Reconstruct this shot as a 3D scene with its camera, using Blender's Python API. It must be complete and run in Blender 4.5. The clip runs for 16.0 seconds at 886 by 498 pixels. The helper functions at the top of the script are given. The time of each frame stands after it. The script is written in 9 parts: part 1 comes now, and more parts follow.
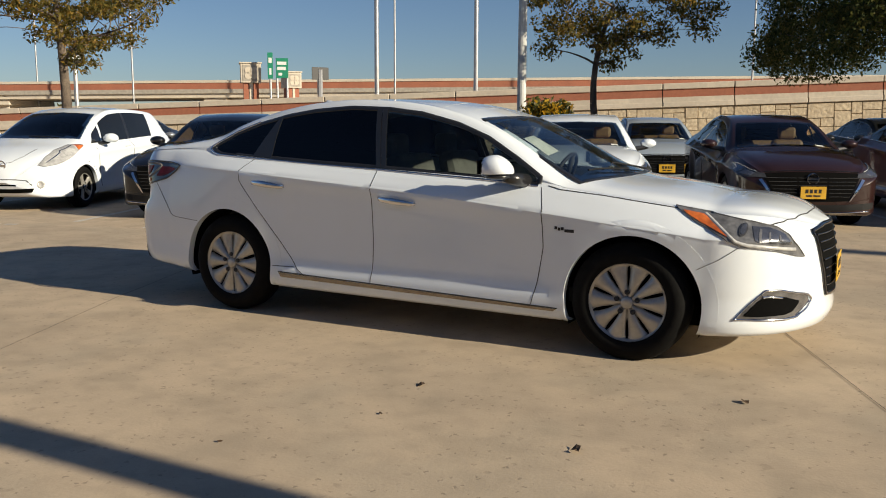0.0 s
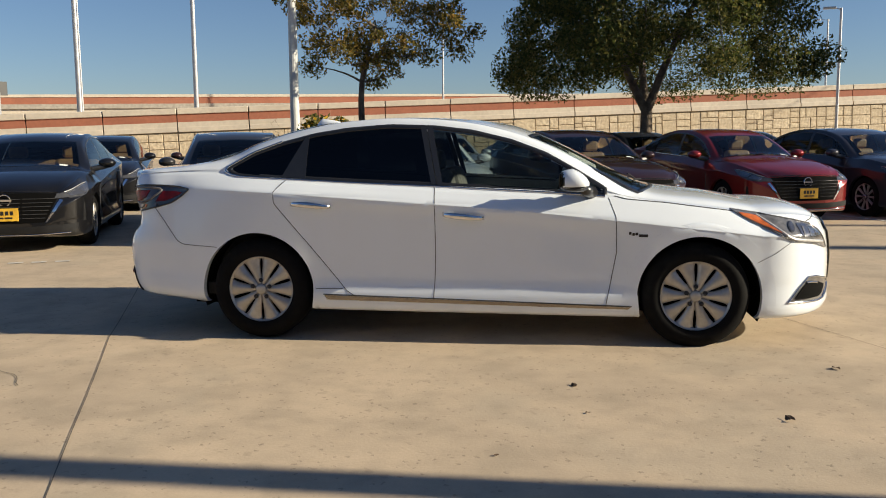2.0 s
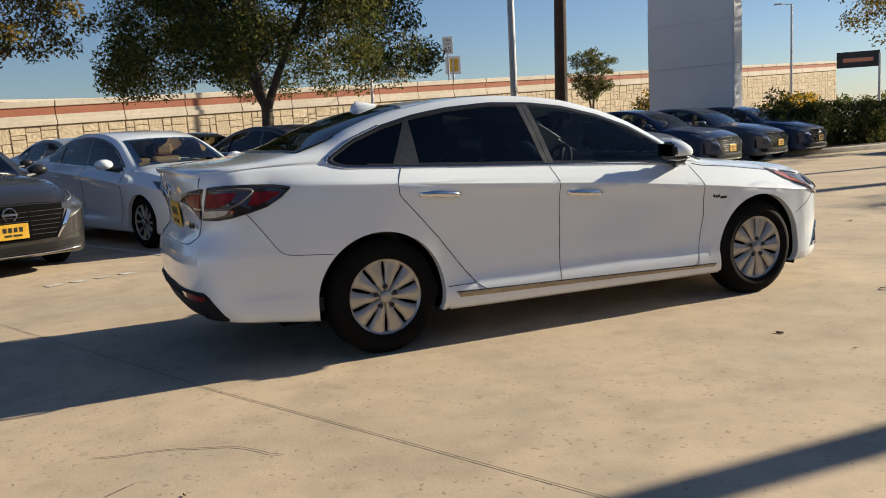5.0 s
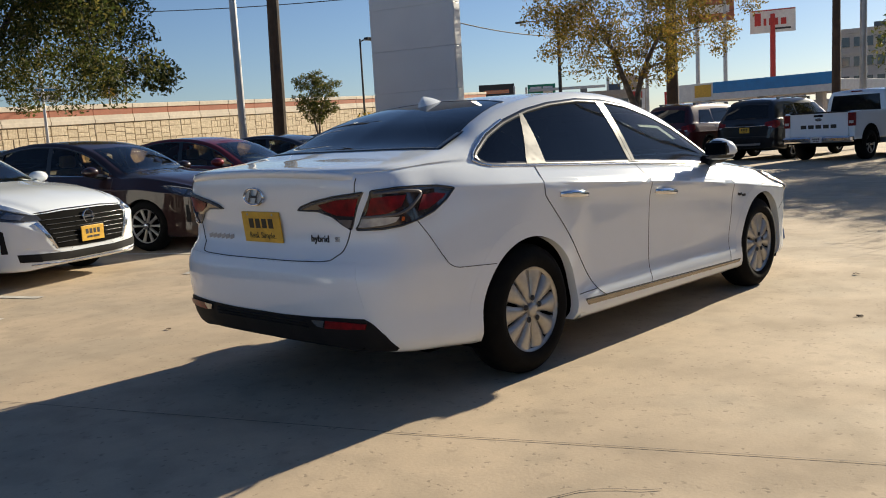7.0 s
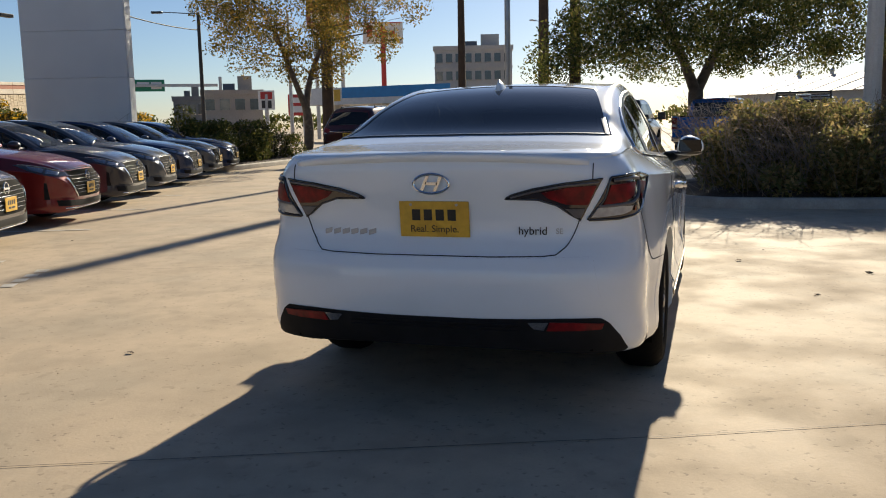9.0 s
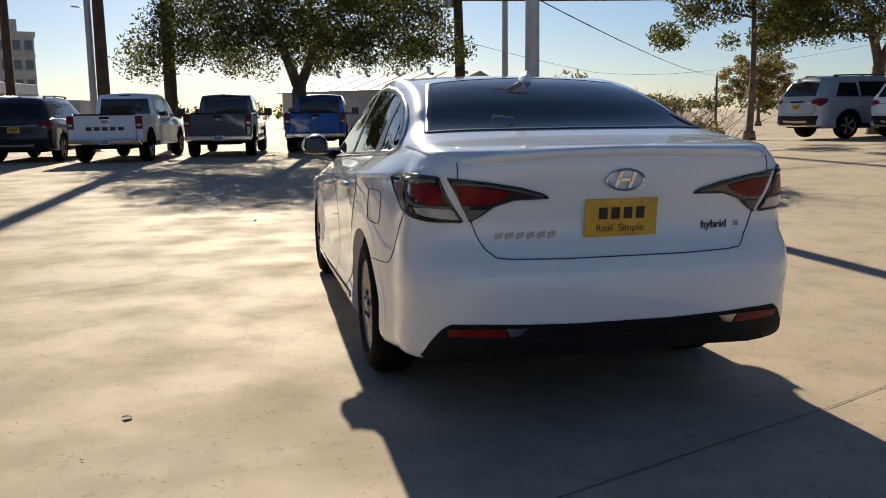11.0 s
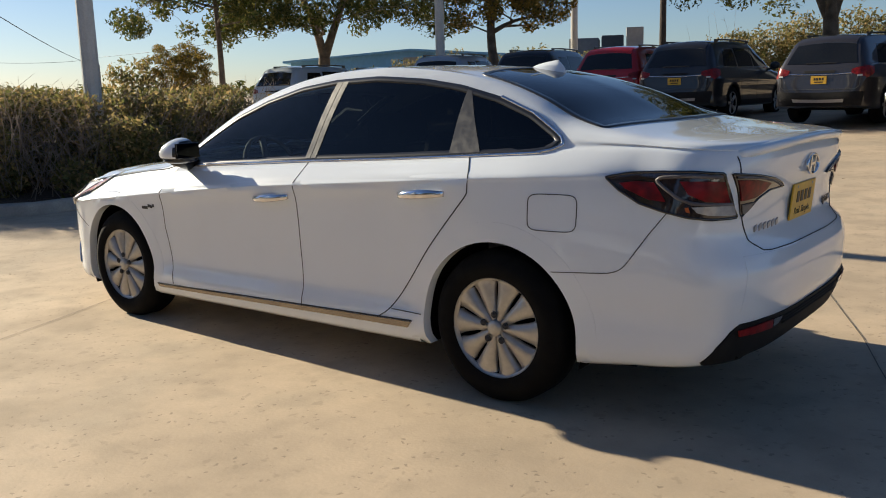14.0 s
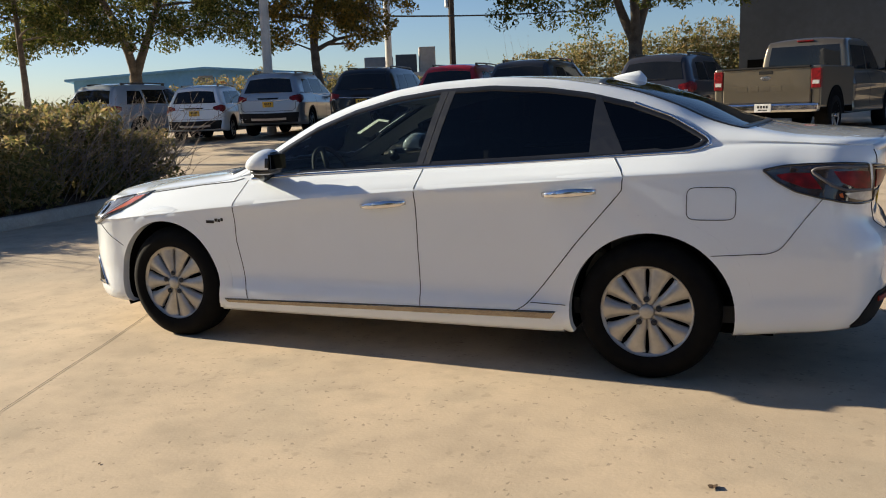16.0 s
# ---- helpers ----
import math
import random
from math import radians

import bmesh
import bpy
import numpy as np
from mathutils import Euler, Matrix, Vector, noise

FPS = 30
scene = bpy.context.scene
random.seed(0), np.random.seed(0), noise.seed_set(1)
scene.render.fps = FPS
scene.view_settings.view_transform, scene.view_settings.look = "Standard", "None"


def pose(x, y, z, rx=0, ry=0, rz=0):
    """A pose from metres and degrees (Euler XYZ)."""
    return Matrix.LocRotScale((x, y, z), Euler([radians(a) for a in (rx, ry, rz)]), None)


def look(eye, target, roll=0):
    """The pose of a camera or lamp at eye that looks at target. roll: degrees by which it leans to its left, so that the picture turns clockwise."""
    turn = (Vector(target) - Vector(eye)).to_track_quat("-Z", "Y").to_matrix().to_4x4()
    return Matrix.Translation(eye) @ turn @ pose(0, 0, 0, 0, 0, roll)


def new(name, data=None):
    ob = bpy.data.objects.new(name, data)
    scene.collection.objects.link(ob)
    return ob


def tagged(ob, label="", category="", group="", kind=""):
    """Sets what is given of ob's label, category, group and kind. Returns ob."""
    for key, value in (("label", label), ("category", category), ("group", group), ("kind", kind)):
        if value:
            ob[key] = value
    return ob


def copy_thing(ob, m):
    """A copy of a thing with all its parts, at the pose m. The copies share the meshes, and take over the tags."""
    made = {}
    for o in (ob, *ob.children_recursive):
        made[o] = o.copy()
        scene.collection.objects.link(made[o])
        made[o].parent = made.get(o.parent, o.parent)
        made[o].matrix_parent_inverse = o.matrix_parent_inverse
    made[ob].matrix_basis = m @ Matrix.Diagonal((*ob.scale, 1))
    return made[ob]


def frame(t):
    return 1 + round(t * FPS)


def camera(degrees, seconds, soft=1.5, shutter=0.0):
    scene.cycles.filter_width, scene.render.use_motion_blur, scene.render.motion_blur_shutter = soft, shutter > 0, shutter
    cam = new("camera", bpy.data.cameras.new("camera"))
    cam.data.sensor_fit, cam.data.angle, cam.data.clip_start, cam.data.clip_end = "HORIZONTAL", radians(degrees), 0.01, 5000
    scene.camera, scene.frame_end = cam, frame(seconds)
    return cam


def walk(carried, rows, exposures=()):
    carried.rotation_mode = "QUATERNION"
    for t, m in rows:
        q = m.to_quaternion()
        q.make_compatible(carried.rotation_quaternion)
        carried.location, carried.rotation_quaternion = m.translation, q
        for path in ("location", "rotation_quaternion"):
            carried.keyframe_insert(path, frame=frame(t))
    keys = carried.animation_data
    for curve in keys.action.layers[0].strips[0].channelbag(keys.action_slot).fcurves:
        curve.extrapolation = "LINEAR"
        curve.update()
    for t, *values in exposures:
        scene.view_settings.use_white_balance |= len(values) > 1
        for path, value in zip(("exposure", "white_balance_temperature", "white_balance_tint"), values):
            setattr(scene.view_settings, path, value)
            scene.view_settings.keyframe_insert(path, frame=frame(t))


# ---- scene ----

LENS = 53.8
PATH = [
    (0, (2.697, -5.521, 1.296), (1.776, -3.768, 1.012), 0.2),
    (0.5, (2.217, -5.782, 1.281), (1.486, -3.942, 0.997), -0.5),
    (1, (1.693, -6.053, 1.289), (1.113, -4.159, 1.009), -0.7),
    (1.5, (1.145, -6.264, 1.295), (0.719, -4.327, 1.037), -0.5),
    (2, (0.529, -6.404, 1.309), (0.275, -4.436, 1.06), -0.5),
    (2.5, (-0.082, -6.45, 1.304), (-0.148, -4.466, 1.059), -0.5),
    (3, (-0.739, -6.375, 1.311), (-0.624, -4.395, 1.055), -1.1),
    (3.5, (-1.37, -6.242, 1.309), (-1.067, -4.283, 1.046), -1.5),
    (4, (-1.992, -6.031, 1.315), (-1.502, -4.112, 1.037), -2.2),
    (4.2, (-2.242, -5.935, 1.299), (-1.676, -4.037, 1.022), -2.4),
    (6.3, (-4.375, -4.333, 1.263), (-3.144, -2.781, 0.987), -3.4),
    (6.5, (-4.543, -4.109, 1.265), (-3.245, -2.612, 0.992), -3.4),
    (7, (-4.909, -3.545, 1.232), (-3.456, -2.194, 0.977), -3.2),
    (7.5, (-5.27, -2.949, 1.206), (-3.691, -1.751, 0.941), -2.3),
    (8, (-5.516, -2.366, 1.21), (-3.808, -1.362, 0.935), -1.6),
    (8.5, (-5.748, -1.75, 1.229), (-3.94, -0.943, 0.949), -1.1),
    (9, (-5.856, -1.109, 1.24), (-3.965, -0.524, 0.955), -1.1),
    (9.5, (-5.913, -0.445, 1.245), (-3.967, -0.094, 0.945), -0.9),
    (10, (-5.876, 0.187, 1.251), (-3.903, 0.314, 0.953), -0.6),
    (10.2, (-5.838, 0.431, 1.246), (-3.861, 0.455, 0.942), -0.4),
    (12.3, (-4.812, 2.87, 1.292), (-3.13, 1.83, 0.991), -2.2),
    (12.5, (-4.658, 3.03, 1.28), (-3.014, 1.932, 0.978), -2.1),
    (13, (-4.265, 3.355, 1.295), (-2.742, 2.1, 0.969), -1.2),
    (13.5, (-3.877, 3.625, 1.338), (-2.499, 2.217, 0.994), -1.1),
    (14, (-3.474, 3.834, 1.34), (-2.251, 2.293, 0.981), -1.6),
    (14.5, (-3.078, 4.03, 1.343), (-1.988, 2.397, 0.966), -1.5),
    (15, (-2.706, 4.286, 1.354), (-1.779, 2.553, 0.982), -1.7),
    (15.5, (-2.383, 4.524, 1.355), (-1.537, 2.746, 1.002), -2.0),
    (16, (-2.168, 4.91, 1.34), (-1.363, 3.11, 1.007), -2.0),
]

cam = camera(LENS, 16.0, soft=1.0)
EXPO = ((0, 0.52), (1.0, 0.62), (2.0, 0.84), (3.5, 0.95), (6.5, 0.85), (8, 0.84), (9, 0.8), (10.2, 0.68), (12.5, 0.66), (14.5, 1.0), (16, 1.06))
walk(cam, [(t, look(eye, target, roll)) for t, eye, target, roll in PATH], EXPO)

# ---- daylight: clear sky, low sun straight ahead of the car ----
SUN_EL, SUN_AZ = 21.5, -0.9          # degrees; azimuth from +x
world = bpy.data.worlds.new("sky")
scene.world = world
world.use_nodes = True
wn = world.node_tree
wn.nodes.clear()
sky = wn.nodes.new("ShaderNodeTexSky")
sky.sky_type = "NISHITA"
sky.sun_disc = False
sky.sun_elevation = radians(SUN_EL)
sky.sun_rotation = radians(90 - SUN_AZ)
sky.dust_density = 0.4
sky.ozone_density = 3.0
sky.altitude = 600
bg = wn.nodes.new("ShaderNodeBackground")
bg.inputs["Strength"].default_value = 0.046
wo = wn.nodes.new("ShaderNodeOutputWorld")
tint = wn.nodes.new("ShaderNodeMix")
tint.data_type, tint.blend_type = "RGBA", "MULTIPLY"
tint.inputs[0].default_value = 1.0
tint.inputs[7].default_value = (0.915, 0.968, 1.10, 1)      # the film's white balance
wn.links.new(sky.outputs[0], tint.inputs[6])
wn.links.new(tint.outputs[2], bg.inputs[0])
wn.links.new(bg.outputs[0], wo.inputs[0])
sd = Vector((math.cos(radians(SUN_EL)) * math.cos(radians(SUN_AZ)), math.cos(radians(SUN_EL)) * math.sin(radians(SUN_AZ)), math.sin(radians(SUN_EL))))
sun_data = bpy.data.lights.new("sun", "SUN")
sun_data.energy = 5.0
sun_data.angle = radians(0.53)
sun_data.color = (1.0, 0.885, 0.675)
sun = new("sun", sun_data)
sun.matrix_world = look(sd * 100, (0, 0, 0))


# ---- materials ----
def nodes_of(name):
    m = bpy.data.materials.new(name)
    m.use_nodes = True
    t = m.node_tree
    return m, t, t.nodes["Principled BSDF"]


def node(t, kind, **inputs):
    n = t.nodes.new(kind)
    for k, v in inputs.items():
        n.inputs[k.replace("_", " ")].default_value = v
    return n


def noise_fac(t, scale, detail=4.0, lo=0.35, hi=0.65, coord="Object"):
    tc = t.nodes.new("ShaderNodeTexCoord")
    n = node(t, "ShaderNodeTexNoise", Scale=scale, Detail=detail)
    t.links.new(tc.outputs[coord], n.inputs["Vector"])
    r = node(t, "ShaderNodeMapRange", From_Min=lo, From_Max=hi)
    t.links.new(n.outputs["Fac"], r.inputs["Value"])
    return r.outputs["Result"]


def mixed(t, fac, a, b, blend="MIX"):
    m = t.nodes.new("ShaderNodeMix")
    m.data_type = "RGBA"
    m.blend_type = blend
    for sock, v in ((m.inputs[0], fac), (m.inputs[6], a), (m.inputs[7], b)):
        if isinstance(v, (int, float)):
            sock.default_value = v
        elif isinstance(v, tuple):
            sock.default_value = (*v[:3], 1)
        else:
            t.links.new(v, sock)
    return m.outputs[2]


def bump(t, bsdf, height, strength, distance):
    b = node(t, "ShaderNodeBump", Strength=strength, Distance=distance)
    t.links.new(height, b.inputs["Height"])
    t.links.new(b.outputs[0], bsdf.inputs["Normal"])


def surface(name, a, b=None, scale=4.0, rough=0.6, metal=0.0, fine=40.0, relief=0.0, coat=0.0, coord="Object", rough2=None, spec=0.5):
    """A surface with two scales of colour variation and an optional fine relief."""
    m, t, p = nodes_of(name)
    b = b or tuple(min(1, v * 0.8) for v in a)
    big = noise_fac(t, scale, 5, coord=coord)
    small = noise_fac(t, fine, 3, coord=coord)
    c = mixed(t, big, a, b)
    half = t.nodes.new("ShaderNodeMath")
    half.operation = "MULTIPLY"
    half.inputs[1].default_value = 0.35
    t.links.new(small, half.inputs[0])
    c2 = mixed(t, half.outputs[0], c, tuple(v * 0.72 for v in b))
    t.links.new(c2, p.inputs["Base Color"])
    p.inputs["Metallic"].default_value = metal
    p.inputs["Specular IOR Level"].default_value = spec
    if rough2 is None:
        p.inputs["Roughness"].default_value = rough
    else:
        r = node(t, "ShaderNodeMapRange", To_Min=rough, To_Max=rough2)
        t.links.new(big, r.inputs["Value"])
        t.links.new(r.outputs[0], p.inputs["Roughness"])
    p.inputs["Coat Weight"].default_value = coat
    p.inputs["Coat Roughness"].default_value = 0.04
    if relief:
        bump(t, p, small, 0.6, relief)
    return m


def paint(name, c, metal=0.0, rough=0.32):
    """Car paint under clear lacquer with a little road dust."""
    m, t, p = nodes_of(name)
    dust = noise_fac(t, 3.0, 6, 0.45, 0.9)
    t.links.new(mixed(t, dust, c, tuple(v * 0.95 + 0.006 for v in c)), p.inputs["Base Color"])
    p.inputs["Metallic"].default_value = metal
    p.inputs["Roughness"].default_value = rough
    p.inputs["Coat Weight"].default_value = 1.0
    p.inputs["Coat Roughness"].default_value = 0.03
    p.inputs["Specular IOR Level"].default_value = 0.15
    flake = noise_fac(t, 900.0, 1)
    bump(t, p, flake, 0.04, 0.0005)
    return m


def glass(name, tint):
    """Tinted pane: what passes is coloured, the rest mirrors."""
    m, t, p = nodes_of(name)
    t.nodes.remove(p)
    tr = node(t, "ShaderNodeBsdfTransparent", Color=(*tint, 1))
    gl = node(t, "ShaderNodeBsdfGlossy", Roughness=0.015, Color=(1, 1, 1, 1))
    fr = node(t, "ShaderNodeFresnel", IOR=1.42)
    mx = t.nodes.new("ShaderNodeMixShader")
    t.links.new(fr.outputs[0], mx.inputs[0])
    t.links.new(tr.outputs[0], mx.inputs[1])
    t.links.new(gl.outputs[0], mx.inputs[2])
    t.links.new(mx.outputs[0], t.nodes["Material Output"].inputs[0])
    return m


def concrete(name, a, b, stain):
    """Worn slab: broad grey patches, mottling, sand grain and small spalled pits."""
    m, t, p = nodes_of(name)
    big = noise_fac(t, 0.35, 6, 0.35, 0.7)
    mid = noise_fac(t, 1.3, 9, 0.42, 0.72)
    grey = noise_fac(t, 0.9, 5, 0.50, 0.60)
    worn = noise_fac(t, 2.6, 7, 0.53, 0.62)
    fine = noise_fac(t, 60.0, 4, 0.3, 0.7)
    sand = noise_fac(t, 220.0, 2, 0.35, 0.65)
    mott = noise_fac(t, 6.5, 10, 0.42, 0.72)

    def weighted(fac, k):
        w = t.nodes.new("ShaderNodeMath")
        w.operation = "MULTIPLY"
        w.inputs[1].default_value = k
        t.links.new(fac, w.inputs[0])
        return w.outputs[0]

    def pitted(scale, r0, r1):
        """Scattered spots of uneven size, thinned out by a broad noise."""
        co = t.nodes.new("ShaderNodeTexCoord")
        warp = node(t, "ShaderNodeTexNoise", Scale=scale * 2.2, Detail=2.0)
        t.links.new(co.outputs["Object"], warp.inputs["Vector"])
        add = t.nodes.new("ShaderNodeMix")
        add.data_type, add.blend_type = "RGBA", "ADD"
        add.inputs[0].default_value = 0.9 / scale
        t.links.new(co.outputs["Object"], add.inputs[6])
        t.links.new(warp.outputs["Color"], add.inputs[7])
        vo = node(t, "ShaderNodeTexVoronoi", Scale=scale)
        t.links.new(add.outputs[2], vo.inputs["Vector"])
        mr = node(t, "ShaderNodeMapRange", From_Min=r0, From_Max=r1, To_Min=1.0, To_Max=0.0)
        t.links.new(vo.outputs["Distance"], mr.inputs["Value"])
        gate = noise_fac(t, scale * 0.22, 3, 0.42, 0.52)
        mu = t.nodes.new("ShaderNodeMath")
        mu.operation = "MULTIPLY"
        t.links.new(mr.outputs[0], mu.inputs[0])
        t.links.new(gate, mu.inputs[1])
        return mu.outputs[0]

    spots, pits = pitted(8.0, 0.13, 0.21), pitted(20.0, 0.12, 0.22)
    c = mixed(t, big, a, b)
    c = mixed(t, weighted(mid, 0.5), c, stain)
    c = mixed(t, weighted(grey, 0.36), c, (0.34, 0.30, 0.235))
    c = mixed(t, weighted(worn, 0.22), c, (0.28, 0.24, 0.18))
    c = mixed(t, weighted(mott, 0.26), c, tuple(v * 0.85 for v in stain))
    c = mixed(t, weighted(fine, 0.20), c, tuple(v * 0.6 for v in a))
    c = mixed(t, weighted(sand, 0.12), c, tuple(min(1.0, v * 1.3) for v in a))
    c = mixed(t, weighted(spots, 0.20), c, tuple(v * 0.5 for v in stain))
    c = mixed(t, weighted(pits, 0.42), c, tuple(v * 0.4 for v in stain))
    t.links.new(c, p.inputs["Base Color"])
    r = node(t, "ShaderNodeMapRange", To_Min=0.78, To_Max=0.98)
    t.links.new(mid, r.inputs["Value"])
    t.links.new(r.outputs[0], p.inputs["Roughness"])
    p.inputs["Specular IOR Level"].default_value = 0.2
    dent = t.nodes.new("ShaderNodeMath")
    dent.operation = "SUBTRACT"
    t.links.new(fine, dent.inputs[0])
    t.links.new(weighted(pits, 2.0), dent.inputs[1])
    bump(t, p, dent.outputs[0], 0.16, 0.0022)
    return m


def leaf_mat(name, a, b, c3):
    """Leaves: three greens and browns mixed leaf by leaf, letting some light through."""
    m, t, p = nodes_of(name)
    g = t.nodes.new("ShaderNodeNewGeometry")
    ramp = t.nodes.new("ShaderNodeValToRGB")
    ramp.color_ramp.elements[0].color = (*a, 1)
    ramp.color_ramp.elements[1].color = (*c3, 1)
    e = ramp.color_ramp.elements.new(0.6)
    e.color = (*b, 1)
    t.links.new(g.outputs["Random Per Island"], ramp.inputs[0])
    t.links.new(ramp.outputs[0], p.inputs["Base Color"])
    p.inputs["Roughness"].default_value = 0.62
    p.inputs["Specular IOR Level"].default_value = 0.25
    tl = t.nodes.new("ShaderNodeBsdfTranslucent")
    t.links.new(ramp.outputs[0], tl.inputs[0])
    mx = t.nodes.new("ShaderNodeMixShader")
    mx.inputs[0].default_value = 0.5
    t.links.new(p.outputs[0], mx.inputs[1])
    t.links.new(tl.outputs[0], mx.inputs[2])
    t.links.new(mx.outputs[0], t.nodes["Material Output"].inputs[0])
    return m


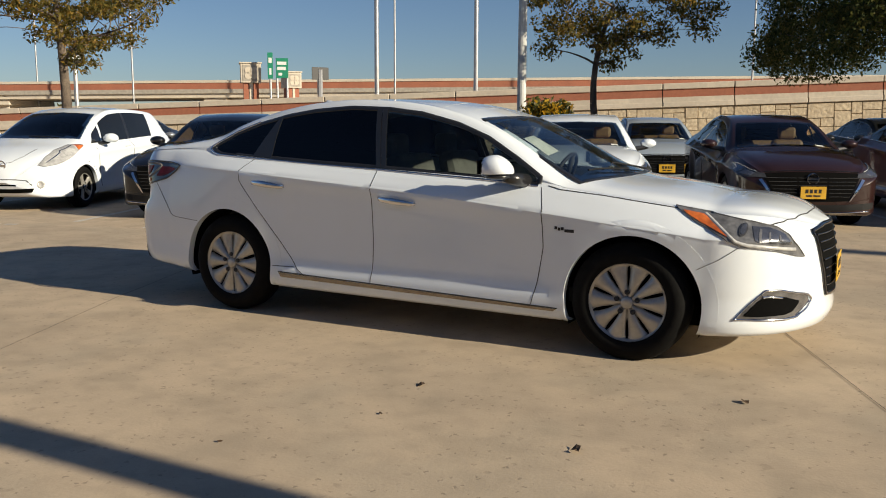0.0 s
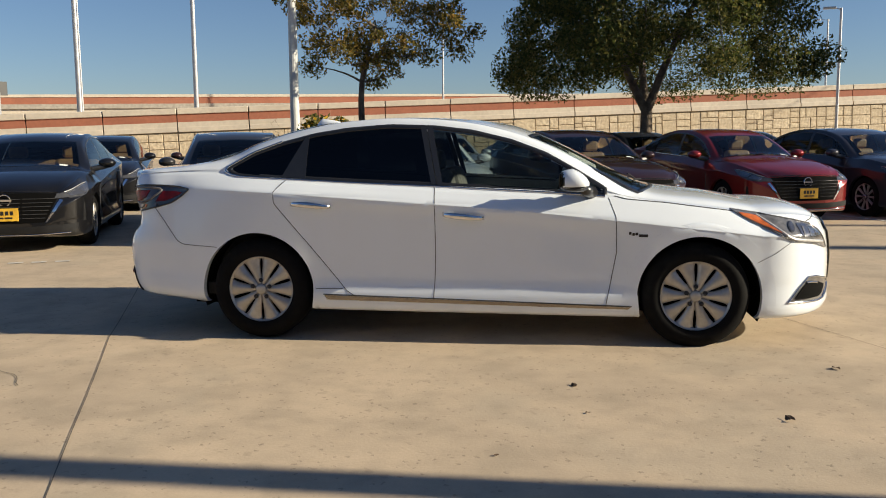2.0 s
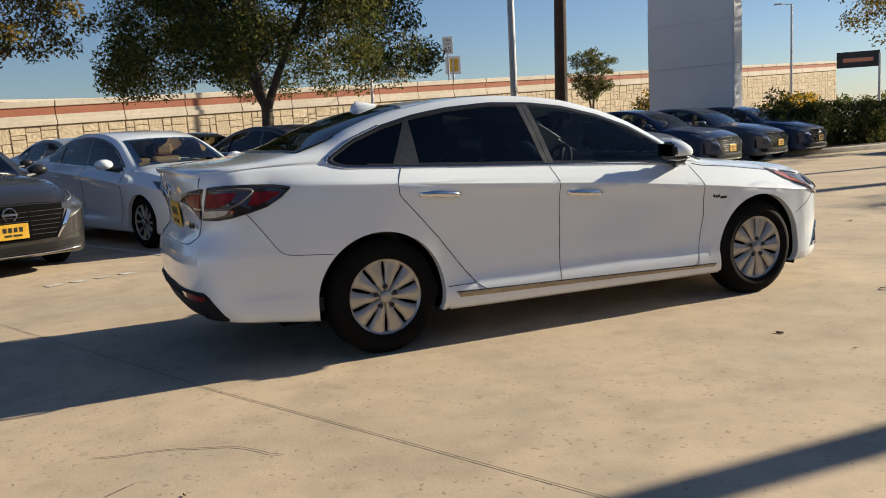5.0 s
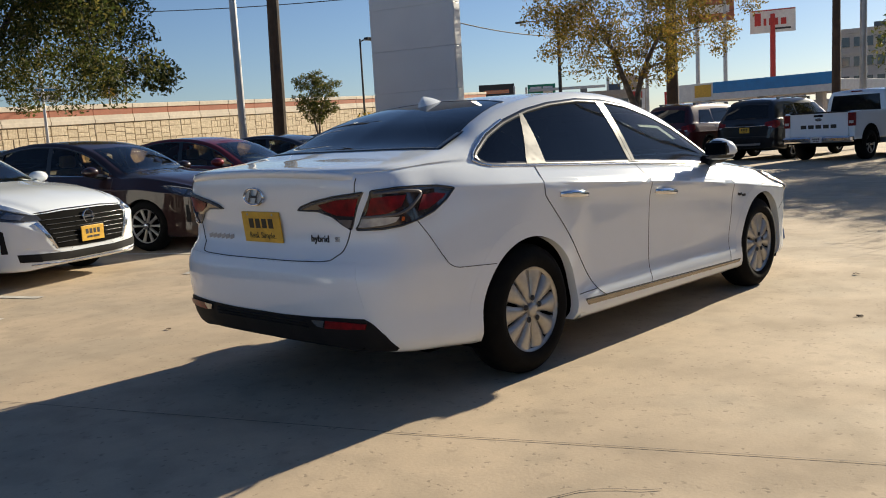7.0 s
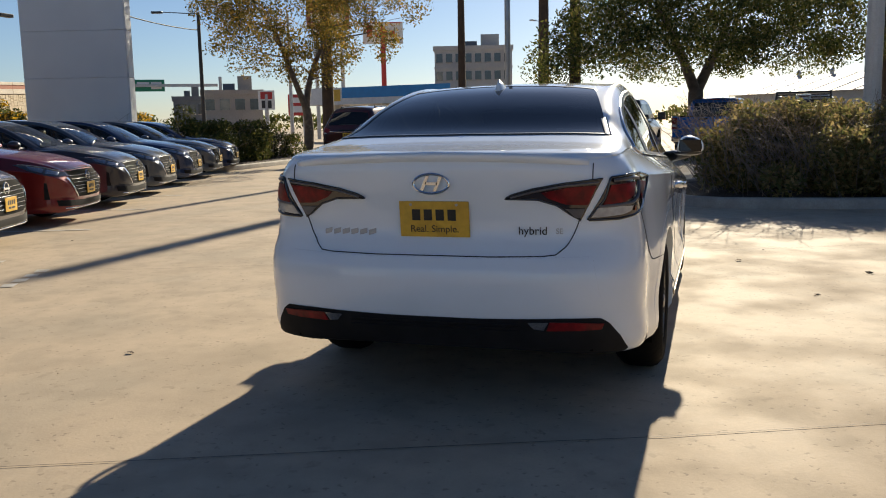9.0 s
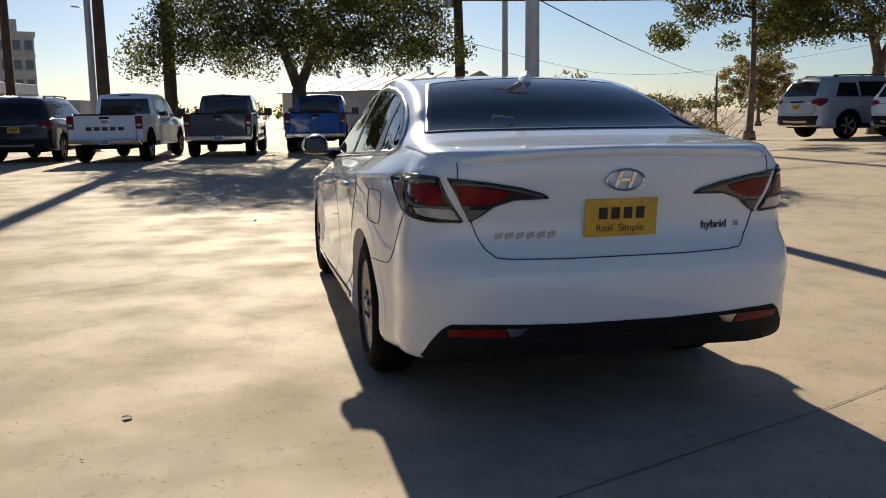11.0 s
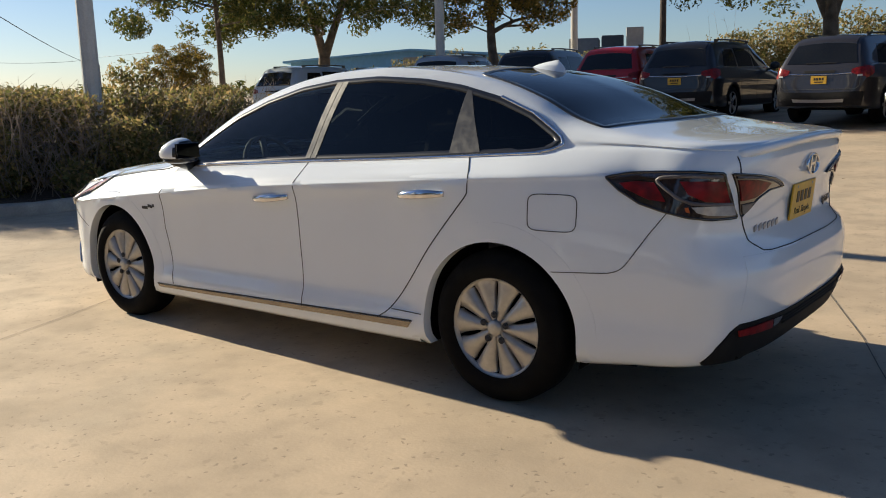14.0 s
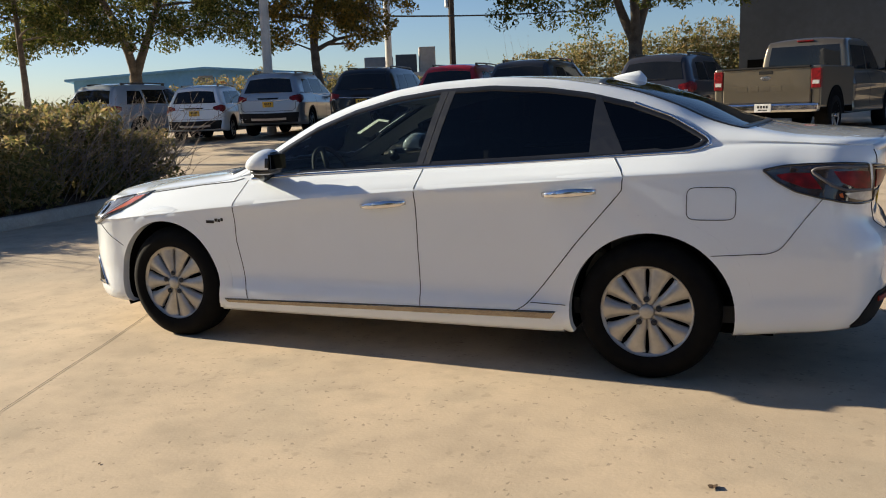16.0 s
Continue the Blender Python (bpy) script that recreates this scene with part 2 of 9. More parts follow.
M = {
    "concrete": concrete("lot_concrete", (0.55, 0.435, 0.31), (0.45, 0.36, 0.262), (0.27, 0.222, 0.17)),
    "joint": surface("joint_sealant", (0.13, 0.105, 0.08), (0.07, 0.06, 0.05), scale=8, rough=0.8),
    "kerb": surface("kerb_concrete", (0.42, 0.38, 0.32), (0.3, 0.27, 0.23), scale=3, rough=0.8, relief=0.003),
    "mortar": surface("wall_mortar", (0.30, 0.24, 0.16), (0.22, 0.18, 0.12), scale=3, rough=0.95),
    "mulch": surface("mulch", (0.09, 0.055, 0.035), (0.035, 0.024, 0.018), scale=14, fine=70, rough=0.95, relief=0.02),
    "line": surface("line_paint", (0.68, 0.66, 0.6), (0.45, 0.41, 0.35), scale=9, rough=0.7),
    "white": paint("white_pearl_paint", (0.755, 0.805, 0.855), 0.0, 0.24),
    "chrome": surface("chrome", (0.78, 0.78, 0.8), (0.66, 0.66, 0.68), scale=5, rough=0.07, metal=1.0, rough2=0.14),
    "trim": surface("black_trim", (0.012, 0.012, 0.013), (0.02, 0.02, 0.021), scale=6, rough=0.28, coat=0.3),
    "plastic": surface("black_plastic", (0.008, 0.008, 0.009), (0.014, 0.014, 0.015), scale=9, rough=0.7, relief=0.0003, spec=0.2),
    "gloss": surface("gloss_black", (0.008, 0.008, 0.009), (0.012, 0.012, 0.013), scale=3, rough=0.08, coat=0.6, spec=0.5),
    "seam": surface("seam_gap", (0.06, 0.06, 0.062), scale=5, rough=0.9),
    "rubber": surface("tyre_rubber", (0.0035, 0.0035, 0.004), (0.007, 0.0068, 0.0065), scale=12, rough=0.8, relief=0.001, spec=0.12),
    "alloy": surface("silver_alloy", (0.50, 0.48, 0.44), (0.42, 0.40, 0.37), scale=6, rough=0.36, metal=0.55),
    "alloy_dark": surface("dark_alloy", (0.05, 0.05, 0.055), (0.03, 0.03, 0.033), scale=6, rough=0.35, metal=0.6),
    # mirror metal darkened: a dim reflection is painted in by its colour
    "mirror": surface("mirror_glass", (0.045, 0.045, 0.048), (0.035, 0.035, 0.037), scale=2, rough=0.03, metal=1.0),
    # near black: shade in hollows and under cars is put into this colour
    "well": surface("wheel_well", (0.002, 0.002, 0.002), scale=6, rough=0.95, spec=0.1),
    "glass": glass("clear_tinted_glass", (0.42, 0.47, 0.46)),
    "screen": glass("windscreen_glass", (0.66, 0.72, 0.72)),
    "dark_glass": glass("dark_tinted_glass", (0.035, 0.04, 0.045)),
    "lens": glass("lens_clear", (0.85, 0.85, 0.85)),
    "red_lens": surface("red_lens", (0.26, 0.010, 0.013), (0.09, 0.006, 0.008), scale=22, rough=0.3, coat=0.08, spec=0.2),
    "smoke_lens": surface("smoked_lens", (0.040, 0.024, 0.023), (0.025, 0.016, 0.016), scale=8, rough=0.10, coat=1.0),
    "lamp_dark": surface("lamp_housing", (0.07, 0.07, 0.072), (0.045, 0.045, 0.046), scale=8, rough=0.1, coat=1.0),
    "lamp_chrome": surface("lamp_reflector", (0.34, 0.34, 0.35), (0.20, 0.20, 0.21), scale=18, rough=0.16, metal=0.8, coat=1.0),
    "white_lens": surface("white_lens", (0.6, 0.6, 0.58), (0.42, 0.42, 0.42), scale=30, rough=0.2, coat=1.0),
    "amber": surface("amber_lens", (0.62, 0.16, 0.03), (0.45, 0.1, 0.02), scale=20, rough=0.15, coat=1.0),
    "yellow": surface("plate_yellow", (0.72, 0.43, 0.04), (0.6, 0.34, 0.03), scale=9, rough=0.4),
    "ink": surface("plate_ink", (0.015, 0.014, 0.012), scale=9, rough=0.5),
    "plate_white": surface("plate_white", (0.7, 0.7, 0.68), (0.55, 0.55, 0.55), scale=14, rough=0.4),
    "seat_grey": surface("seat_grey", (0.32, 0.3, 0.27), (0.24, 0.22, 0.2), scale=14, rough=0.8, relief=0.001),
    "seat_dark": surface("seat_dark", (0.03, 0.03, 0.032), (0.02, 0.02, 0.02), scale=14, rough=0.7),
    "seat_tan": surface("seat_tan", (0.42, 0.24, 0.11), (0.34, 0.19, 0.09), scale=14, rough=0.6),
    "paper": surface("paper", (0.75, 0.75, 0.7), (0.6, 0.62, 0.55), scale=20, rough=0.7),
    "steel": surface("pillar_trim_film", (0.016, 0.015, 0.014), (0.010, 0.010, 0.010), scale=30, rough=0.30, rough2=0.38, spec=1.0),
    "strip": surface("sill_strip", (0.34, 0.30, 0.24), (0.28, 0.24, 0.2), scale=8, rough=0.25, metal=0.8),
    "galv": surface("galvanised_steel", (0.5, 0.5, 0.5), (0.4, 0.4, 0.41), scale=3, rough=0.45, metal=0.7),
    "pole_white": surface("pole_paint", (0.62, 0.62, 0.6), (0.52, 0.52, 0.5), scale=3, rough=0.5),
    "pole_black": surface("pole_black", (0.02, 0.02, 0.022), scale=3, rough=0.5),
    "timber": surface("pole_timber", (0.075, 0.05, 0.035), (0.04, 0.028, 0.02), scale=2, fine=30, rough=0.9, relief=0.006),
    "bark": surface("bark", (0.20, 0.155, 0.115), (0.10, 0.078, 0.06), scale=5, fine=26, rough=0.95, relief=0.015),
    "leaf_green": leaf_mat("leaf_green", (0.035, 0.052, 0.014), (0.085, 0.095, 0.022), (0.20, 0.165, 0.045)),
    "leaf_gold": leaf_mat("leaf_gold", (0.07, 0.075, 0.02), (0.20, 0.15, 0.03), (0.34, 0.20, 0.04)),
    "leaf_hedge": leaf_mat("leaf_hedge", (0.10, 0.115, 0.04), (0.23, 0.19, 0.07), (0.42, 0.30, 0.14)),
    "flower": leaf_mat("flower_yellow", (0.45, 0.26, 0.02), (0.6, 0.36, 0.02), (0.7, 0.45, 0.05)),
    "twig": surface("twig", (0.30, 0.24, 0.19), (0.20, 0.16, 0.13), scale=6, rough=0.9),
    "stone": None,
    "barrier": surface("barrier_cream", (0.60, 0.53, 0.43), (0.5, 0.44, 0.36), scale=0.4, fine=5, rough=0.85),
    "brickred": surface("barrier_red", (0.36, 0.13, 0.075), (0.30, 0.11, 0.065), scale=0.5, fine=6, rough=0.85),
    "panel": surface("pylon_panel", (0.78, 0.79, 0.80), (0.71, 0.72, 0.74), scale=0.8, rough=0.35),
    "sign_green": surface("sign_green", (0.01, 0.23, 0.13), (0.01, 0.19, 0.11), scale=2, rough=0.5),
    "sign_white": surface("sign_white", (0.75, 0.75, 0.73), (0.65, 0.65, 0.63), scale=3, rough=0.5),
    "sign_red": surface("sign_red", (0.5, 0.04, 0.03), (0.42, 0.03, 0.025), scale=3, rough=0.5),
    "sign_blue": surface("sign_blue", (0.03, 0.26, 0.58), (0.03, 0.22, 0.5), scale=2, rough=0.5),
    "sign_black": surface("sign_black", (0.02, 0.02, 0.022), scale=2, rough=0.5),
    "wall_pale": surface("pale_render", (0.52, 0.50, 0.47), (0.44, 0.42, 0.40), scale=0.4, fine=4, rough=0.9),
    "wall_blue": surface("blue_metal_cladding", (0.22, 0.46, 0.66), (0.18, 0.40, 0.58), scale=0.4, fine=4, rough=0.6),
    "wall_dark": surface("dark_cladding", (0.06, 0.068, 0.078), (0.045, 0.052, 0.06), scale=0.5, fine=4, rough=0.7),
    "wall_grey": surface("grey_wall", (0.15, 0.17, 0.19), (0.13, 0.145, 0.165), scale=0.5, fine=4, rough=0.8),
    "roof_tan": surface("tan_metal_roof", (0.42, 0.36, 0.3), (0.36, 0.31, 0.26), scale=0.4, fine=4, rough=0.6),
    "window_far": surface("far_window", (0.03, 0.035, 0.045), (0.05, 0.055, 0.065), scale=2, rough=0.1, spec=0.8),
    "cable": surface("cable_black", (0.02, 0.02, 0.02), scale=3, rough=0.7),
    "leaf_dry": surface("dry_leaf", (0.09, 0.05, 0.025), (0.05, 0.03, 0.015), scale=40, rough=0.9),
}


def stone_mat():
    """Cut limestone: each block a little different."""
    m, t, p = nodes_of("limestone_block")
    oi = t.nodes.new("ShaderNodeObjectInfo")
    g = t.nodes.new("ShaderNodeNewGeometry")
    ad = t.nodes.new("ShaderNodeMath")
    ad.operation = "ADD"
    t.links.new(oi.outputs["Random"], ad.inputs[0])
    t.links.new(g.outputs["Random Per Island"], ad.inputs[1])
    fr = t.nodes.new("ShaderNodeMath")
    fr.operation = "FRACT"
    t.links.new(ad.outputs[0], fr.inputs[0])
    c = mixed(t, fr.outputs[0], (0.66, 0.56, 0.40), (0.52, 0.43, 0.30))
    n = noise_fac(t, 6.0, 5)
    c = mixed(t, n, c, (0.42, 0.34, 0.24))
    t.links.new(c, p.inputs["Base Color"])
    p.inputs["Roughness"].default_value = 0.9
    bump(t, p, n, 0.7, 0.02)
    return m


M["stone"] = stone_mat()
PAINTS = {
    "black": paint("black_paint", (0.006, 0.006, 0.007), 0.0), "gunmetal": paint("gunmetal_paint", (0.035, 0.034, 0.033), 0.35),
    "white": M["white"], "brown": paint("brown_paint", (0.026, 0.011, 0.010), 0.1), "red": paint("red_paint", (0.17, 0.012, 0.012), 0.3),
    "charcoal": paint("charcoal_paint", (0.035, 0.034, 0.040), 0.2), "slate": paint("slate_paint", (0.075, 0.088, 0.105), 0.3),
    "navy": paint("navy_paint", (0.015, 0.032, 0.085), 0.2), "silver": paint("silver_paint", (0.42, 0.43, 0.44), 0.7),
    "cherry": paint("cherry_paint", (0.36, 0.012, 0.016), 0.2), "maroon": paint("maroon_paint", (0.055, 0.008, 0.010), 0.2), "blue": paint("blue_paint", (0.015, 0.10, 0.36), 0.4),
    "tan": paint("tan_paint", (0.15, 0.128, 0.095), 0.7), "ice": paint("ice_paint", (0.42, 0.48, 0.54), 0.3), "graphite": paint("graphite_paint", (0.02, 0.021, 0.024), 0.2),
}



# ---- mesh helpers ----
def empty(name, label, category, m=None, group="", kind=""):
    ob = new(name)
    ob.empty_display_size = 0.2
    if m is not None:
        ob.matrix_world = m
    return tagged(ob, label, category, group, kind)


def link(name, me, mat, parent=None, label="", smooth=True):
    if mat is not None and not me.materials:
        me.materials.append(mat)
    if smooth:
        for poly in me.polygons:
            poly.use_smooth = True
    ob = new(name, me)
    if parent is not None:
        ob.parent = parent
    return tagged(ob, label)


def part(name, bm, mat, parent=None, label="", smooth=False):
    me = bpy.data.meshes.new(name)
    bm.normal_update()
    bm.to_mesh(me)
    bm.free()
    return link(name, me, mat, parent, label, smooth)


def pydata(name, verts, faces, mat, parent=None, label="", smooth=True):
    me = bpy.data.meshes.new(name)
    me.from_pydata([tuple(map(float, v)) for v in verts], [], [tuple(map(int, f)) for f in faces])
    me.update()
    return link(name, me, mat, parent, label, smooth)


def box(bm, x0, x1, y0, y1, z0, z1, bev=0.0, m=None):
    r = bmesh.ops.create_cube(bm, size=1.0, matrix=Matrix.LocRotScale(((x0 + x1) / 2, (y0 + y1) / 2, (z0 + z1) / 2), None, (x1 - x0, y1 - y0, z1 - z0)))
    vs = r["verts"]
    if bev:
        es = list({e for v in vs for e in v.link_edges})
        out = bmesh.ops.bevel(bm, geom=es, offset=bev, segments=2, affect="EDGES", profile=0.5)
        vs = list({v for f in out["faces"] for v in f.verts} | {v for v in vs if v.is_valid})
    if m is not None:
        bmesh.ops.transform(bm, matrix=m, verts=vs)
    return bm


def rod(bm, a, b, r0, r1=None, seg=10, caps=True):
    a, b = Vector(a), Vector(b)
    d = b - a
    m = Matrix.Translation((a + b) / 2) @ d.to_track_quat("Z", "Y").to_matrix().to_4x4()
    bmesh.ops.create_cone(bm, cap_ends=caps, segments=seg, radius1=r0, radius2=r0 if r1 is None else r1, depth=d.length, matrix=m)
    return bm


def tube(bm, P, r, seg=6):
    """One bent bar through the points."""
    rings = []
    for k, p in enumerate(P):
        t = (P[min(k + 1, len(P) - 1)] - P[max(k - 1, 0)]).normalized()
        u = t.cross(Vector((0, 1, 0))).normalized()
        v = t.cross(u)
        rings.append([bm.verts.new(p + (u * math.cos(a) + v * math.sin(a)) * r) for a in np.linspace(0, 2 * math.pi, seg, endpoint=False)])
    for a, b in zip(rings, rings[1:]):
        for j in range(seg):
            bm.faces.new((a[j], a[(j + 1) % seg], b[(j + 1) % seg], b[j]))
    bm.faces.new(rings[0])
    bm.faces.new(rings[-1][::-1])
    bmesh.ops.recalc_face_normals(bm, faces=bm.faces)
    return bm


def turned(bm, prof, seg=40, axis="y", m=None, close=False):
    """A profile of (radius, along) spun round an axis."""
    rings = []
    for r, a in prof:
        ring = []
        for k in range(seg):
            c, s = math.cos(2 * math.pi * k / seg), math.sin(2 * math.pi * k / seg)
            v = (r * c, a, r * s) if axis == "y" else (r * c, r * s, a)
            ring.append(bm.verts.new(m @ Vector(v) if m is not None else v))
        rings.append(ring)
    for a, b in zip(rings, rings[1:]):
        for k in range(seg):
            bm.faces.new((a[k], a[(k + 1) % seg], b[(k + 1) % seg], b[k]))
    if close:
        bm.faces.new(rings[0][::-1])
        bm.faces.new(rings[-1])
    return bm


def pchip(xs, ys):
    """A smooth curve through the keys that does not overshoot."""
    xs, ys = np.array(xs, float), np.array(ys, float)
    h, d = np.diff(xs), np.diff(ys) / np.diff(xs)
    s = np.zeros(len(xs))
    for k in range(1, len(xs) - 1):
        if d[k - 1] * d[k] > 0:
            w1, w2 = 2 * h[k] + h[k - 1], h[k] + 2 * h[k - 1]
            s[k] = (w1 + w2) / (w1 / d[k - 1] + w2 / d[k])
    s[0], s[-1] = d[0], d[-1]

    def at(x):
        x = np.clip(x, xs[0], xs[-1])
        k = np.clip(np.searchsorted(xs, x, side="right") - 1, 0, len(h) - 1)
        u = (x - xs[k]) / h[k]
        return ((1 + 2 * u) * (1 - u) ** 2 * ys[k] + u * (1 - u) ** 2 * h[k] * s[k] + u * u * (3 - 2 * u) * ys[k + 1] + u * u * (u - 1) * h[k] * s[k + 1])

    return at


def keys(text):
    """'x:y x:y ...' as a smooth curve."""
    rows = [tuple(map(float, w.split(":"))) for w in text.split()]
    return pchip(*zip(*rows))


def line2(text, n=None):
    """'a,b a,b ...' as a polyline, resampled evenly to n points when asked."""
    p = np.array([tuple(map(float, w.split(","))) for w in text.split()])
    return p if n is None else resample(p, n)


def resample(p, n):
    p = np.array(p, float)
    s = np.r_[0, np.cumsum(np.linalg.norm(np.diff(p, axis=0), axis=1))]
    u = np.linspace(0, s[-1], n)
    return np.stack([np.interp(u, s, p[:, k]) for k in range(p.shape[1])], 1)


def catmull(p, per):
    """A smooth polyline through the rows of p, per steps a span."""
    p = np.array(p, float)
    q = np.vstack([2 * p[0] - p[1], p, 2 * p[-1] - p[-2]])
    out = []
    for k in range(len(p) - 1):
        a, b, c, d = q[k : k + 4]
        for u in np.arange(per) / per:
            out.append(0.5 * (2 * b + (c - a) * u + (2 * a - 5 * b + 4 * c - d) * u**2 + (3 * b - a - 3 * c + d) * u**3))
    out.append(p[-1])
    return np.array(out)


from mathutils.bvhtree import BVHTree


class Shell:
    """A car body lofted from sections, and a way to lay parts on it."""

    def __init__(self, T, xs, per=5, tail=None, nose=None):
        verts, self.n = [], 0
        if tail:
            verts = self.end(T, per, *tail)[::-1]
            xs = xs[xs > tail[0] + 0.012]
        if nose:
            xs = xs[xs < nose[0] - 0.012]
        for x in xs:
            ring = self.section(T, float(x), per)
            self.n = len(ring)
            verts.append(ring)
        if nose:
            verts += self.end(T, per, *nose)
        v = np.array(verts)                       # stations, points, xyz with y >= 0
        self.grid = v
        self.tree()

    def end(self, T, per, xb, face, power, lift, rings=30):
        """An end of the body: the section at xb drawn round the corners to a face whose place is a curve over the height."""
        base = self.section(T, xb, per)
        out = []
        for v in np.linspace(0, 1, rings):
            s, c = math.sin(v * math.pi / 2) ** (2 / power), math.cos(v * math.pi / 2) ** (2 / power)
            ring = base.copy()
            ring[:, 2] += lift(s, base[:, 2], base[0, 2])
            ring[:, 1] = base[:, 1] * c
            ring[:, 0] = xb + (np.array([float(face(h)) for h in ring[:, 2]]) - xb) * s
            out.append(ring)
        return out

    def section(self, T, x, per):
        W, zb, zt = float(T["w"](x)), float(T["zb"](x)), float(T["zt"](x))
        zc, zs, zr = float(T["zc"](x)), float(T["belt"](x)), float(T["rail"](x))
        wb, wr = float(T["wb"](x)), float(T["wr"](x))
        zm = zb + (zc - zb) * 0.52
        g = float(T["g"](x)) if "g" in T else 0.5
        e = float(T["e"](x)) if "e" in T else 0.0
        pts = [(0, zb), (W - 0.16, zb), (W - 0.045, zb + 0.006), (W - 0.014, zb + 0.05), (W - 0.012, zb + 0.12), (W - 0.012 - 0.024 * g, zb + 0.20), (W - 0.006 - 0.032 * g, zm), (W - 0.004 - 0.020 * g - 0.6 * e, zc - 0.10), (W - 0.003 - e, zc - 0.014), (W - 0.007 - e, zc + 0.010),
               ((W - 0.007 - e + wb) / 2 + 0.006, (zc + zs) / 2), (wb, zs), (wb - 0.02, zs + 0.02), ((wb * 0.45 + wr * 0.55) + 0.012, zs * 0.45 + zr * 0.55), (wr, zr), (wr * 0.86, zr + (zt - zr) * 0.45), (wr * 0.5, zr + (zt - zr) * 0.82), (0, zt)]
        n = len(pts)
        fixed, top = [], zt
        for k in range(n - 1, -1, -1):          # keep the order upwards at the ends
            y, z = pts[k]
            top = min(top, max(z, zb)) if k < n - 1 else zt
            fixed.append((max(y, 0.0), top))
        pts = np.array(fixed[::-1])
        c = catmull(pts, per)
        c[:, 0] = np.clip(c[:, 0], 0, None)
        return np.c_[np.full(len(c), x), c]

    def tree(self):
        a, b, _ = self.grid.shape
        left = self.grid.reshape(-1, 3)
        right = left * (1, -1, 1)
        q = np.arange(a * b).reshape(a, b)
        f = np.stack([q[:-1, :-1], q[1:, :-1], q[1:, 1:], q[:-1, 1:]], -1).reshape(-1, 4)
        self.verts = np.vstack([left, right])
        k = np.arange(b - 1)
        caps = [np.stack([e + k, e + k + 1, e + k + 1 + a * b, e + k + a * b], -1) for e in (0, (a - 1) * b)]
        self.faces = np.vstack([f[:, ::-1], f + a * b, caps[0], caps[1][:, ::-1]])
        self.bvh = BVHTree.FromPolygons([Vector(v) for v in self.verts], [tuple(map(int, r)) for r in self.faces])

    def mesh(self, name, mat, parent, cut=None, label=""):
        """The body as one mesh; cut tells which face centres are left out."""
        mid = self.verts[self.faces].mean(1)
        keep = np.ones(len(mid), bool) if cut is None else ~cut(mid)
        bm = bmesh.new()
        vs = [bm.verts.new(v) for v in self.verts]
        for f in self.faces[keep]:
            try:
                bm.faces.new([vs[i] for i in f])
            except ValueError:
                pass
        bmesh.ops.remove_doubles(bm, verts=bm.verts, dist=0.0008)
        bmesh.ops.delete(bm, geom=[v for v in bm.verts if not v.link_faces], context="VERTS")
        return part(name, bm, mat, parent, label, smooth=True)

    def drop(self, p, axis, side, off):
        """Lay a point (a, b) of a projection on the shell: axis 'y' from the side (x, z), 'x' from an end (y, z), 'z' from above (x, y), 'c' on a rear corner (u, z)."""
        a, b = float(p[0]), float(p[1])
        o, d = {"y": (Vector((a, 3 * side, b)), Vector((0, -side, 0))), "x": (Vector((4 * side, a, b)), Vector((-side, 0, 0))), "z": (Vector((a, b, 4)), Vector((0, 0, -1))),
                "c": (Vector((-4.15 + 0.7071 * a, side * (2.62 + 0.7071 * a), b)), Vector((0.7071, -0.7071 * side, 0)))}[axis]
        hit, nor, _, _ = self.bvh.ray_cast(o, d)
        if hit is None:
            hit, nor, _, _ = self.bvh.find_nearest({"y": Vector((a, 0.85 * side, b)), "x": Vector((2.3 * side, a, b)), "z": Vector((a, b, 1.2)), "c": Vector((-2.15 + 0.7071 * a, side * (0.62 + 0.7071 * a), b))}[axis])
        if nor.dot(d) > 0:
            nor = -nor
        return hit + nor * off, nor

    def patch(self, A, B, mat, parent, name, axis="y", side=1, off=0.003, n=20, m=6, thick=0.006, label="", flip=False):
        """A skin between the lines A and B laid on the shell, with a thin edge turned in."""
        A, B = resample(A, n), resample(B, n)
        verts = []
        for k in range(m):
            u = k / (m - 1)
            for a, b in zip(A, B):
                verts.append(self.drop(a * (1 - u) + b * u, axis, side, off)[0])
        q = np.arange(n * m).reshape(m, n)
        faces = np.stack([q[:-1, :-1], q[1:, :-1], q[1:, 1:], q[:-1, 1:]], -1).reshape(-1, 4).tolist()
        edge = list(q[0]) + list(q[1:, -1]) + list(q[-1, -2::-1]) + list(q[-2:0:-1, 0])
        mid = {"y": Vector((0, -side, 0)), "x": Vector((-side, 0, 0)), "z": Vector((0, 0, -1)), "c": Vector((0.7071, -0.7071 * side, 0))}[axis]
        low = {}
        for i in edge:
            low[i] = len(verts)
            verts.append(verts[i] + mid * thick)
        for i, j in zip(edge, edge[1:] + edge[:1]):
            faces.append((i, j, low[j], low[i]))
        bm = bmesh.new()
        vs = [bm.verts.new(v) for v in verts]
        for f in faces:
            bm.faces.new([vs[i] for i in f])
        bmesh.ops.recalc_face_normals(bm, faces=bm.faces)
        for f in bm.faces:
            f.smooth = f.index < 0 or len(f.verts) == 4
        bm.normal_update()
        c = sum((f.normal for f in list(bm.faces)[: (n - 1) * (m - 1)]), Vector())
        if c.dot(mid) > 0:
            bmesh.ops.reverse_faces(bm, faces=bm.faces)
        for e in bm.edges:
            if len(e.link_faces) == 2 and e.calc_face_angle(0) > 0.9:
                e.smooth = False
        return part(name, bm, mat, parent, label, smooth=False)

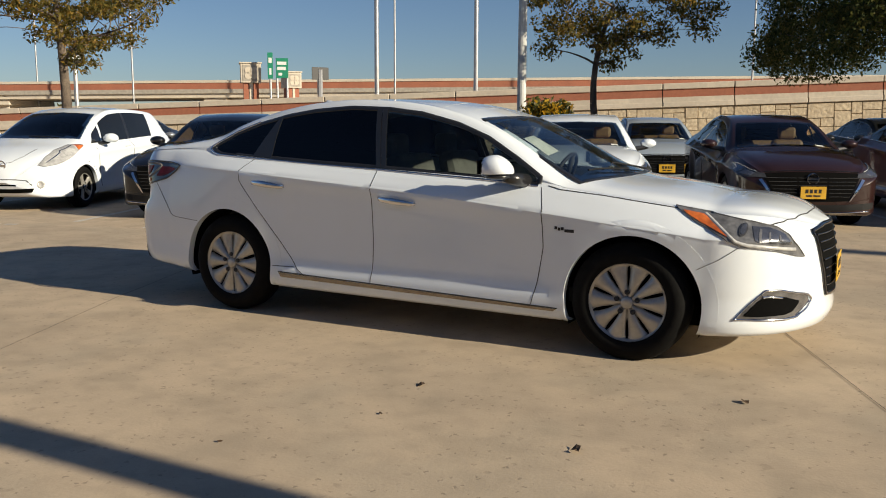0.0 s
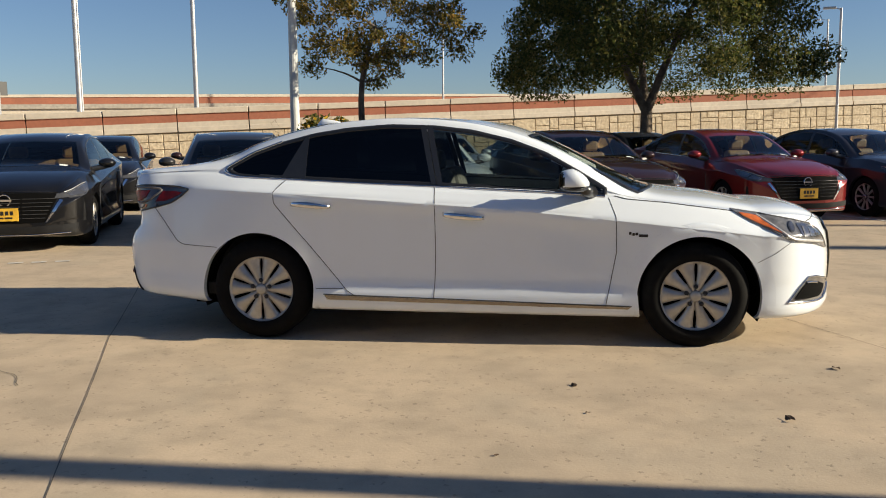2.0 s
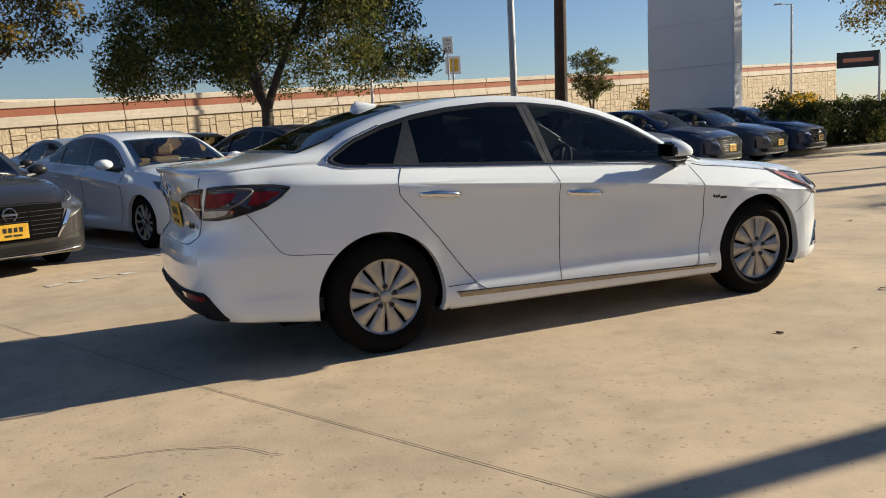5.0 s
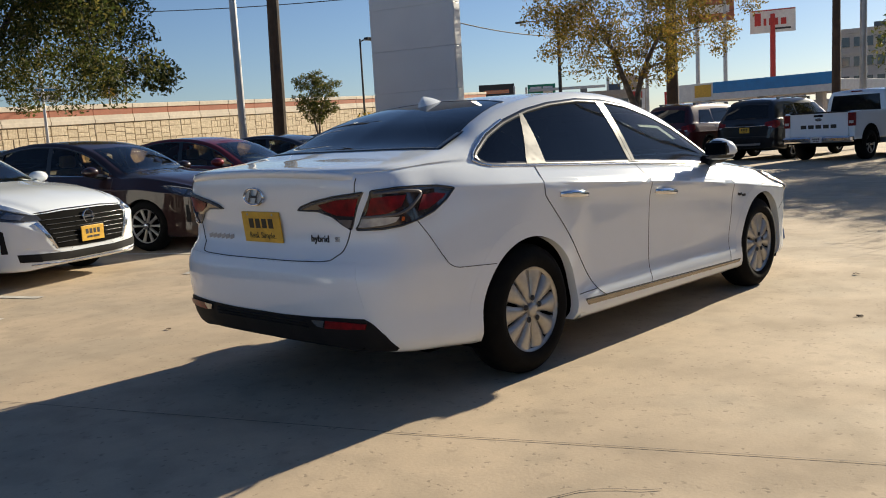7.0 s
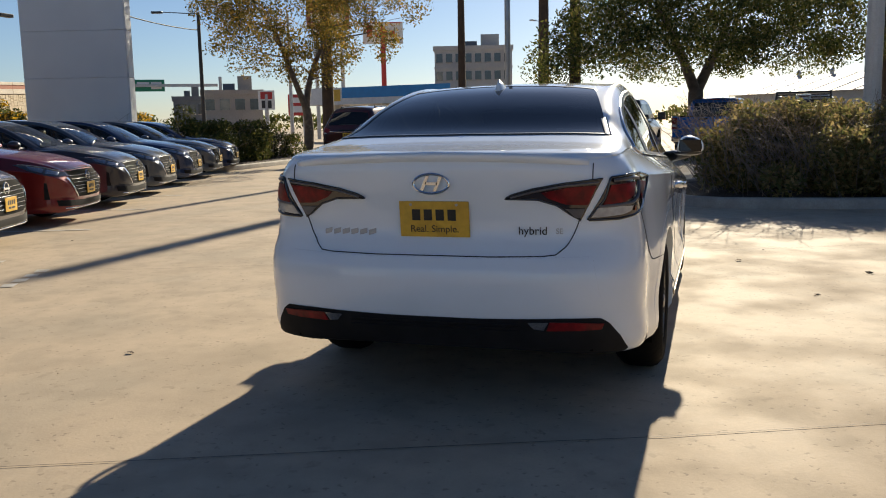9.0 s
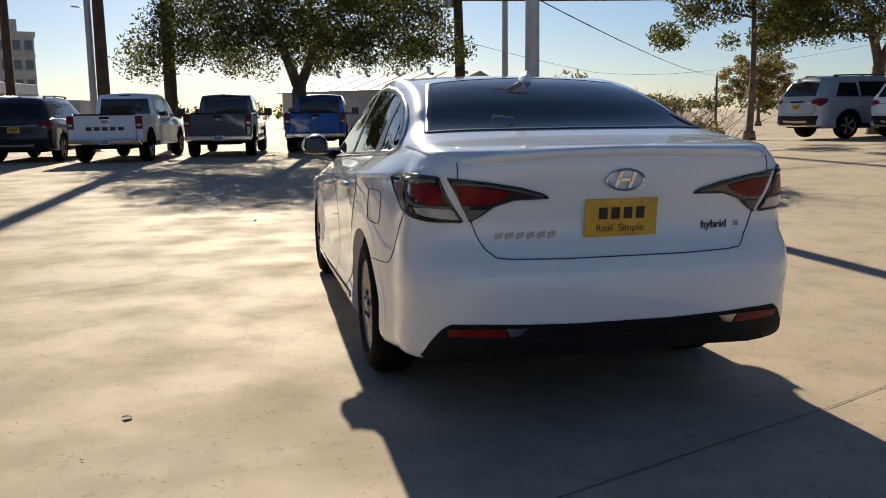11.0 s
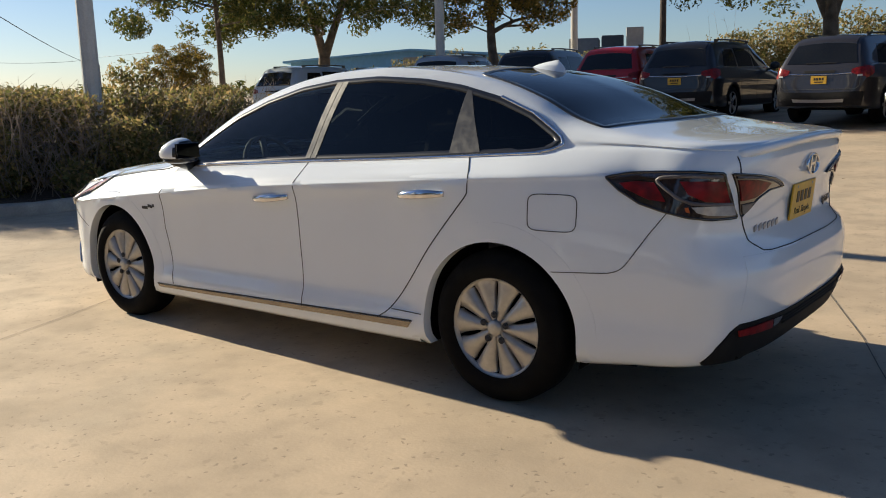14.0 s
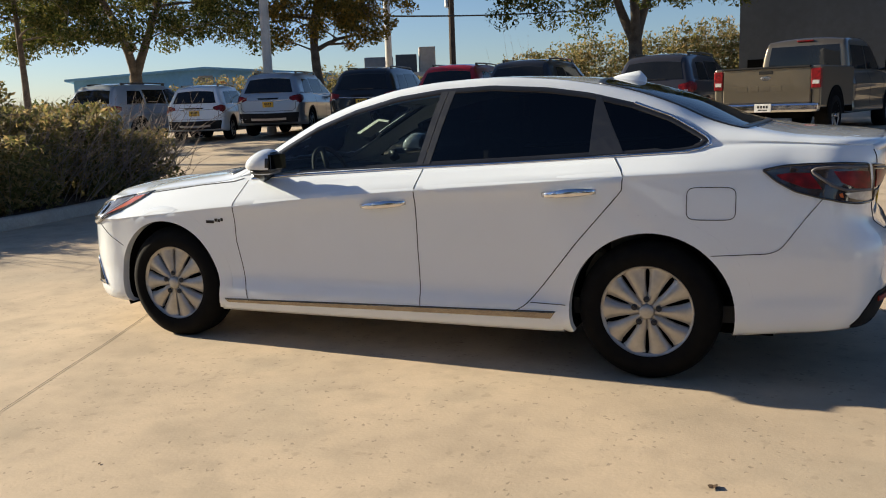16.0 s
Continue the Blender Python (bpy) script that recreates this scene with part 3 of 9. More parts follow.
    def ribbon(self, P, width, mat, parent, name, axis="y", side=1, off=0.002, n=None, label="", loop=False, high=0.0):
        """A narrow band along the line P laid on the shell; high makes it a rounded bead."""
        P = np.array(P, float) if n is None else resample(P, n)
        if loop:
            P = np.vstack([P, P[:1]])
        pts, nors = zip(*[self.drop(p, axis, side, off) for p in P])
        verts, faces = [], []
        for k, (p, nn) in enumerate(zip(pts, nors)):
            t = (pts[min(k + 1, len(pts) - 1)] - pts[max(k - 1, 0)])
            s = t.cross(nn)
            s = s.normalized() if s.length > 1e-9 else Vector((0, 0, 1))
            verts += [p - s * width / 2 - nn * 0.004, p - s * width / 2, p + nn * high, p + s * width / 2, p + s * width / 2 - nn * 0.004]
        for k in range(len(pts) - 1):
            for j in range(4):
                faces.append((5 * k + j, 5 * k + j + 1, 5 * k + j + 6, 5 * k + j + 5))
        bm = bmesh.new()
        vs = [bm.verts.new(v) for v in verts]
        for f in faces:
            bm.faces.new([vs[i] for i in f])
        bm.normal_update()
        c = sum((f.normal.dot(nors[min(i // 4, len(nors) - 1)]) for i, f in enumerate(bm.faces)), 0.0)
        if c < 0:
            bmesh.ops.reverse_faces(bm, faces=bm.faces)
        return part(name, bm, mat, parent, label, smooth=True)


def stations(a, b, ends=0.16, step=0.035):
    """Station places along a body, dense at both ends."""
    e = ends * (np.linspace(0, 1, 26) ** 1.6)
    mid = np.arange(a + ends, b - ends, step)
    return np.unique(np.round(np.r_[a + e, mid, b - e], 4))


def text_mesh(words, size, mat, parent, name, m, label="", thick=0.001):
    cu = bpy.data.curves.new(name, "FONT")
    cu.body = words
    cu.size = size
    cu.align_x, cu.align_y = "CENTER", "CENTER"
    cu.extrude = thick
    tmp = bpy.data.objects.new(name, cu)
    scene.collection.objects.link(tmp)
    me = bpy.data.meshes.new_from_object(tmp.evaluated_get(bpy.context.evaluated_depsgraph_get()))
    bpy.data.objects.remove(tmp)
    me.materials.clear()
    ob = link(name, me, mat, parent, label, smooth=False)
    ob.matrix_basis = m
    return ob



# ---- ground ----
TH = radians(21.5)
U, N = Vector((math.cos(TH), math.sin(TH), 0)), Vector((-math.sin(TH), math.cos(TH), 0))


def rise(x, y):
    """Height of the lot: level round the cars, climbing gently to the south row and far to the north, falling far to the east."""
    def soft(v, w=2.0):
        return max(0.0, v) if v > w else (max(0.0, v + w) ** 2 / (4 * w) if v > -w else 0.0)
    east = -0.018 * min(soft(x - 34), 160.0)
    north = 0.0215 * min(soft(y - 16.0), 46.0)
    south = min(0.042 * soft(-y - 5.0), 0.70) * (0.5 + 0.5 * min(1.0, max(0.0, (22.0 - x) / 10.0)))
    return east + north + south


def lot(s, n, z=0.0):
    p = U * s + N * n
    return Vector((p.x, p.y, rise(p.x, p.y) + z))


def ground():
    e = [0]
    step = 1.0
    while e[-1] < 1500:
        e.append(e[-1] + step)
        if e[-1] > 34:
            step *= 1.5
    ax = np.array([-v for v in e[:0:-1]] + e)
    n = len(ax)
    verts = [(x, y, rise(x, y)) for x in ax for y in ax]
    faces = [(i * n + j, (i + 1) * n + j, (i + 1) * n + j + 1, i * n + j + 1) for i in range(n - 1) for j in range(n - 1)]
    ob = pydata("ground", verts, faces, M["concrete"], None)
    tagged(ob, "worn pale concrete car park with joints and stains", "ground", "", "structure")
    return ob


GROUND = ground()


def strip(name, pts, width, mat, z, parent=None, label=""):
    """A flat band along a line of ground points."""
    verts, faces = [], []
    P = [Vector((p[0], p[1], 0)) for p in pts]
    for k, p in enumerate(P):
        t = (P[min(k + 1, len(P) - 1)] - P[max(k - 1, 0)]).normalized()
        q = Vector((-t.y, t.x, 0)) * width / 2
        for v in (p + q, p - q):
            verts.append((v.x, v.y, rise(v.x, v.y) + z))
    for k in range(len(P) - 1):
        faces.append((2 * k, 2 * k + 1, 2 * k + 3, 2 * k + 2))
    return pydata(name, verts, faces, mat, parent, label, smooth=False)


def joints():
    for k, s0 in enumerate((-16.2, -11.6, -7.0, -2.63, 2.02, 6.6, 11.2, 15.8)):
        pts = [tuple((U * (s0 - 0.035 * min(n, 0.0)) + N * n)[:2]) for n in np.arange(-6, 4.5, 0.5)]
        strip("expansion_joint", [(x + random.uniform(-0.006, 0.006), y) for x, y in pts], 0.005, M["joint"], 0.004, GROUND)
    for n0 in (-12.0, 10.2, 19.0):
        strip("expansion_joint", [tuple((U * s + N * n0)[:2]) for s in np.arange(-24, 24, 0.5)], 0.005, M["joint"], 0.004, GROUND)


joints()



# ---- wheels ----
def wheel_meshes(R, rim, width, spokes, mat_rim, style="petal"):
    """Meshes of a wheel with its axle along y and its face on +y at y = 0."""
    out = {}
    bm = bmesh.new()
    w = width
    turned(bm, [(rim - 0.004, -w + 0.02), (rim + 0.02, -w), (R - 0.045, -w - 0.005), (R - 0.012, -w + 0.03), (R, -w + 0.06), (R, -0.055), (R - 0.012, -0.022), (R - 0.045, 0.004), (rim + 0.04, 0.010), (rim + 0.012, 0.004), (rim - 0.006, -0.006)], 56)
    out["tyre"] = (bm, M["rubber"], True)
    bm = bmesh.new()
    turned(bm, [(rim - 0.006, -0.004), (rim - 0.001, -0.012), (rim - 0.014, -0.014), (rim - 0.020, -0.024)], 56)
    step = 2 * math.pi / spokes
    rows = [(0.033, 0.5, -0.014), (0.078, 0.5, -0.013), (0.10, 0.40, -0.011), (0.15, 0.39, -0.012), (rim - 0.035, 0.41, -0.016), (rim - 0.022, 0.46, -0.018), (rim - 0.008, 0.5, -0.016)]
    if style == "star":
        rows = [(0.04, 0.5, -0.03), (0.07, 0.30, -0.022), (0.13, 0.17, -0.018), (rim - 0.03, 0.15, -0.016), (rim - 0.01, 0.2, -0.014)]
    for s in range(spokes):
        grid = []
        for r, half, y in rows:
            line = []
            for u, dy in ((-1, -0.03), (-1, -0.008), (-0.45, -0.001), (0, 0.003), (0.45, -0.001), (1, -0.008), (1, -0.03)):
                a = s * step + u * half * step * (0.985 if half > 0.45 else 1)
                line.append(bm.verts.new((r * math.cos(a), y + dy, r * math.sin(a))))
            grid.append(line)
        for a, b in zip(grid, grid[1:]):
            for k in range(6):
                bm.faces.new((a[k], b[k], b[k + 1], a[k + 1]))
    bmesh.ops.recalc_face_normals(bm, faces=bm.faces)
    out["rim"] = (bm, mat_rim, True)
    bm = bmesh.new()
    # barrel and disc blackened so their colour carries the shade behind the spokes
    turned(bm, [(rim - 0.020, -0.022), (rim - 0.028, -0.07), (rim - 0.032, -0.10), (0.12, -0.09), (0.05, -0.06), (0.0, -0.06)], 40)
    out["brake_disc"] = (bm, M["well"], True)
    bm = bmesh.new()
    turned(bm, [(0.036, -0.02), (0.036, -0.006), (0.031, 0.002), (0.018, 0.005), (0.0, 0.006)], 28)
    out["hub_cap"] = (bm, mat_rim if style == "petal" else M["chrome"], True)
    bm = bmesh.new()
    turned(bm, [(0.0145, -0.016), (0.0145, -0.0095), (0.011, -0.0095), (0.0095, -0.013), (0.008, -0.013), (0.007, -0.006), (0, -0.005)], 10)
    out["lug_nut"] = (bm, M["seam"], True)
    done = {}
    for name, (bm, mat, smooth) in out.items():
        me = bpy.data.meshes.new(name)
        bmesh.ops.recalc_face_normals(bm, faces=bm.faces)
        bm.to_mesh(me)
        bm.free()
        me.materials.append(mat)
        for poly in me.polygons:
            poly.use_smooth = smooth
        done[name] = me
    return done


def add_wheel(parent, meshes, x, y, z):
    w = empty("wheel", "", "", None)
    w.parent = parent
    w.matrix_basis = pose(x, y, z, 0, 0, 0 if y > 0 else 180)
    for name, me in meshes.items():
        for k in range(5 if name == "lug_nut" else 1):
            ob = new(name, me)
            ob.parent = w
            if name == "lug_nut":
                a = 2 * math.pi * (k + 0.25) / 5
                ob.matrix_basis = pose(0.060 * math.cos(a), 0.008, 0.060 * math.sin(a)) @ Matrix.Scale(1.0, 4)
    return w


def arch_cut(xs, z, r):
    def cut(mid):
        bad = np.zeros(len(mid), bool)
        for x in xs:
            bad |= ((mid[:, 0] - x) ** 2 + (mid[:, 2] - z) ** 2 < r * r) & (abs(mid[:, 1]) > 0.45)
        return bad
    return cut


def arch(shell, parent, x, z, r, side, mat, wide=0.05, z_low=0.2, inner=0.55):
    """Wheel opening: a rolled lip on the body and a hollow behind it, its shade painted in black."""
    a0 = math.asin(max(-0.95, (z_low - z) / r))
    ang = np.linspace(a0, math.pi - a0, 40)
    A = np.c_[x + r * np.cos(ang), z + r * np.sin(ang)]
    B = np.c_[x + (r + wide) * np.cos(ang), z + (r + wide) * np.sin(ang)]
    shell.patch(A, B, mat, parent, "wheel_arch", "y", side, 0.0008, 40, 4, 0.05)
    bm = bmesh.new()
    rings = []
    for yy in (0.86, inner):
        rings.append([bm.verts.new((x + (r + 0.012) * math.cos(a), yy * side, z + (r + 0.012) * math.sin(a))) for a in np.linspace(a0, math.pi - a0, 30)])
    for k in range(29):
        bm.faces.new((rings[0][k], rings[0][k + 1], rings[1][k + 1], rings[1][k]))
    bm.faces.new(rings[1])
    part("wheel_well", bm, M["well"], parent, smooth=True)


def inside(poly):
    """Whether 2D points lie in a polygon."""
    poly = np.array(poly, float)

    def test(p):
        x, y = p[:, 0], p[:, 1]
        r = np.zeros(len(p), bool)
        j = len(poly) - 1
        for i in range(len(poly)):
            a, b = poly[i], poly[j]
            c = ((a[1] > y) != (b[1] > y)) & (x < (b[0] - a[0]) * (y - a[1]) / (b[1] - a[1] + 1e-12) + a[0])
            r ^= c
            j = i
        return r
    return test


def plate(parent, x, z, side, mats=("yellow", "ink"), w=0.305, h=0.152, lean=0.0, name="licence_plate", label="yellow dealer plate with dark bars", slogan=""):
    """A plate facing +x (side 1) or -x (side -1), its writing as plain bars."""
    p = empty(name, label, "", None)
    p.parent = parent
    p.matrix_basis = pose(x, 0, z, 0, 0, 0 if side > 0 else 180) @ pose(0, 0, 0, 0, lean, 0)
    bm = box(bmesh.new(), -0.004, 0.004, -w / 2, w / 2, -h / 2, h / 2, 0.003)
    part("plate_board", bm, M[mats[0]], p)
    bm = bmesh.new()
    for k in range(4):                              # large wordmark as four bars
        y = (k - 1.5) * 0.052 * w / 0.305
        box(bm, 0.004, 0.0055, y - 0.018 * w / 0.305, y + 0.018 * w / 0.305, -0.005, 0.042)
    part("wordmark", bm, M[mats[1]], p)
    if slogan:
        text_mesh(slogan, 0.042, M[mats[1]], p, "slogan", Matrix.Translation((0.0045, 0, -0.042)) @ Matrix(((0, 0, 1, 0), (1, 0, 0, 0), (0, 1, 0, 0), (0, 0, 0, 1))), "", 0.0006)
        for yy in (-0.1, 0.1):
            part("plate_screw", rod(bmesh.new(), (0.003, yy, 0.062), (0.0065, yy, 0.062), 0.006, seg=10), M["galv"], p)
        return p
    bm = bmesh.new()
    box(bm, 0.004, 0.0055, -0.085 * w / 0.305, -0.012, -0.048, -0.028)
    box(bm, 0.004, 0.0055, 0.0, 0.085 * w / 0.305, -0.048, -0.028)
    part("slogan_line", bm, M[mats[1]], p)
    return p


M["lamp_grey"] = surface("lamp_housing_grey", (0.20, 0.20, 0.205), (0.09, 0.09, 0.095), scale=18, rough=0.22, coat=1.0)
M["guide_grey"] = surface("light_guide", (0.17, 0.16, 0.16), (0.11, 0.10, 0.10), scale=14, rough=0.4, spec=0.3)
M["lens_grey"] = surface("lamp_lens", (0.50, 0.50, 0.49), (0.32, 0.32, 0.32), scale=10, rough=0.1, coat=1.0)


# ---- the white saloon in the middle ----
HERO = {
    "zt": keys("-2.495:0.585 -2.49:0.63 -2.48:0.665 -2.465:0.70 -2.44:0.735 -2.40:0.765 -2.385:0.82 -2.37:0.94 -2.355:1.04 -2.32:1.095 -2.2:1.13 -2.0:1.158 -1.8:1.20 -1.5:1.325 -1.2:1.41 -0.9:1.45 -0.5:1.468 -0.1:1.452 0.2:1.41 0.4:1.345 0.6:1.255 0.8:1.155 0.97:1.07 1.17:0.99 1.3:0.972 1.56:0.942 1.76:0.905 1.95:0.862 2.12:0.80 2.24:0.72 2.31:0.63 2.345:0.54 2.365:0.46 2.372:0.40"),
    "belt": keys("-2.495:0.58 -2.44:0.73 -2.4:0.76 -2.36:0.98 -2.2:1.06 -2.0:1.088 -1.6:1.08 -1.28:1.062 -0.72:1.032 -0.22:1.01 0.53:0.97 0.86:0.942 1.22:0.897 1.57:0.852 1.85:0.805 2.05:0.745 2.2:0.665 2.3:0.56 2.372:0.40"),
    "rail": keys("-2.495:0.583 -2.44:0.733 -2.4:0.763 -2.36:1.01 -2.2:1.10 -2.0:1.135 -1.75:1.17 -1.66:1.19 -1.48:1.268 -1.3:1.328 -1.07:1.383 -0.85:1.416 -0.56:1.435 -0.27:1.424 -0.02:1.393 0.24:1.328 0.46:1.248 0.67:1.135 0.89:0.998 1.0:0.946 1.22:0.914 1.57:0.872 1.85:0.825 2.05:0.765 2.2:0.685 2.3:0.58 2.372:0.41"),
    "wb": keys("-2.495:0.25 -2.44:0.60 -2.36:0.70 -2.2:0.745 -2.0:0.765 -1.6:0.785 -1.0:0.805 0:0.81 0.86:0.805 1.2:0.80 1.57:0.775 1.85:0.73 2.05:0.66 2.2:0.55 2.3:0.41 2.372:0.16"),
    "wr": keys("-2.495:0.22 -2.44:0.58 -2.36:0.66 -2.2:0.70 -2.0:0.71 -1.75:0.695 -1.5:0.65 -1.2:0.615 -0.85:0.60 -0.3:0.595 0:0.60 0.24:0.615 0.46:0.645 0.67:0.69 0.89:0.74 1.0:0.748 1.3:0.74 1.57:0.71 1.85:0.66 2.05:0.58 2.2:0.47 2.3:0.34 2.372:0.12"),
    "w": keys("-2.495:0.30 -2.49:0.44 -2.48:0.54 -2.465:0.62 -2.44:0.69 -2.40:0.755 -2.3:0.82 -2.15:0.85 -2.0:0.872 -1.8:0.900 -1.5:0.923 -1.0:0.93 0:0.93 1.0:0.925 1.5:0.915 1.85:0.885 2.05:0.83 2.2:0.735 2.3:0.60 2.35:0.45 2.372:0.24"),
    "zb": keys("-2.495:0.575 -2.49:0.535 -2.48:0.495 -2.465:0.45 -2.44:0.39 -2.40:0.33 -2.3:0.28 -2.14:0.27 -1.78:0.24 -1.0:0.205 0:0.195 1.0:0.185 1.78:0.18 2.1:0.19 2.25:0.215 2.34:0.27 2.362:0.32 2.372:0.385"),
    "e": keys("-2.5:0.06 -2.05:0.058 -1.8:0.046 -1.5:0.026 -1.0:0.0 2.4:0.0"),
    "g": keys("-2.5:0.2 -1.95:0.25 -1.7:0.15 -1.15:0.15 -0.85:1 0.85:1 1.1:0.15 1.7:0.15 2.0:0.2 2.4:0.1"),
    "zc": keys("-2.495:0.58 -2.46:0.66 -2.42:0.73 -2.36:0.93 -2.25:0.985 -2.1:0.995 -1.46:0.975 -0.56:0.92 0.16:0.87 0.9:0.80 1.4:0.745 1.8:0.70 2.1:0.63 2.3:0.5 2.372:0.38"),
}
BACK = keys("0.20:-2.37 0.30:-2.395 0.36:-2.42 0.45:-2.445 0.52:-2.455 0.60:-2.457 0.66:-2.448 0.688:-2.434 0.703:-2.410 0.72:-2.386 0.78:-2.370 0.85:-2.372 0.90:-2.385 0.94:-2.398 1.0:-2.412 1.05:-2.418 1.085:-2.412 1.2:-2.405")
FRONT = keys("0.15:2.34 0.19:2.36 0.26:2.386 0.32:2.380 0.40:2.377 0.50:2.378 0.60:2.370 0.68:2.356 0.76:2.335 0.80:2.325 1.0:2.32")
WIN_LOW = line2("0.84,0.953 0.53,0.978 -0.22,1.018 -0.72,1.04 -1.28,1.07 -1.58,1.088")
WIN_TOP = line2("0.84,0.990 0.67,1.095 0.46,1.212 0.24,1.294 -0.02,1.358 -0.27,1.388 -0.56,1.398 -0.85,1.378 -1.07,1.345 -1.30,1.288 -1.48,1.222 -1.62,1.145")
R_ARCH, ARCH_F, ARCH_R = 0.381, (1.4225, 0.320), (-1.4175, 0.330)


def upper(x):
    return np.interp(-np.asarray(x), -WIN_TOP[:, 0], WIN_TOP[:, 1])


def lower(x):
    return np.interp(-np.asarray(x), -WIN_LOW[:, 0], WIN_LOW[:, 1])


def pane_lines(x0, x1, slant0=0.0, slant1=0.0, n=24, gap=0.0):
    """Lower and upper edge of a side pane between x0 (front) and x1 (rear) at the sill; slants shift its upper ends."""
    a = np.linspace(x0, x1, n)
    b = np.linspace(x0 + slant0, x1 + slant1, n)
    return np.c_[a, lower(a) + gap], np.c_[b, upper(b) - gap]


def tail_lift(s, z, low):
    """The sill line climbs and the deck falls a little towards the back."""
    return s * (0.04 * np.clip((0.46 - z) / (0.46 - low), 0, 1) - 0.030 * np.clip((z - 1.02) / 0.12, 0, 1))


def nose_lift(s, z, low):
    """The bonnet dips towards the grille."""
    return 0.015 * s * np.clip((0.4 - z) / (0.4 - low), 0, 1) - 0.135 * s**3.2 * np.clip((z - 0.66) / 0.22, 0, 1)


def hero():
    car = empty("sedan", "white pearl four-door saloon with tinted windows and silver wheels", "car")
    sh = Shell(HERO, stations(-2.495, 2.368), per=5, tail=(-2.02, BACK, 3.7, tail_lift), nose=(1.80, FRONT, 2.05, nose_lift))
    wind = np.array([(1.0, 0.66), (0.42, 0.50), (0.42, -0.50), (1.0, -0.66), (1.12, 0)])
    rear = np.array([(-1.16, 0.47), (-1.74, 0.60), (-1.80, 0), (-1.74, -0.60), (-1.16, -0.47)])
    side_in = inside(np.vstack([np.c_[WIN_LOW[:, 0], WIN_LOW[:, 1] + 0.015], np.c_[WIN_TOP[::-1, 0], WIN_TOP[::-1, 1] - 0.012]]))
    wi, ri, arches1, arches2 = inside(wind), inside(rear), arch_cut([ARCH_F[0]], ARCH_F[1], R_ARCH + 0.036), arch_cut([ARCH_R[0]], ARCH_R[1], R_ARCH + 0.036)

    def cut(mid):
        side = side_in(mid[:, [0, 2]]) & (abs(mid[:, 1]) > 0.5)
        top = (wi(mid[:, :2]) | ri(mid[:, :2])) & (mid[:, 2] > 0.9)
        under = (mid[:, 2] < 0.312) & (abs(mid[:, 1]) < 0.70) & (mid[:, 0] < -1.85)
        return side | top | under | arches1(mid) | arches2(mid)

    sh.mesh("body", M["white"], car, cut)
    sh.patch(line2("0.66,0.700 0.3,0.688 -0.3,0.688 -0.66,0.700"), line2("0.70,0.500 0.35,0.492 -0.35,0.492 -0.70,0.500"), M["white"], car, "rear_bumper", "x", -1, 0.0012, 40, 16, 0.003)
    # glazing
    ax = np.linspace(-1, 1, 30)
    top_edge = np.c_[0.36 + 0.05 * (1 - ax**2), 0.535 * ax]
    low_edge = np.c_[1.06 + 0.13 * (1 - ax**2), 0.695 * ax]
    sh.patch(top_edge, low_edge, M["screen"], car, "windscreen", "z", 1, 0.002, 30, 14)
    sh.ribbon(np.vstack([top_edge, low_edge[::-1]]), 0.035, M["trim"], car, "windscreen_seal", "z", 1, 0.003, 120, loop=True)
    top_edge = np.c_[-1.10 + 0.05 * (1 - ax**2), 0.50 * ax]
    low_edge = np.c_[-1.80 - 0.06 * (1 - ax**2), 0.655 * ax]
    sh.patch(top_edge, low_edge, M["dark_glass"], car, "rear_window", "z", 1, 0.003, 30, 14)
    sh.ribbon(np.vstack([top_edge, low_edge[::-1]]), 0.03, M["trim"], car, "rear_window_seal", "z", 1, 0.004, 120, loop=True)
    for s in (1, -1):
        lo, up = pane_lines(0.82, -0.193, -0.01, -0.085)
        sh.patch(lo, up, M["glass"], car, "front_door_window", "y", s, 0.001, 26, 10)
        lo, up = pane_lines(-0.268, -1.107, -0.09, -0.004)
        sh.patch(lo, up, M["dark_glass"], car, "rear_door_window", "y", s, 0.001, 26, 10)
        lo, up = pane_lines(-1.272, -1.60, 0.135, -0.03)
        sh.patch(lo, up, M["dark_glass"], car, "quarter_window", "y", s, 0.001, 20, 8)
        # pillars between the panes: strips of stainless trim beside black ones
        for x0, x1, s0, s1, mat, nm in ((-0.193, -0.229, -0.085, -0.088, "steel", "pillar_trim"), (-0.233, -0.268, -0.088, -0.09, "steel", "pillar_trim"), (-1.107, -1.272, -0.004, 0.135, "steel", "pillar_trim")):
            lo, up = pane_lines(x0, x1, s0, s1, 4)
            sh.patch(lo, up, M[mat], car, nm, "y", s, 0.004, 4, 10)
        ring = np.vstack([WIN_LOW, np.array([(-1.63, 1.105), (-1.645, 1.125)]), WIN_TOP[::-1]])
        sh.ribbon(ring, 0.032, M["trim"], car, "window_frame", "y", s, 0.003, 130, loop=True)
        sh.ribbon(np.c_[WIN_LOW[:, 0], WIN_LOW[:, 1] - 0.012], 0.013, M["chrome"], car, "chrome_strip", "y", s, 0.005, 60, high=0.003, label="chrome sill strip")
        tail_trim = np.array([(-1.56, 1.076), (-1.62, 1.086), (-1.668, 1.108), (-1.655, 1.135), (-1.60, 1.168), (-1.48, 1.235), (-1.30, 1.301)])
        sh.ribbon(tail_trim, 0.014, M["chrome"], car, "chrome_strip", "y", s, 0.006, 40, high=0.003, label="chrome window tip")
        # doors
        fd = [line2("0.862,0.935 0.905,0.82 0.912,0.60 0.875,0.39 0.85,0.27"), line2("-0.243,1.0 -0.232,0.91 -0.23,0.58 -0.236,0.40 -0.242,0.275")]
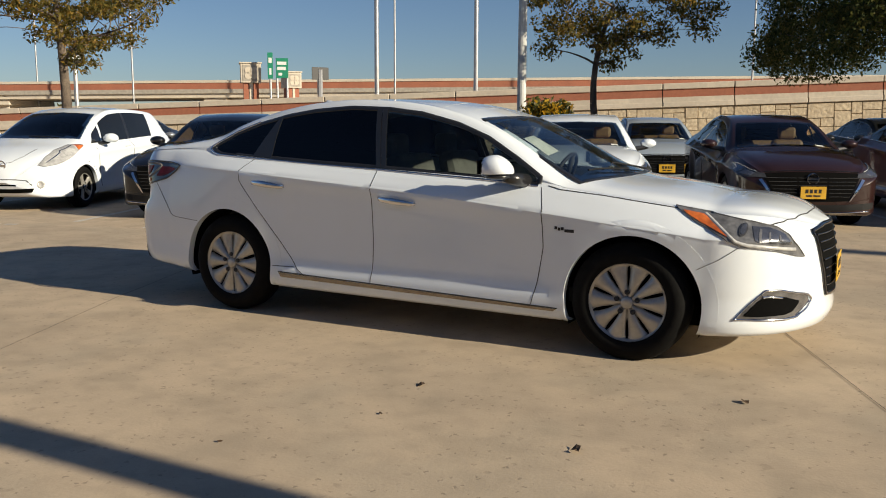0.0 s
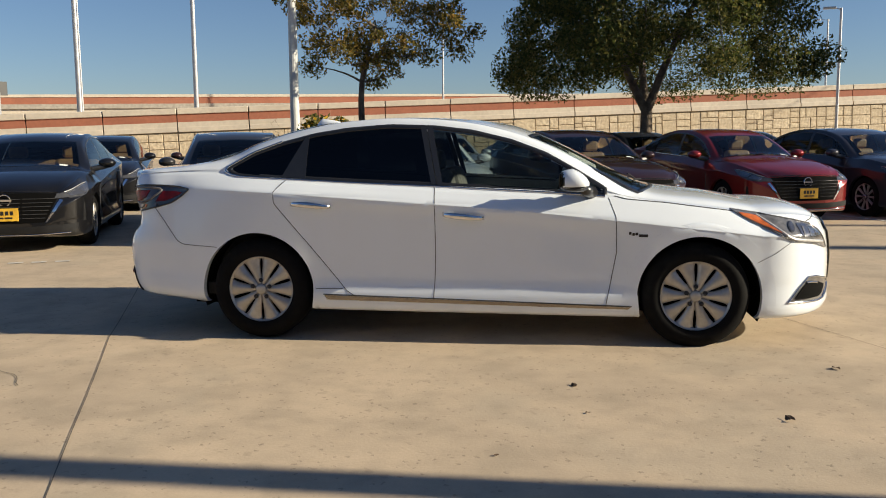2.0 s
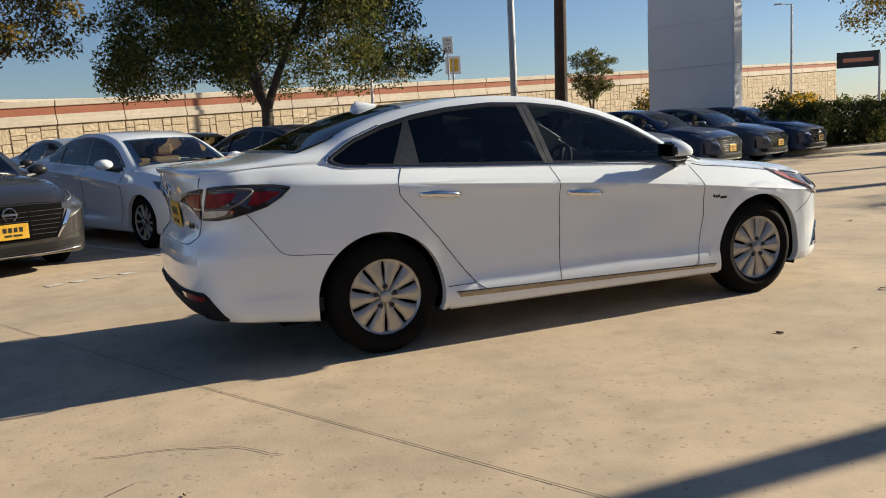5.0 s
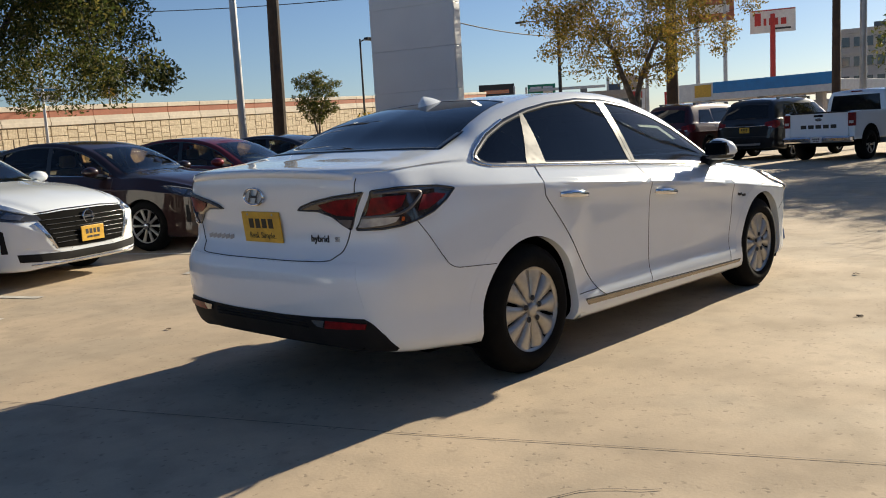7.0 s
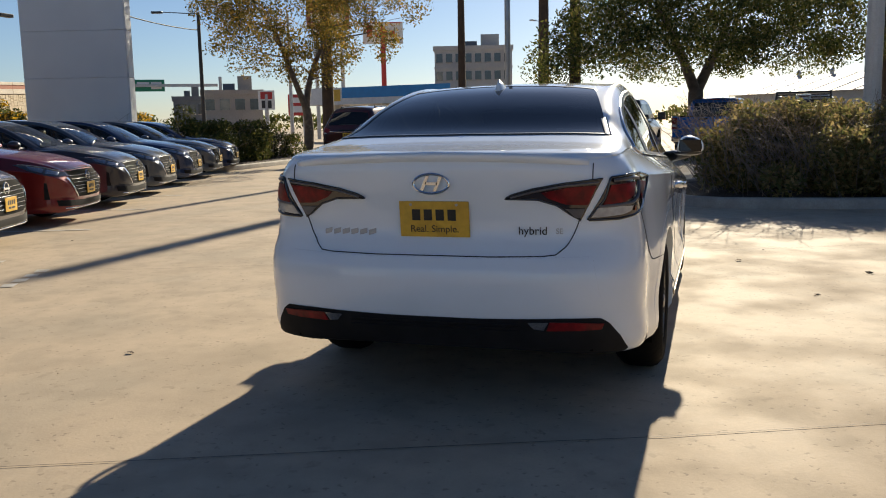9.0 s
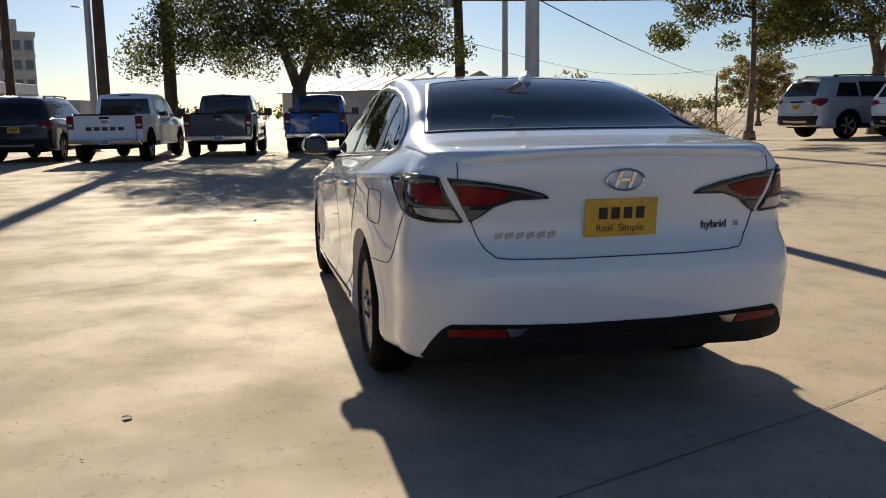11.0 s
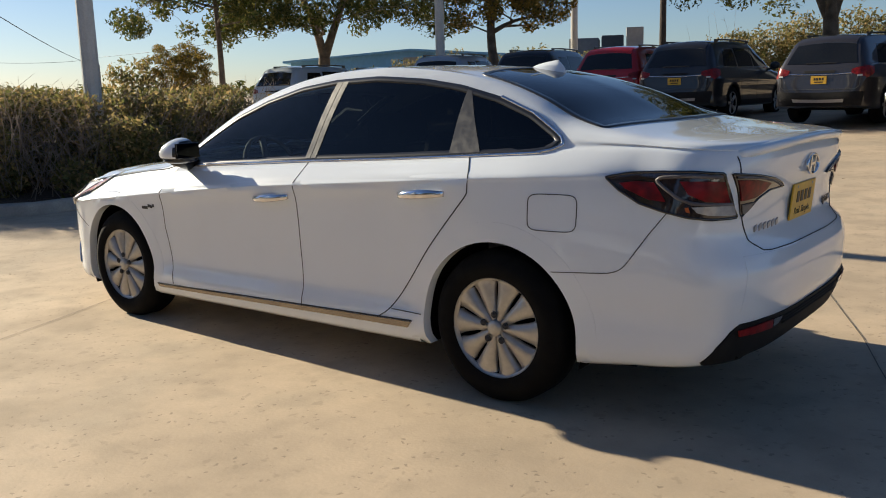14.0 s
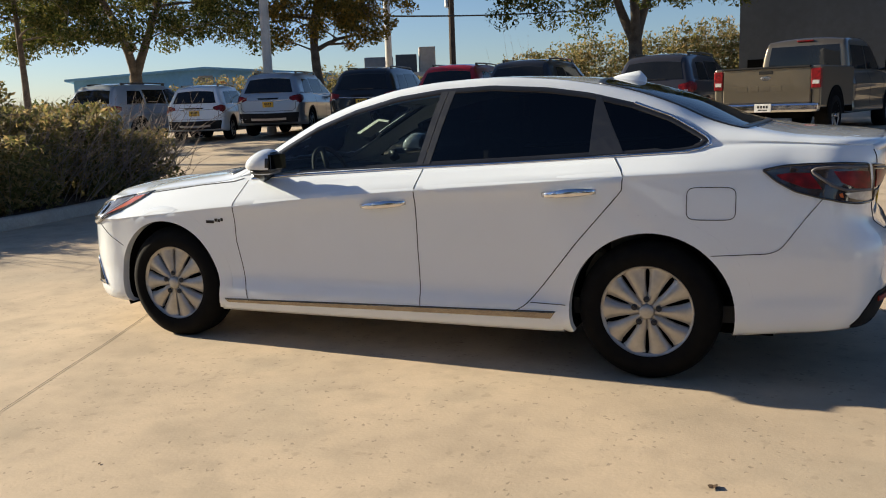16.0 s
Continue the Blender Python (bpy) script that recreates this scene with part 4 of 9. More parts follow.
        rd = [line2("-0.243,1.0 -0.232,0.91 -0.23,0.58 -0.236,0.40 -0.242,0.285"), line2("-1.235,1.05 -1.295,0.98 -1.29,0.905 -1.07,0.65 -0.90,0.435 -0.82,0.34 -0.75,0.297")]
        d1 = sh.patch(*fd, M["white"], car, "front_door", "y", s, 0.0012, 26, 26, 0.004)
        d2 = sh.patch(*rd, M["white"], car, "rear_door", "y", s, 0.0012, 30, 24, 0.004)
        sh.ribbon(fd[0], 0.0045, M["seam"], car, "panel_gap", "y", s, 0.0022, 40)
        sh.ribbon(rd[0], 0.0045, M["seam"], car, "panel_gap", "y", s, 0.0022, 40)
        sh.ribbon(np.vstack([rd[1], [(-0.25, 0.283), (0.85, 0.262)]]), 0.0045, M["seam"], car, "panel_gap", "y", s, 0.0022, 80)
        sh.ribbon(line2("-2.142,0.868 -2.083,0.792 -2.018,0.700 -1.984,0.653 -1.955,0.635 -1.924,0.627 -1.769,0.618 -1.69,0.613"), 0.0030, M["seam"], car, "panel_gap", "y", s, 0.0022, 30)
        sh.ribbon(line2("1.770,0.540 1.875,0.596 1.925,0.632 1.969,0.664"), 0.0025, M["seam"], car, "panel_gap", "y", s, 0.0022, 16)
        sh.ribbon(line2("0.90,0.945 0.97,0.927 1.22,0.903 1.57,0.858 1.68,0.843"), 0.006, M["seam"], car, "panel_gap", "y", s, 0.0022, 40)
        sh.ribbon(line2("-1.02,0.348 -0.84,0.35"), 0.004, M["seam"], car, "panel_gap", "y", s, 0.0022, 10)
        sh.patch(line2("-0.965,0.307 0,0.283 1.005,0.256"), line2("-0.945,0.279 0,0.261 0.985,0.242"), M["strip"], car, "sill_strip", "y", s, 0.006, 40, 4, label="tan metallic sill strip")
        sh.ribbon(line2("-0.97,0.312 0,0.288 1.01,0.260"), 0.006, M["seam"], car, "sill_gap", "y", s, 0.004, 50)
        for (x0, x1, z0, z1), door in (((-0.18, 0.085, 0.838, 0.815), d1), ((-1.175, -0.91, 0.902, 0.885), d2)):
            h = np.linspace(0, 1, 14)
            P = np.c_[x0 + (x1 - x0) * h, z0 + (z1 - z0) * h + 0.006 * np.sin(math.pi * h)]
            prof = []
            bm = bmesh.new()
            rings = []
            for k, p in enumerate(P):
                out = 0.004 + 0.030 * math.sin(math.pi * h[k]) ** 0.5
                c = sh.drop(p, "y", s, out)[0]
                r = 0.010 + 0.011 * math.sin(math.pi * (0.1 + 0.85 * h[k]))
                rings.append([bm.verts.new(c + Vector((0, s * r * 0.6 * math.cos(a), r * math.sin(a)))) for a in np.linspace(0, 2 * math.pi, 10, endpoint=False)])
            for a, b in zip(rings, rings[1:]):
                for k in range(10):
                    bm.faces.new((a[k], a[(k + 1) % 10], b[(k + 1) % 10], b[k]))
            bm.faces.new(rings[0])
            bm.faces.new(rings[-1][::-1])
            bmesh.ops.recalc_face_normals(bm, faces=bm.faces)
            part("handle", bm, M["chrome"], door, "chrome door handle", smooth=True)
            cx, cz = (x0 * 0.5 + x1 * 0.5), (z0 + z1) / 2
            a = np.linspace(0, math.pi, 12)
            sh.patch(np.c_[cx + 0.06 * np.cos(a), cz + 0.028 * np.sin(a)], np.c_[cx + 0.06 * np.cos(a), cz - 0.028 * np.sin(a)], M["white"], door, "handle_cup", "y", s, 0.0016, 12, 5, 0.002)
        arch(sh, car, ARCH_F[0], ARCH_F[1], R_ARCH, s, M["white"], 0.085, 0.17)
        arch(sh, car, ARCH_R[0], ARCH_R[1], R_ARCH, s, M["white"], 0.085, 0.215)
        sh.patch(line2("1.03,0.185 1.06,0.185"), line2("1.03,0.33 1.045,0.33"), M["white"], car, "sill_end", "y", s, 0.001, 4, 4)
        # lamps
        hl = empty("headlight", "", "", None)
        hl.parent = car
        top = line2("1.616,0.858 1.716,0.842 1.868,0.817 2.010,0.790 2.122,0.762 2.187,0.717 2.229,0.658 2.258,0.602")
        low = line2("1.633,0.848 1.736,0.785 1.833,0.739 1.925,0.696 1.980,0.668 2.057,0.659 2.146,0.642 2.255,0.599")
        sh.patch(top, low, M["lamp_grey"], hl, "lamp_housing", "y", s, 0.005, 40, 10)
        sh.ribbon(np.vstack([top, low[::-1]]), 0.005, M["lamp_grey"], hl, "lens_rim", "y", s, 0.007, 90, loop=True, high=0.003)
        sh.patch(line2("1.662,0.838 1.767,0.820 1.851,0.775 1.912,0.719"), line2("1.684,0.820 1.766,0.777 1.83,0.750 1.908,0.717"), M["amber"], hl, "indicator", "y", s, 0.009, 16, 5)
        sh.patch(line2("2.016,0.765 2.092,0.758 2.160,0.728 2.198,0.684"), line2("2.040,0.700 2.085,0.690 2.120,0.684 2.195,0.672"), M["lamp_chrome"], hl, "reflector_bowl", "y", s, 0.008, 14, 6)
        for q0, q1 in ((2.050, 2.062), (2.095, 2.103), (2.140, 2.147)):
            sh.patch(np.array([(q0, 0.752 - (q0 - 2.05) * 0.35), (q1, 0.751 - (q1 - 2.05) * 0.35)]), np.array([(q0 + 0.006, 0.696), (q1 + 0.006, 0.694)]), M["lamp_grey"], hl, "reflector_rib", "y", s, 0.010, 3, 5)
        a = np.linspace(0, math.pi, 12)
        for rx, rz, mat, nm, lift in ((0.020, 0.032, "lamp_dark", "projector_ring", 0.010), (0.014, 0.024, "lamp_chrome", "projector", 0.012)):
            sh.patch(np.c_[1.978 + rx * np.cos(a), 0.749 + rz * np.sin(a)], np.c_[1.978 + rx * np.cos(a), 0.749 - rz * np.sin(a)], M[mat], hl, nm, "y", s, lift, 12, 6)
        sh.ribbon(line2("1.775,0.822 1.80,0.805 1.869,0.756 1.937,0.706 1.965,0.690 2.005,0.677 2.107,0.664 2.215,0.645"), 0.020, M["white_lens"], hl, "light_bar", "y", s, 0.009, 40, high=0.004)
        tl = empty("tail_light", "smoked tail light with red and white segments", "", None)
        tl.parent = car
        sh.patch(line2("0.328,0.994 0.25,1.010 0.16,1.017 0.062,1.019 -0.046,1.012"), line2("0.318,0.985 0.288,0.946 0.226,0.900 0.163,0.876 0.084,0.855 0.0,0.844 -0.12,0.842"), M["smoke_lens"], tl, "lens", "c", s, 0.006, 34, 12, 0.012)
        sh.patch(line2("0.285,0.972 0.23,0.980 0.178,0.978"), line2("0.268,0.952 0.20,0.915 0.150,0.910"), M["red_lens"], tl, "red_segment", "c", s, 0.010, 14, 6, 0.003)
        sh.patch(line2("0.104,0.985 0.03,0.986 -0.044,0.983"), line2("0.082,0.938 0.025,0.912 -0.070,0.906"), M["red_lens"], tl, "red_segment", "c", s, 0.011, 14, 6, 0.004)
        sh.patch(line2("0.072,0.893 0.0,0.896 -0.090,0.892"), line2("0.055,0.872 0.015,0.862 -0.108,0.852"), M["lens_grey"], tl, "reversing_segment", "c", s, 0.011, 14, 5, 0.004)
        sh.patch(line2("0.095,0.890 0.083,0.893"), line2("0.090,0.875 0.078,0.872"), M["amber"], tl, "indicator", "c", s, 0.011, 4, 4, 0.003)
        sh.ribbon(line2("-0.035,1.000 0.086,1.004 0.160,0.998 0.172,0.985 0.150,0.958 0.116,0.925 0.072,0.906 0.02,0.902 -0.085,0.898"), 0.013, M["guide_grey"], tl, "light_guide", "c", s, 0.010, 44, high=0.004)
        sh.ribbon(line2("0.328,0.994 0.25,1.010 0.16,1.017 0.062,1.019 -0.046,1.012 -0.064,0.93 -0.12,0.842 0.0,0.844 0.084,0.855 0.163,0.876 0.226,0.900 0.288,0.946"), 0.010, M["gloss"], tl, "lens_rim", "c", s, 0.008, 90, loop=True, high=0.003)
        y = lambda t: np.c_[line2(t)[:, 0] * s, line2(t)[:, 1]]  # noqa: E731
        sh.patch(y("0.690,1.009 0.548,0.994 0.42,0.972 0.335,0.948 0.305,0.934"), y("0.607,0.842 0.565,0.868 0.517,0.905 0.44,0.930 0.305,0.930"), M["smoke_lens"], tl, "lid_lens", "x", -1, 0.006, 30, 10, 0.010)
        sh.patch(y("0.668,0.985 0.56,0.978 0.455,0.958"), y("0.634,0.906 0.550,0.910 0.480,0.936"), M["red_lens"], tl, "red_segment", "x", -1, 0.011, 16, 6, 0.004)
        sh.patch(y("0.622,0.890 0.545,0.892"), y("0.604,0.852 0.585,0.856"), M["guide_grey"], tl, "reversing_segment", "x", -1, 0.011, 8, 5, 0.004)
        sh.ribbon(y("0.675,0.996 0.55,0.986 0.42,0.962 0.33,0.938"), 0.008, M["guide_grey"], tl, "light_guide", "x", -1, 0.010, 24, high=0.003)
        sh.ribbon(y("0.690,1.009 0.548,0.994 0.42,0.972 0.335,0.948 0.305,0.932 0.44,0.929 0.517,0.905 0.565,0.868 0.607,0.842"), 0.008, M["gloss"], tl, "lens_rim", "x", -1, 0.008, 70, high=0.003)
        sh.patch(y("0.702,0.432 0.60,0.438 0.495,0.438"), y("0.694,0.408 0.60,0.404 0.480,0.402"), M["red_lens"], car, "reflector", "x", -1, 0.016, 14, 4, 0.006)
        sh.patch(y("0.490,0.438 0.405,0.436"), y("0.470,0.404 0.430,0.408"), M["lamp_chrome"], car, "fog_segment", "x", -1, 0.016, 8, 4, 0.006)
        # front corner intake
        fo = line2("1.963,0.284 2.032,0.369 2.099,0.437 2.169,0.433 2.280,0.394 2.300,0.362 2.280,0.316 2.239,0.280 2.190,0.275 2.076,0.280")
        sh.patch(line2("1.968,0.286 2.032,0.366 2.099,0.432 2.169,0.428 2.280,0.390"), line2("1.975,0.284 2.076,0.283 2.190,0.279 2.239,0.284 2.290,0.350"), M["lamp_chrome"], car, "fog_recess", "y", s, 0.003, 24, 8)
        sh.patch(line2("2.005,0.305 2.066,0.378 2.107,0.412 2.183,0.396 2.245,0.366"), line2("2.015,0.302 2.070,0.299 2.189,0.300 2.220,0.312 2.243,0.350"), M["well"], car, "fog_cavity", "y", s, 0.007, 20, 8)
        sh.ribbon(line2("2.088,0.402 2.125,0.402 2.172,0.392"), 0.012, M["chrome"], car, "fog_lamp_strip", "y", s, 0.010, 10, high=0.004)
        sh.ribbon(fo, 0.012, M["chrome"], car, "fog_trim", "y", s, 0.006, 70, loop=True, high=0.004)
        # door mirror
        mi = empty("door_mirror", "white door mirror with black foot", "", None)
        mi.parent = car
        for nm, grow, mat in (("mirror_cap", 1.0, "white"), ("mirror_shell", 0.972, "trim")):
            bm = bmesh.new()
            bmesh.ops.create_uvsphere(bm, u_segments=32, v_segments=18, radius=1.0)
            if nm == "mirror_cap":
                bmesh.ops.delete(bm, geom=[v for v in bm.verts if v.co.x < -0.68 or v.co.z < -0.5], context="VERTS")
            for v in bm.verts:
                x_, y_, z_ = (grow * math.copysign(abs(c) ** 0.87, c) for c in v.co)
                back = max(x_, -0.74)
                v.co = (0.632 + 0.098 * back + 0.015 * abs(y_) - 0.03 * z_ * max(back, 0.0), s * (0.958 + 0.092 * y_ * (1 - 0.12 * z_)), 1.048 + 0.072 * max(z_, -0.66) * (1 - 0.14 * y_) * (1 - 0.22 * max(back, 0.0)))
            bmesh.ops.recalc_face_normals(bm, faces=bm.faces)
            part(nm, bm, M[mat], mi, smooth=True)
        bm = bmesh.new()
        box(bm, 0.552, 0.566, s * 0.958 - 0.074, s * 0.958 + 0.074, 1.012, 1.094, 0.004)
        part("mirror_glass", bm, M["mirror"], mi)
        bm = bmesh.new()
        bmesh.ops.create_uvsphere(bm, u_segments=24, v_segments=12, radius=1.0)
        for v in bm.verts:
            v.co = (0.650 + 0.08 * v.co.x, s * (0.940 + 0.100 * v.co.y), 1.0 + 0.022 * v.co.z)
        rod(bm, (0.70, s * 0.95, 0.995), (0.755, s * 0.79, 0.965), 0.03, 0.045, 10)
        bmesh.ops.recalc_face_normals(bm, faces=bm.faces)
        part("mirror_foot", bm, M["trim"], mi, smooth=True)
        # fender badge as plain chrome strokes
        bm = bmesh.new()
        for k, (a, b, zz) in enumerate(((0.985, 1.0, 0.722), (1.005, 1.02, 0.716), (1.024, 1.04, 0.719), (1.045, 1.10, 0.708))):
            c0 = sh.drop((a, zz), "y", s, 0.0)[0]
            box(bm, a, b, c0.y - 0.003, c0.y + 0.003, zz - 0.010, zz + 0.007)
        part("fender_badge", bm, M["alloy_dark"], car, "dark chrome badge of plain strokes")
    # fuel flap on the left
    a = np.linspace(0, 2 * math.pi, 48, endpoint=False)
    sq = np.c_[-1.685 + 0.105 * np.sign(np.cos(a)) * abs(np.cos(a)) ** 0.35, 0.848 + 0.073 * np.sign(np.sin(a)) * abs(np.sin(a)) ** 0.35]
    sh.ribbon(sq, 0.0032, M["seam"], car, "fuel_flap_gap", "y", 1, 0.0022, 60, loop=True)
    # tail
    half = line2("0.655,1.07 0.655,1.01 0.618,0.90 0.597,0.83 0.578,0.78 0.552,0.735 0.515,0.705 0.46,0.699 0.25,0.694")
    lid = np.vstack([half, half[::-1] * (-1, 1)])
    sh.ribbon(lid, 0.0038, M["seam"], car, "boot_gap", "x", -1, 0.003, 160)
    edge = line2("0.790,0.312 0.765,0.370 0.722,0.432 0.690,0.452 0.55,0.452 0.43,0.447 0.19,0.440")
    foot = line2("0.775,0.300 0.70,0.298 0.60,0.296 0.45,0.294 0.2,0.293")
    sh.patch(np.vstack([edge, edge[::-1] * (-1, 1)]), np.vstack([foot, foot[::-1] * (-1, 1)]), M["plastic"], car, "lower_valance", "x", -1, 0.007, 80, 12, 0.03, label="black plastic lower bumper")
    for zz in (0.424, 0.409, 0.394):
        sh.ribbon(np.array([(0.37, zz), (-0.37, zz)]), 0.006, M["plastic"], car, "vent_rib", "x", -1, 0.011, 30, high=0.005)
    bm = bmesh.new()
    rings = []
    for yy in np.linspace(-0.64, 0.64, 45):
        e = (abs(yy) / 0.64)
        xr = sh.drop((yy, 1.05), "x", -1, 0.0)[0].x - 0.026 * (1 - e**5)
        zr = 1.110 - 0.022 * e**2 - 0.012 * e**8
        front = xr + 0.20
        zf = sh.drop((front, yy), "z", 1, 0.0)[0].z
        zm = sh.drop((xr + 0.10, yy), "z", 1, 0.0)[0].z
        rings.append([bm.verts.new(p) for p in ((front, yy, zf - 0.004), (xr + 0.13, yy, max(zm, zf - 0.01) + 0.004), (xr + 0.05, yy, zr + 0.013), (xr + 0.008, yy, zr + 0.012), (xr, yy, zr), (xr + 0.012, yy, zr - 0.020), (xr + 0.06, yy, zr - 0.034), (xr + 0.11, yy, zr - 0.050))])
    for a_, b_ in zip(rings, rings[1:]):
        for k in range(7):
            bm.faces.new((a_[k], b_[k], b_[k + 1], a_[k + 1]))
    bm.faces.new(rings[0])
    bm.faces.new(rings[-1][::-1])
    bmesh.ops.recalc_face_normals(bm, faces=bm.faces)
    part("boot_spoiler", bm, M["white"], car, "white lip spoiler", smooth=True)
    px = sh.drop((0, 0.843), "x", -1, 0.014)[0].x
    plate(car, px, 0.843, -1, lean=6, slogan="Real. Simple.")
    # oval emblem: a chrome ring with a slanted stroke
    ex = sh.drop((0, 0.994), "x", -1, 0.006)[0].x
    bm = bmesh.new()
    rr = [[bm.verts.new((ex - 0.008 * math.sin(b) - 0.004, (0.076 + 0.007 * math.cos(b)) * math.cos(t), 0.994 + (0.040 + 0.006 * math.cos(b)) * math.sin(t))) for b in np.linspace(0, 2 * math.pi, 8, endpoint=False)] for t in np.linspace(0, 2 * math.pi, 40, endpoint=False)]
    for k in range(40):
        for j in range(8):
            bm.faces.new((rr[k][j], rr[(k + 1) % 40][j], rr[(k + 1) % 40][(j + 1) % 8], rr[k][(j + 1) % 8]))
    for y0, y1 in ((-0.036, -0.022), (0.022, 0.036)):
        vs = [bm.verts.new((ex - d, yy - 0.014 * w, 0.994 + 0.032 * w)) for d in (0.0, 0.008) for w in (-1, 1) for yy in (y0, y1)]
        for f in ((0, 1, 3, 2), (4, 6, 7, 5), (0, 4, 5, 1), (2, 3, 7, 6), (0, 2, 6, 4), (1, 5, 7, 3)):
            bm.faces.new([vs[i] for i in f])
    box(bm, ex - 0.008, ex, -0.026, 0.026, 0.988, 1.0)
    bmesh.ops.recalc_face_normals(bm, faces=bm.faces)
    part("oval_emblem", bm, M["chrome"], car, "oval chrome emblem", smooth=False)
    lx = sh.drop((0.4, 0.785), "x", -1, 0.003)[0].x
    for k in range(6):
        y0 = 0.512 - k * 0.042
        q = [sh.drop((yy, 0.784), "x", -1, 0.0)[0].x for yy in (y0, y0 - 0.034)]
        bm = bmesh.new()
        lean = Matrix.Translation((sum(q) / 2, y0 - 0.017, 0.784)) @ Matrix.Rotation(math.atan2(q[0] - q[1], 0.034), 4, "Z") @ Matrix.Shear("XZ", 4, (0.0, -0.25))
        box(bm, -0.004, 0.003, -0.0165, 0.0165, -0.011, 0.011, 0.002, lean)
        part("badge_stroke", bm, M["galv"], car, "small grey badge bar")
    turn = Matrix(((0, 0, -1, 0), (-1, 0, 0, 0), (0, 1, 0, 0), (0, 0, 0, 1)))
    hx = sh.drop((-0.415, 0.797), "x", -1, 0.004)[0].x
    slope = sh.drop((-0.48, 0.797), "x", -1, 0.0)[0].x - sh.drop((-0.35, 0.797), "x", -1, 0.0)[0].x
    yaw = Matrix.Rotation(math.atan2(slope, 0.13), 4, "Z")
    text_mesh("hybrid", 0.047, M["alloy_dark"], car, "word_badge", Matrix.Translation((hx, -0.415, 0.797)) @ yaw @ turn, "small chrome word badge reading hybrid", 0.002)
    sx = sh.drop((-0.525, 0.797), "x", -1, 0.004)[0].x
    text_mesh("SE", 0.032, M["galv"], car, "grade_badge", Matrix.Translation((sx, -0.523, 0.796)) @ yaw @ turn, "small silver grade badge", 0.002)
    # nose
    sh.patch(line2("0.40,0.715 0.2,0.738 -0.2,0.738 -0.40,0.715"), line2("0.25,0.37 0.15,0.35 -0.15,0.35 -0.25,0.37"), M["well"], car, "grille", "x", 1, 0.006, 24, 12)
    sh.ribbon(line2("0.41,0.722 0.2,0.747 -0.2,0.747 -0.41,0.722 -0.36,0.56 -0.26,0.362 0,0.342 0.26,0.362 0.36,0.56"), 0.022, M["gloss"], car, "grille_surround", "x", 1, 0.010, 90, loop=True, high=0.004)
    for zz in (0.41, 0.46, 0.51, 0.56, 0.61, 0.66, 0.70):
        hw = 0.25 + (zz - 0.36) * 0.38
        sh.ribbon(np.array([(hw, zz), (-hw, zz)]), 0.009, M["gloss"], car, "grille_bar", "x", 1, 0.010, 20, high=0.004)
    fx = sh.drop((0, 0.49), "x", 1, 0.022)[0].x
    plate(car, fx, 0.49, 1, slogan="Real. Simple.")
    hood = np.vstack([line2("2.095,0.66 2.15,0.57 2.195,0.45 2.235,0.25"), [(2.25, 0.0)], line2("2.235,-0.25 2.195,-0.45 2.15,-0.57 2.095,-0.66")])
    sh.ribbon(hood, 0.007, M["seam"], car, "bonnet_gap", "z", 1, 0.002, 70)
    for y0, y1 in ((0.45, -0.05), (0.0, -0.5)):
        bm = bmesh.new()
        P = [sh.drop((1.13 - 0.02 * k, y0 + (y1 - y0) * k / 5), "z", 1, 0.018)[0] for k in range(6)]
        for a_, b_ in zip(P, P[1:]):
            rod(bm, a_, b_, 0.006, seg=6)
        part("wiper", bm, M["plastic"], car)
    # aerial fin
    bm = bmesh.new()
    rings = []
    for k, u in enumerate(np.linspace(0, 1, 12)):
        x = -1.23 + 0.19 * u
        base = sh.drop((x, 0.0), "z", 1, -0.004)[0].z
        h = 0.065 * (1 - u) ** 0.8 * (1 if u > 0.08 else 0.75) + 0.006
        wd = 0.022 * math.sin(math.pi * min(0.98, 0.12 + 0.86 * u)) + 0.006
        rings.append([bm.verts.new((x + (0.02 * (1 - u) if j in (2,) else 0), sg * wd * f, base + h * z)) for j, (sg, f, z) in enumerate(((1, 1, 0), (1, 0.45, 0.55), (0, 0, 1), (-1, 0.45, 0.55), (-1, 1, 0)))])
    for a_, b_ in zip(rings, rings[1:]):
        for k in range(4):
            bm.faces.new((a_[k], a_[k + 1], b_[k + 1], b_[k]))
    bm.faces.new(rings[0])
    bmesh.ops.recalc_face_normals(bm, faces=bm.faces)
    part("aerial_fin", bm, M["white"], car, "white shark-fin aerial", smooth=True)
    # cabin
    bm = bmesh.new()
    box(bm, 0.70, 1.15, -0.66, 0.66, 0.62, 0.93, 0.06)
    part("dashboard", bm, M["seat_dark"], car)
    bm = bmesh.new()
    box(bm, -2.0, 1.2, -0.78, 0.78, 0.28, 0.36)
    box(bm, -2.0, -1.35, -0.6, 0.6, 0.36, 1.02, 0.05)
    part("cabin_floor", bm, M["seat_dark"], car)
    for sy in (0.37, -0.37):
        bm = bmesh.new()
        box(bm, -0.18, 0.36, sy - 0.25, sy + 0.25, 0.42, 0.58, 0.06)
        box(bm, -0.09, 0.06, sy - 0.24, sy + 0.24, 0.50, 1.10, 0.06, Matrix.Translation((-0.05, 0, 0)) @ Matrix.Rotation(radians(-14), 4, "Y") @ Matrix.Translation((0.06, 0, 0.02)))
        part("front_seat", bm, M["seat_grey"], car, "grey cloth front seat")
        bm = bmesh.new()
        box(bm, -0.42, -0.33, sy - 0.13, sy + 0.13, 1.06, 1.23, 0.04)
        part("headrest", bm, M["seat_grey"], car)
    bm = bmesh.new()
    box(bm, -1.15, -0.62, -0.62, 0.62, 0.40, 0.58, 0.06)
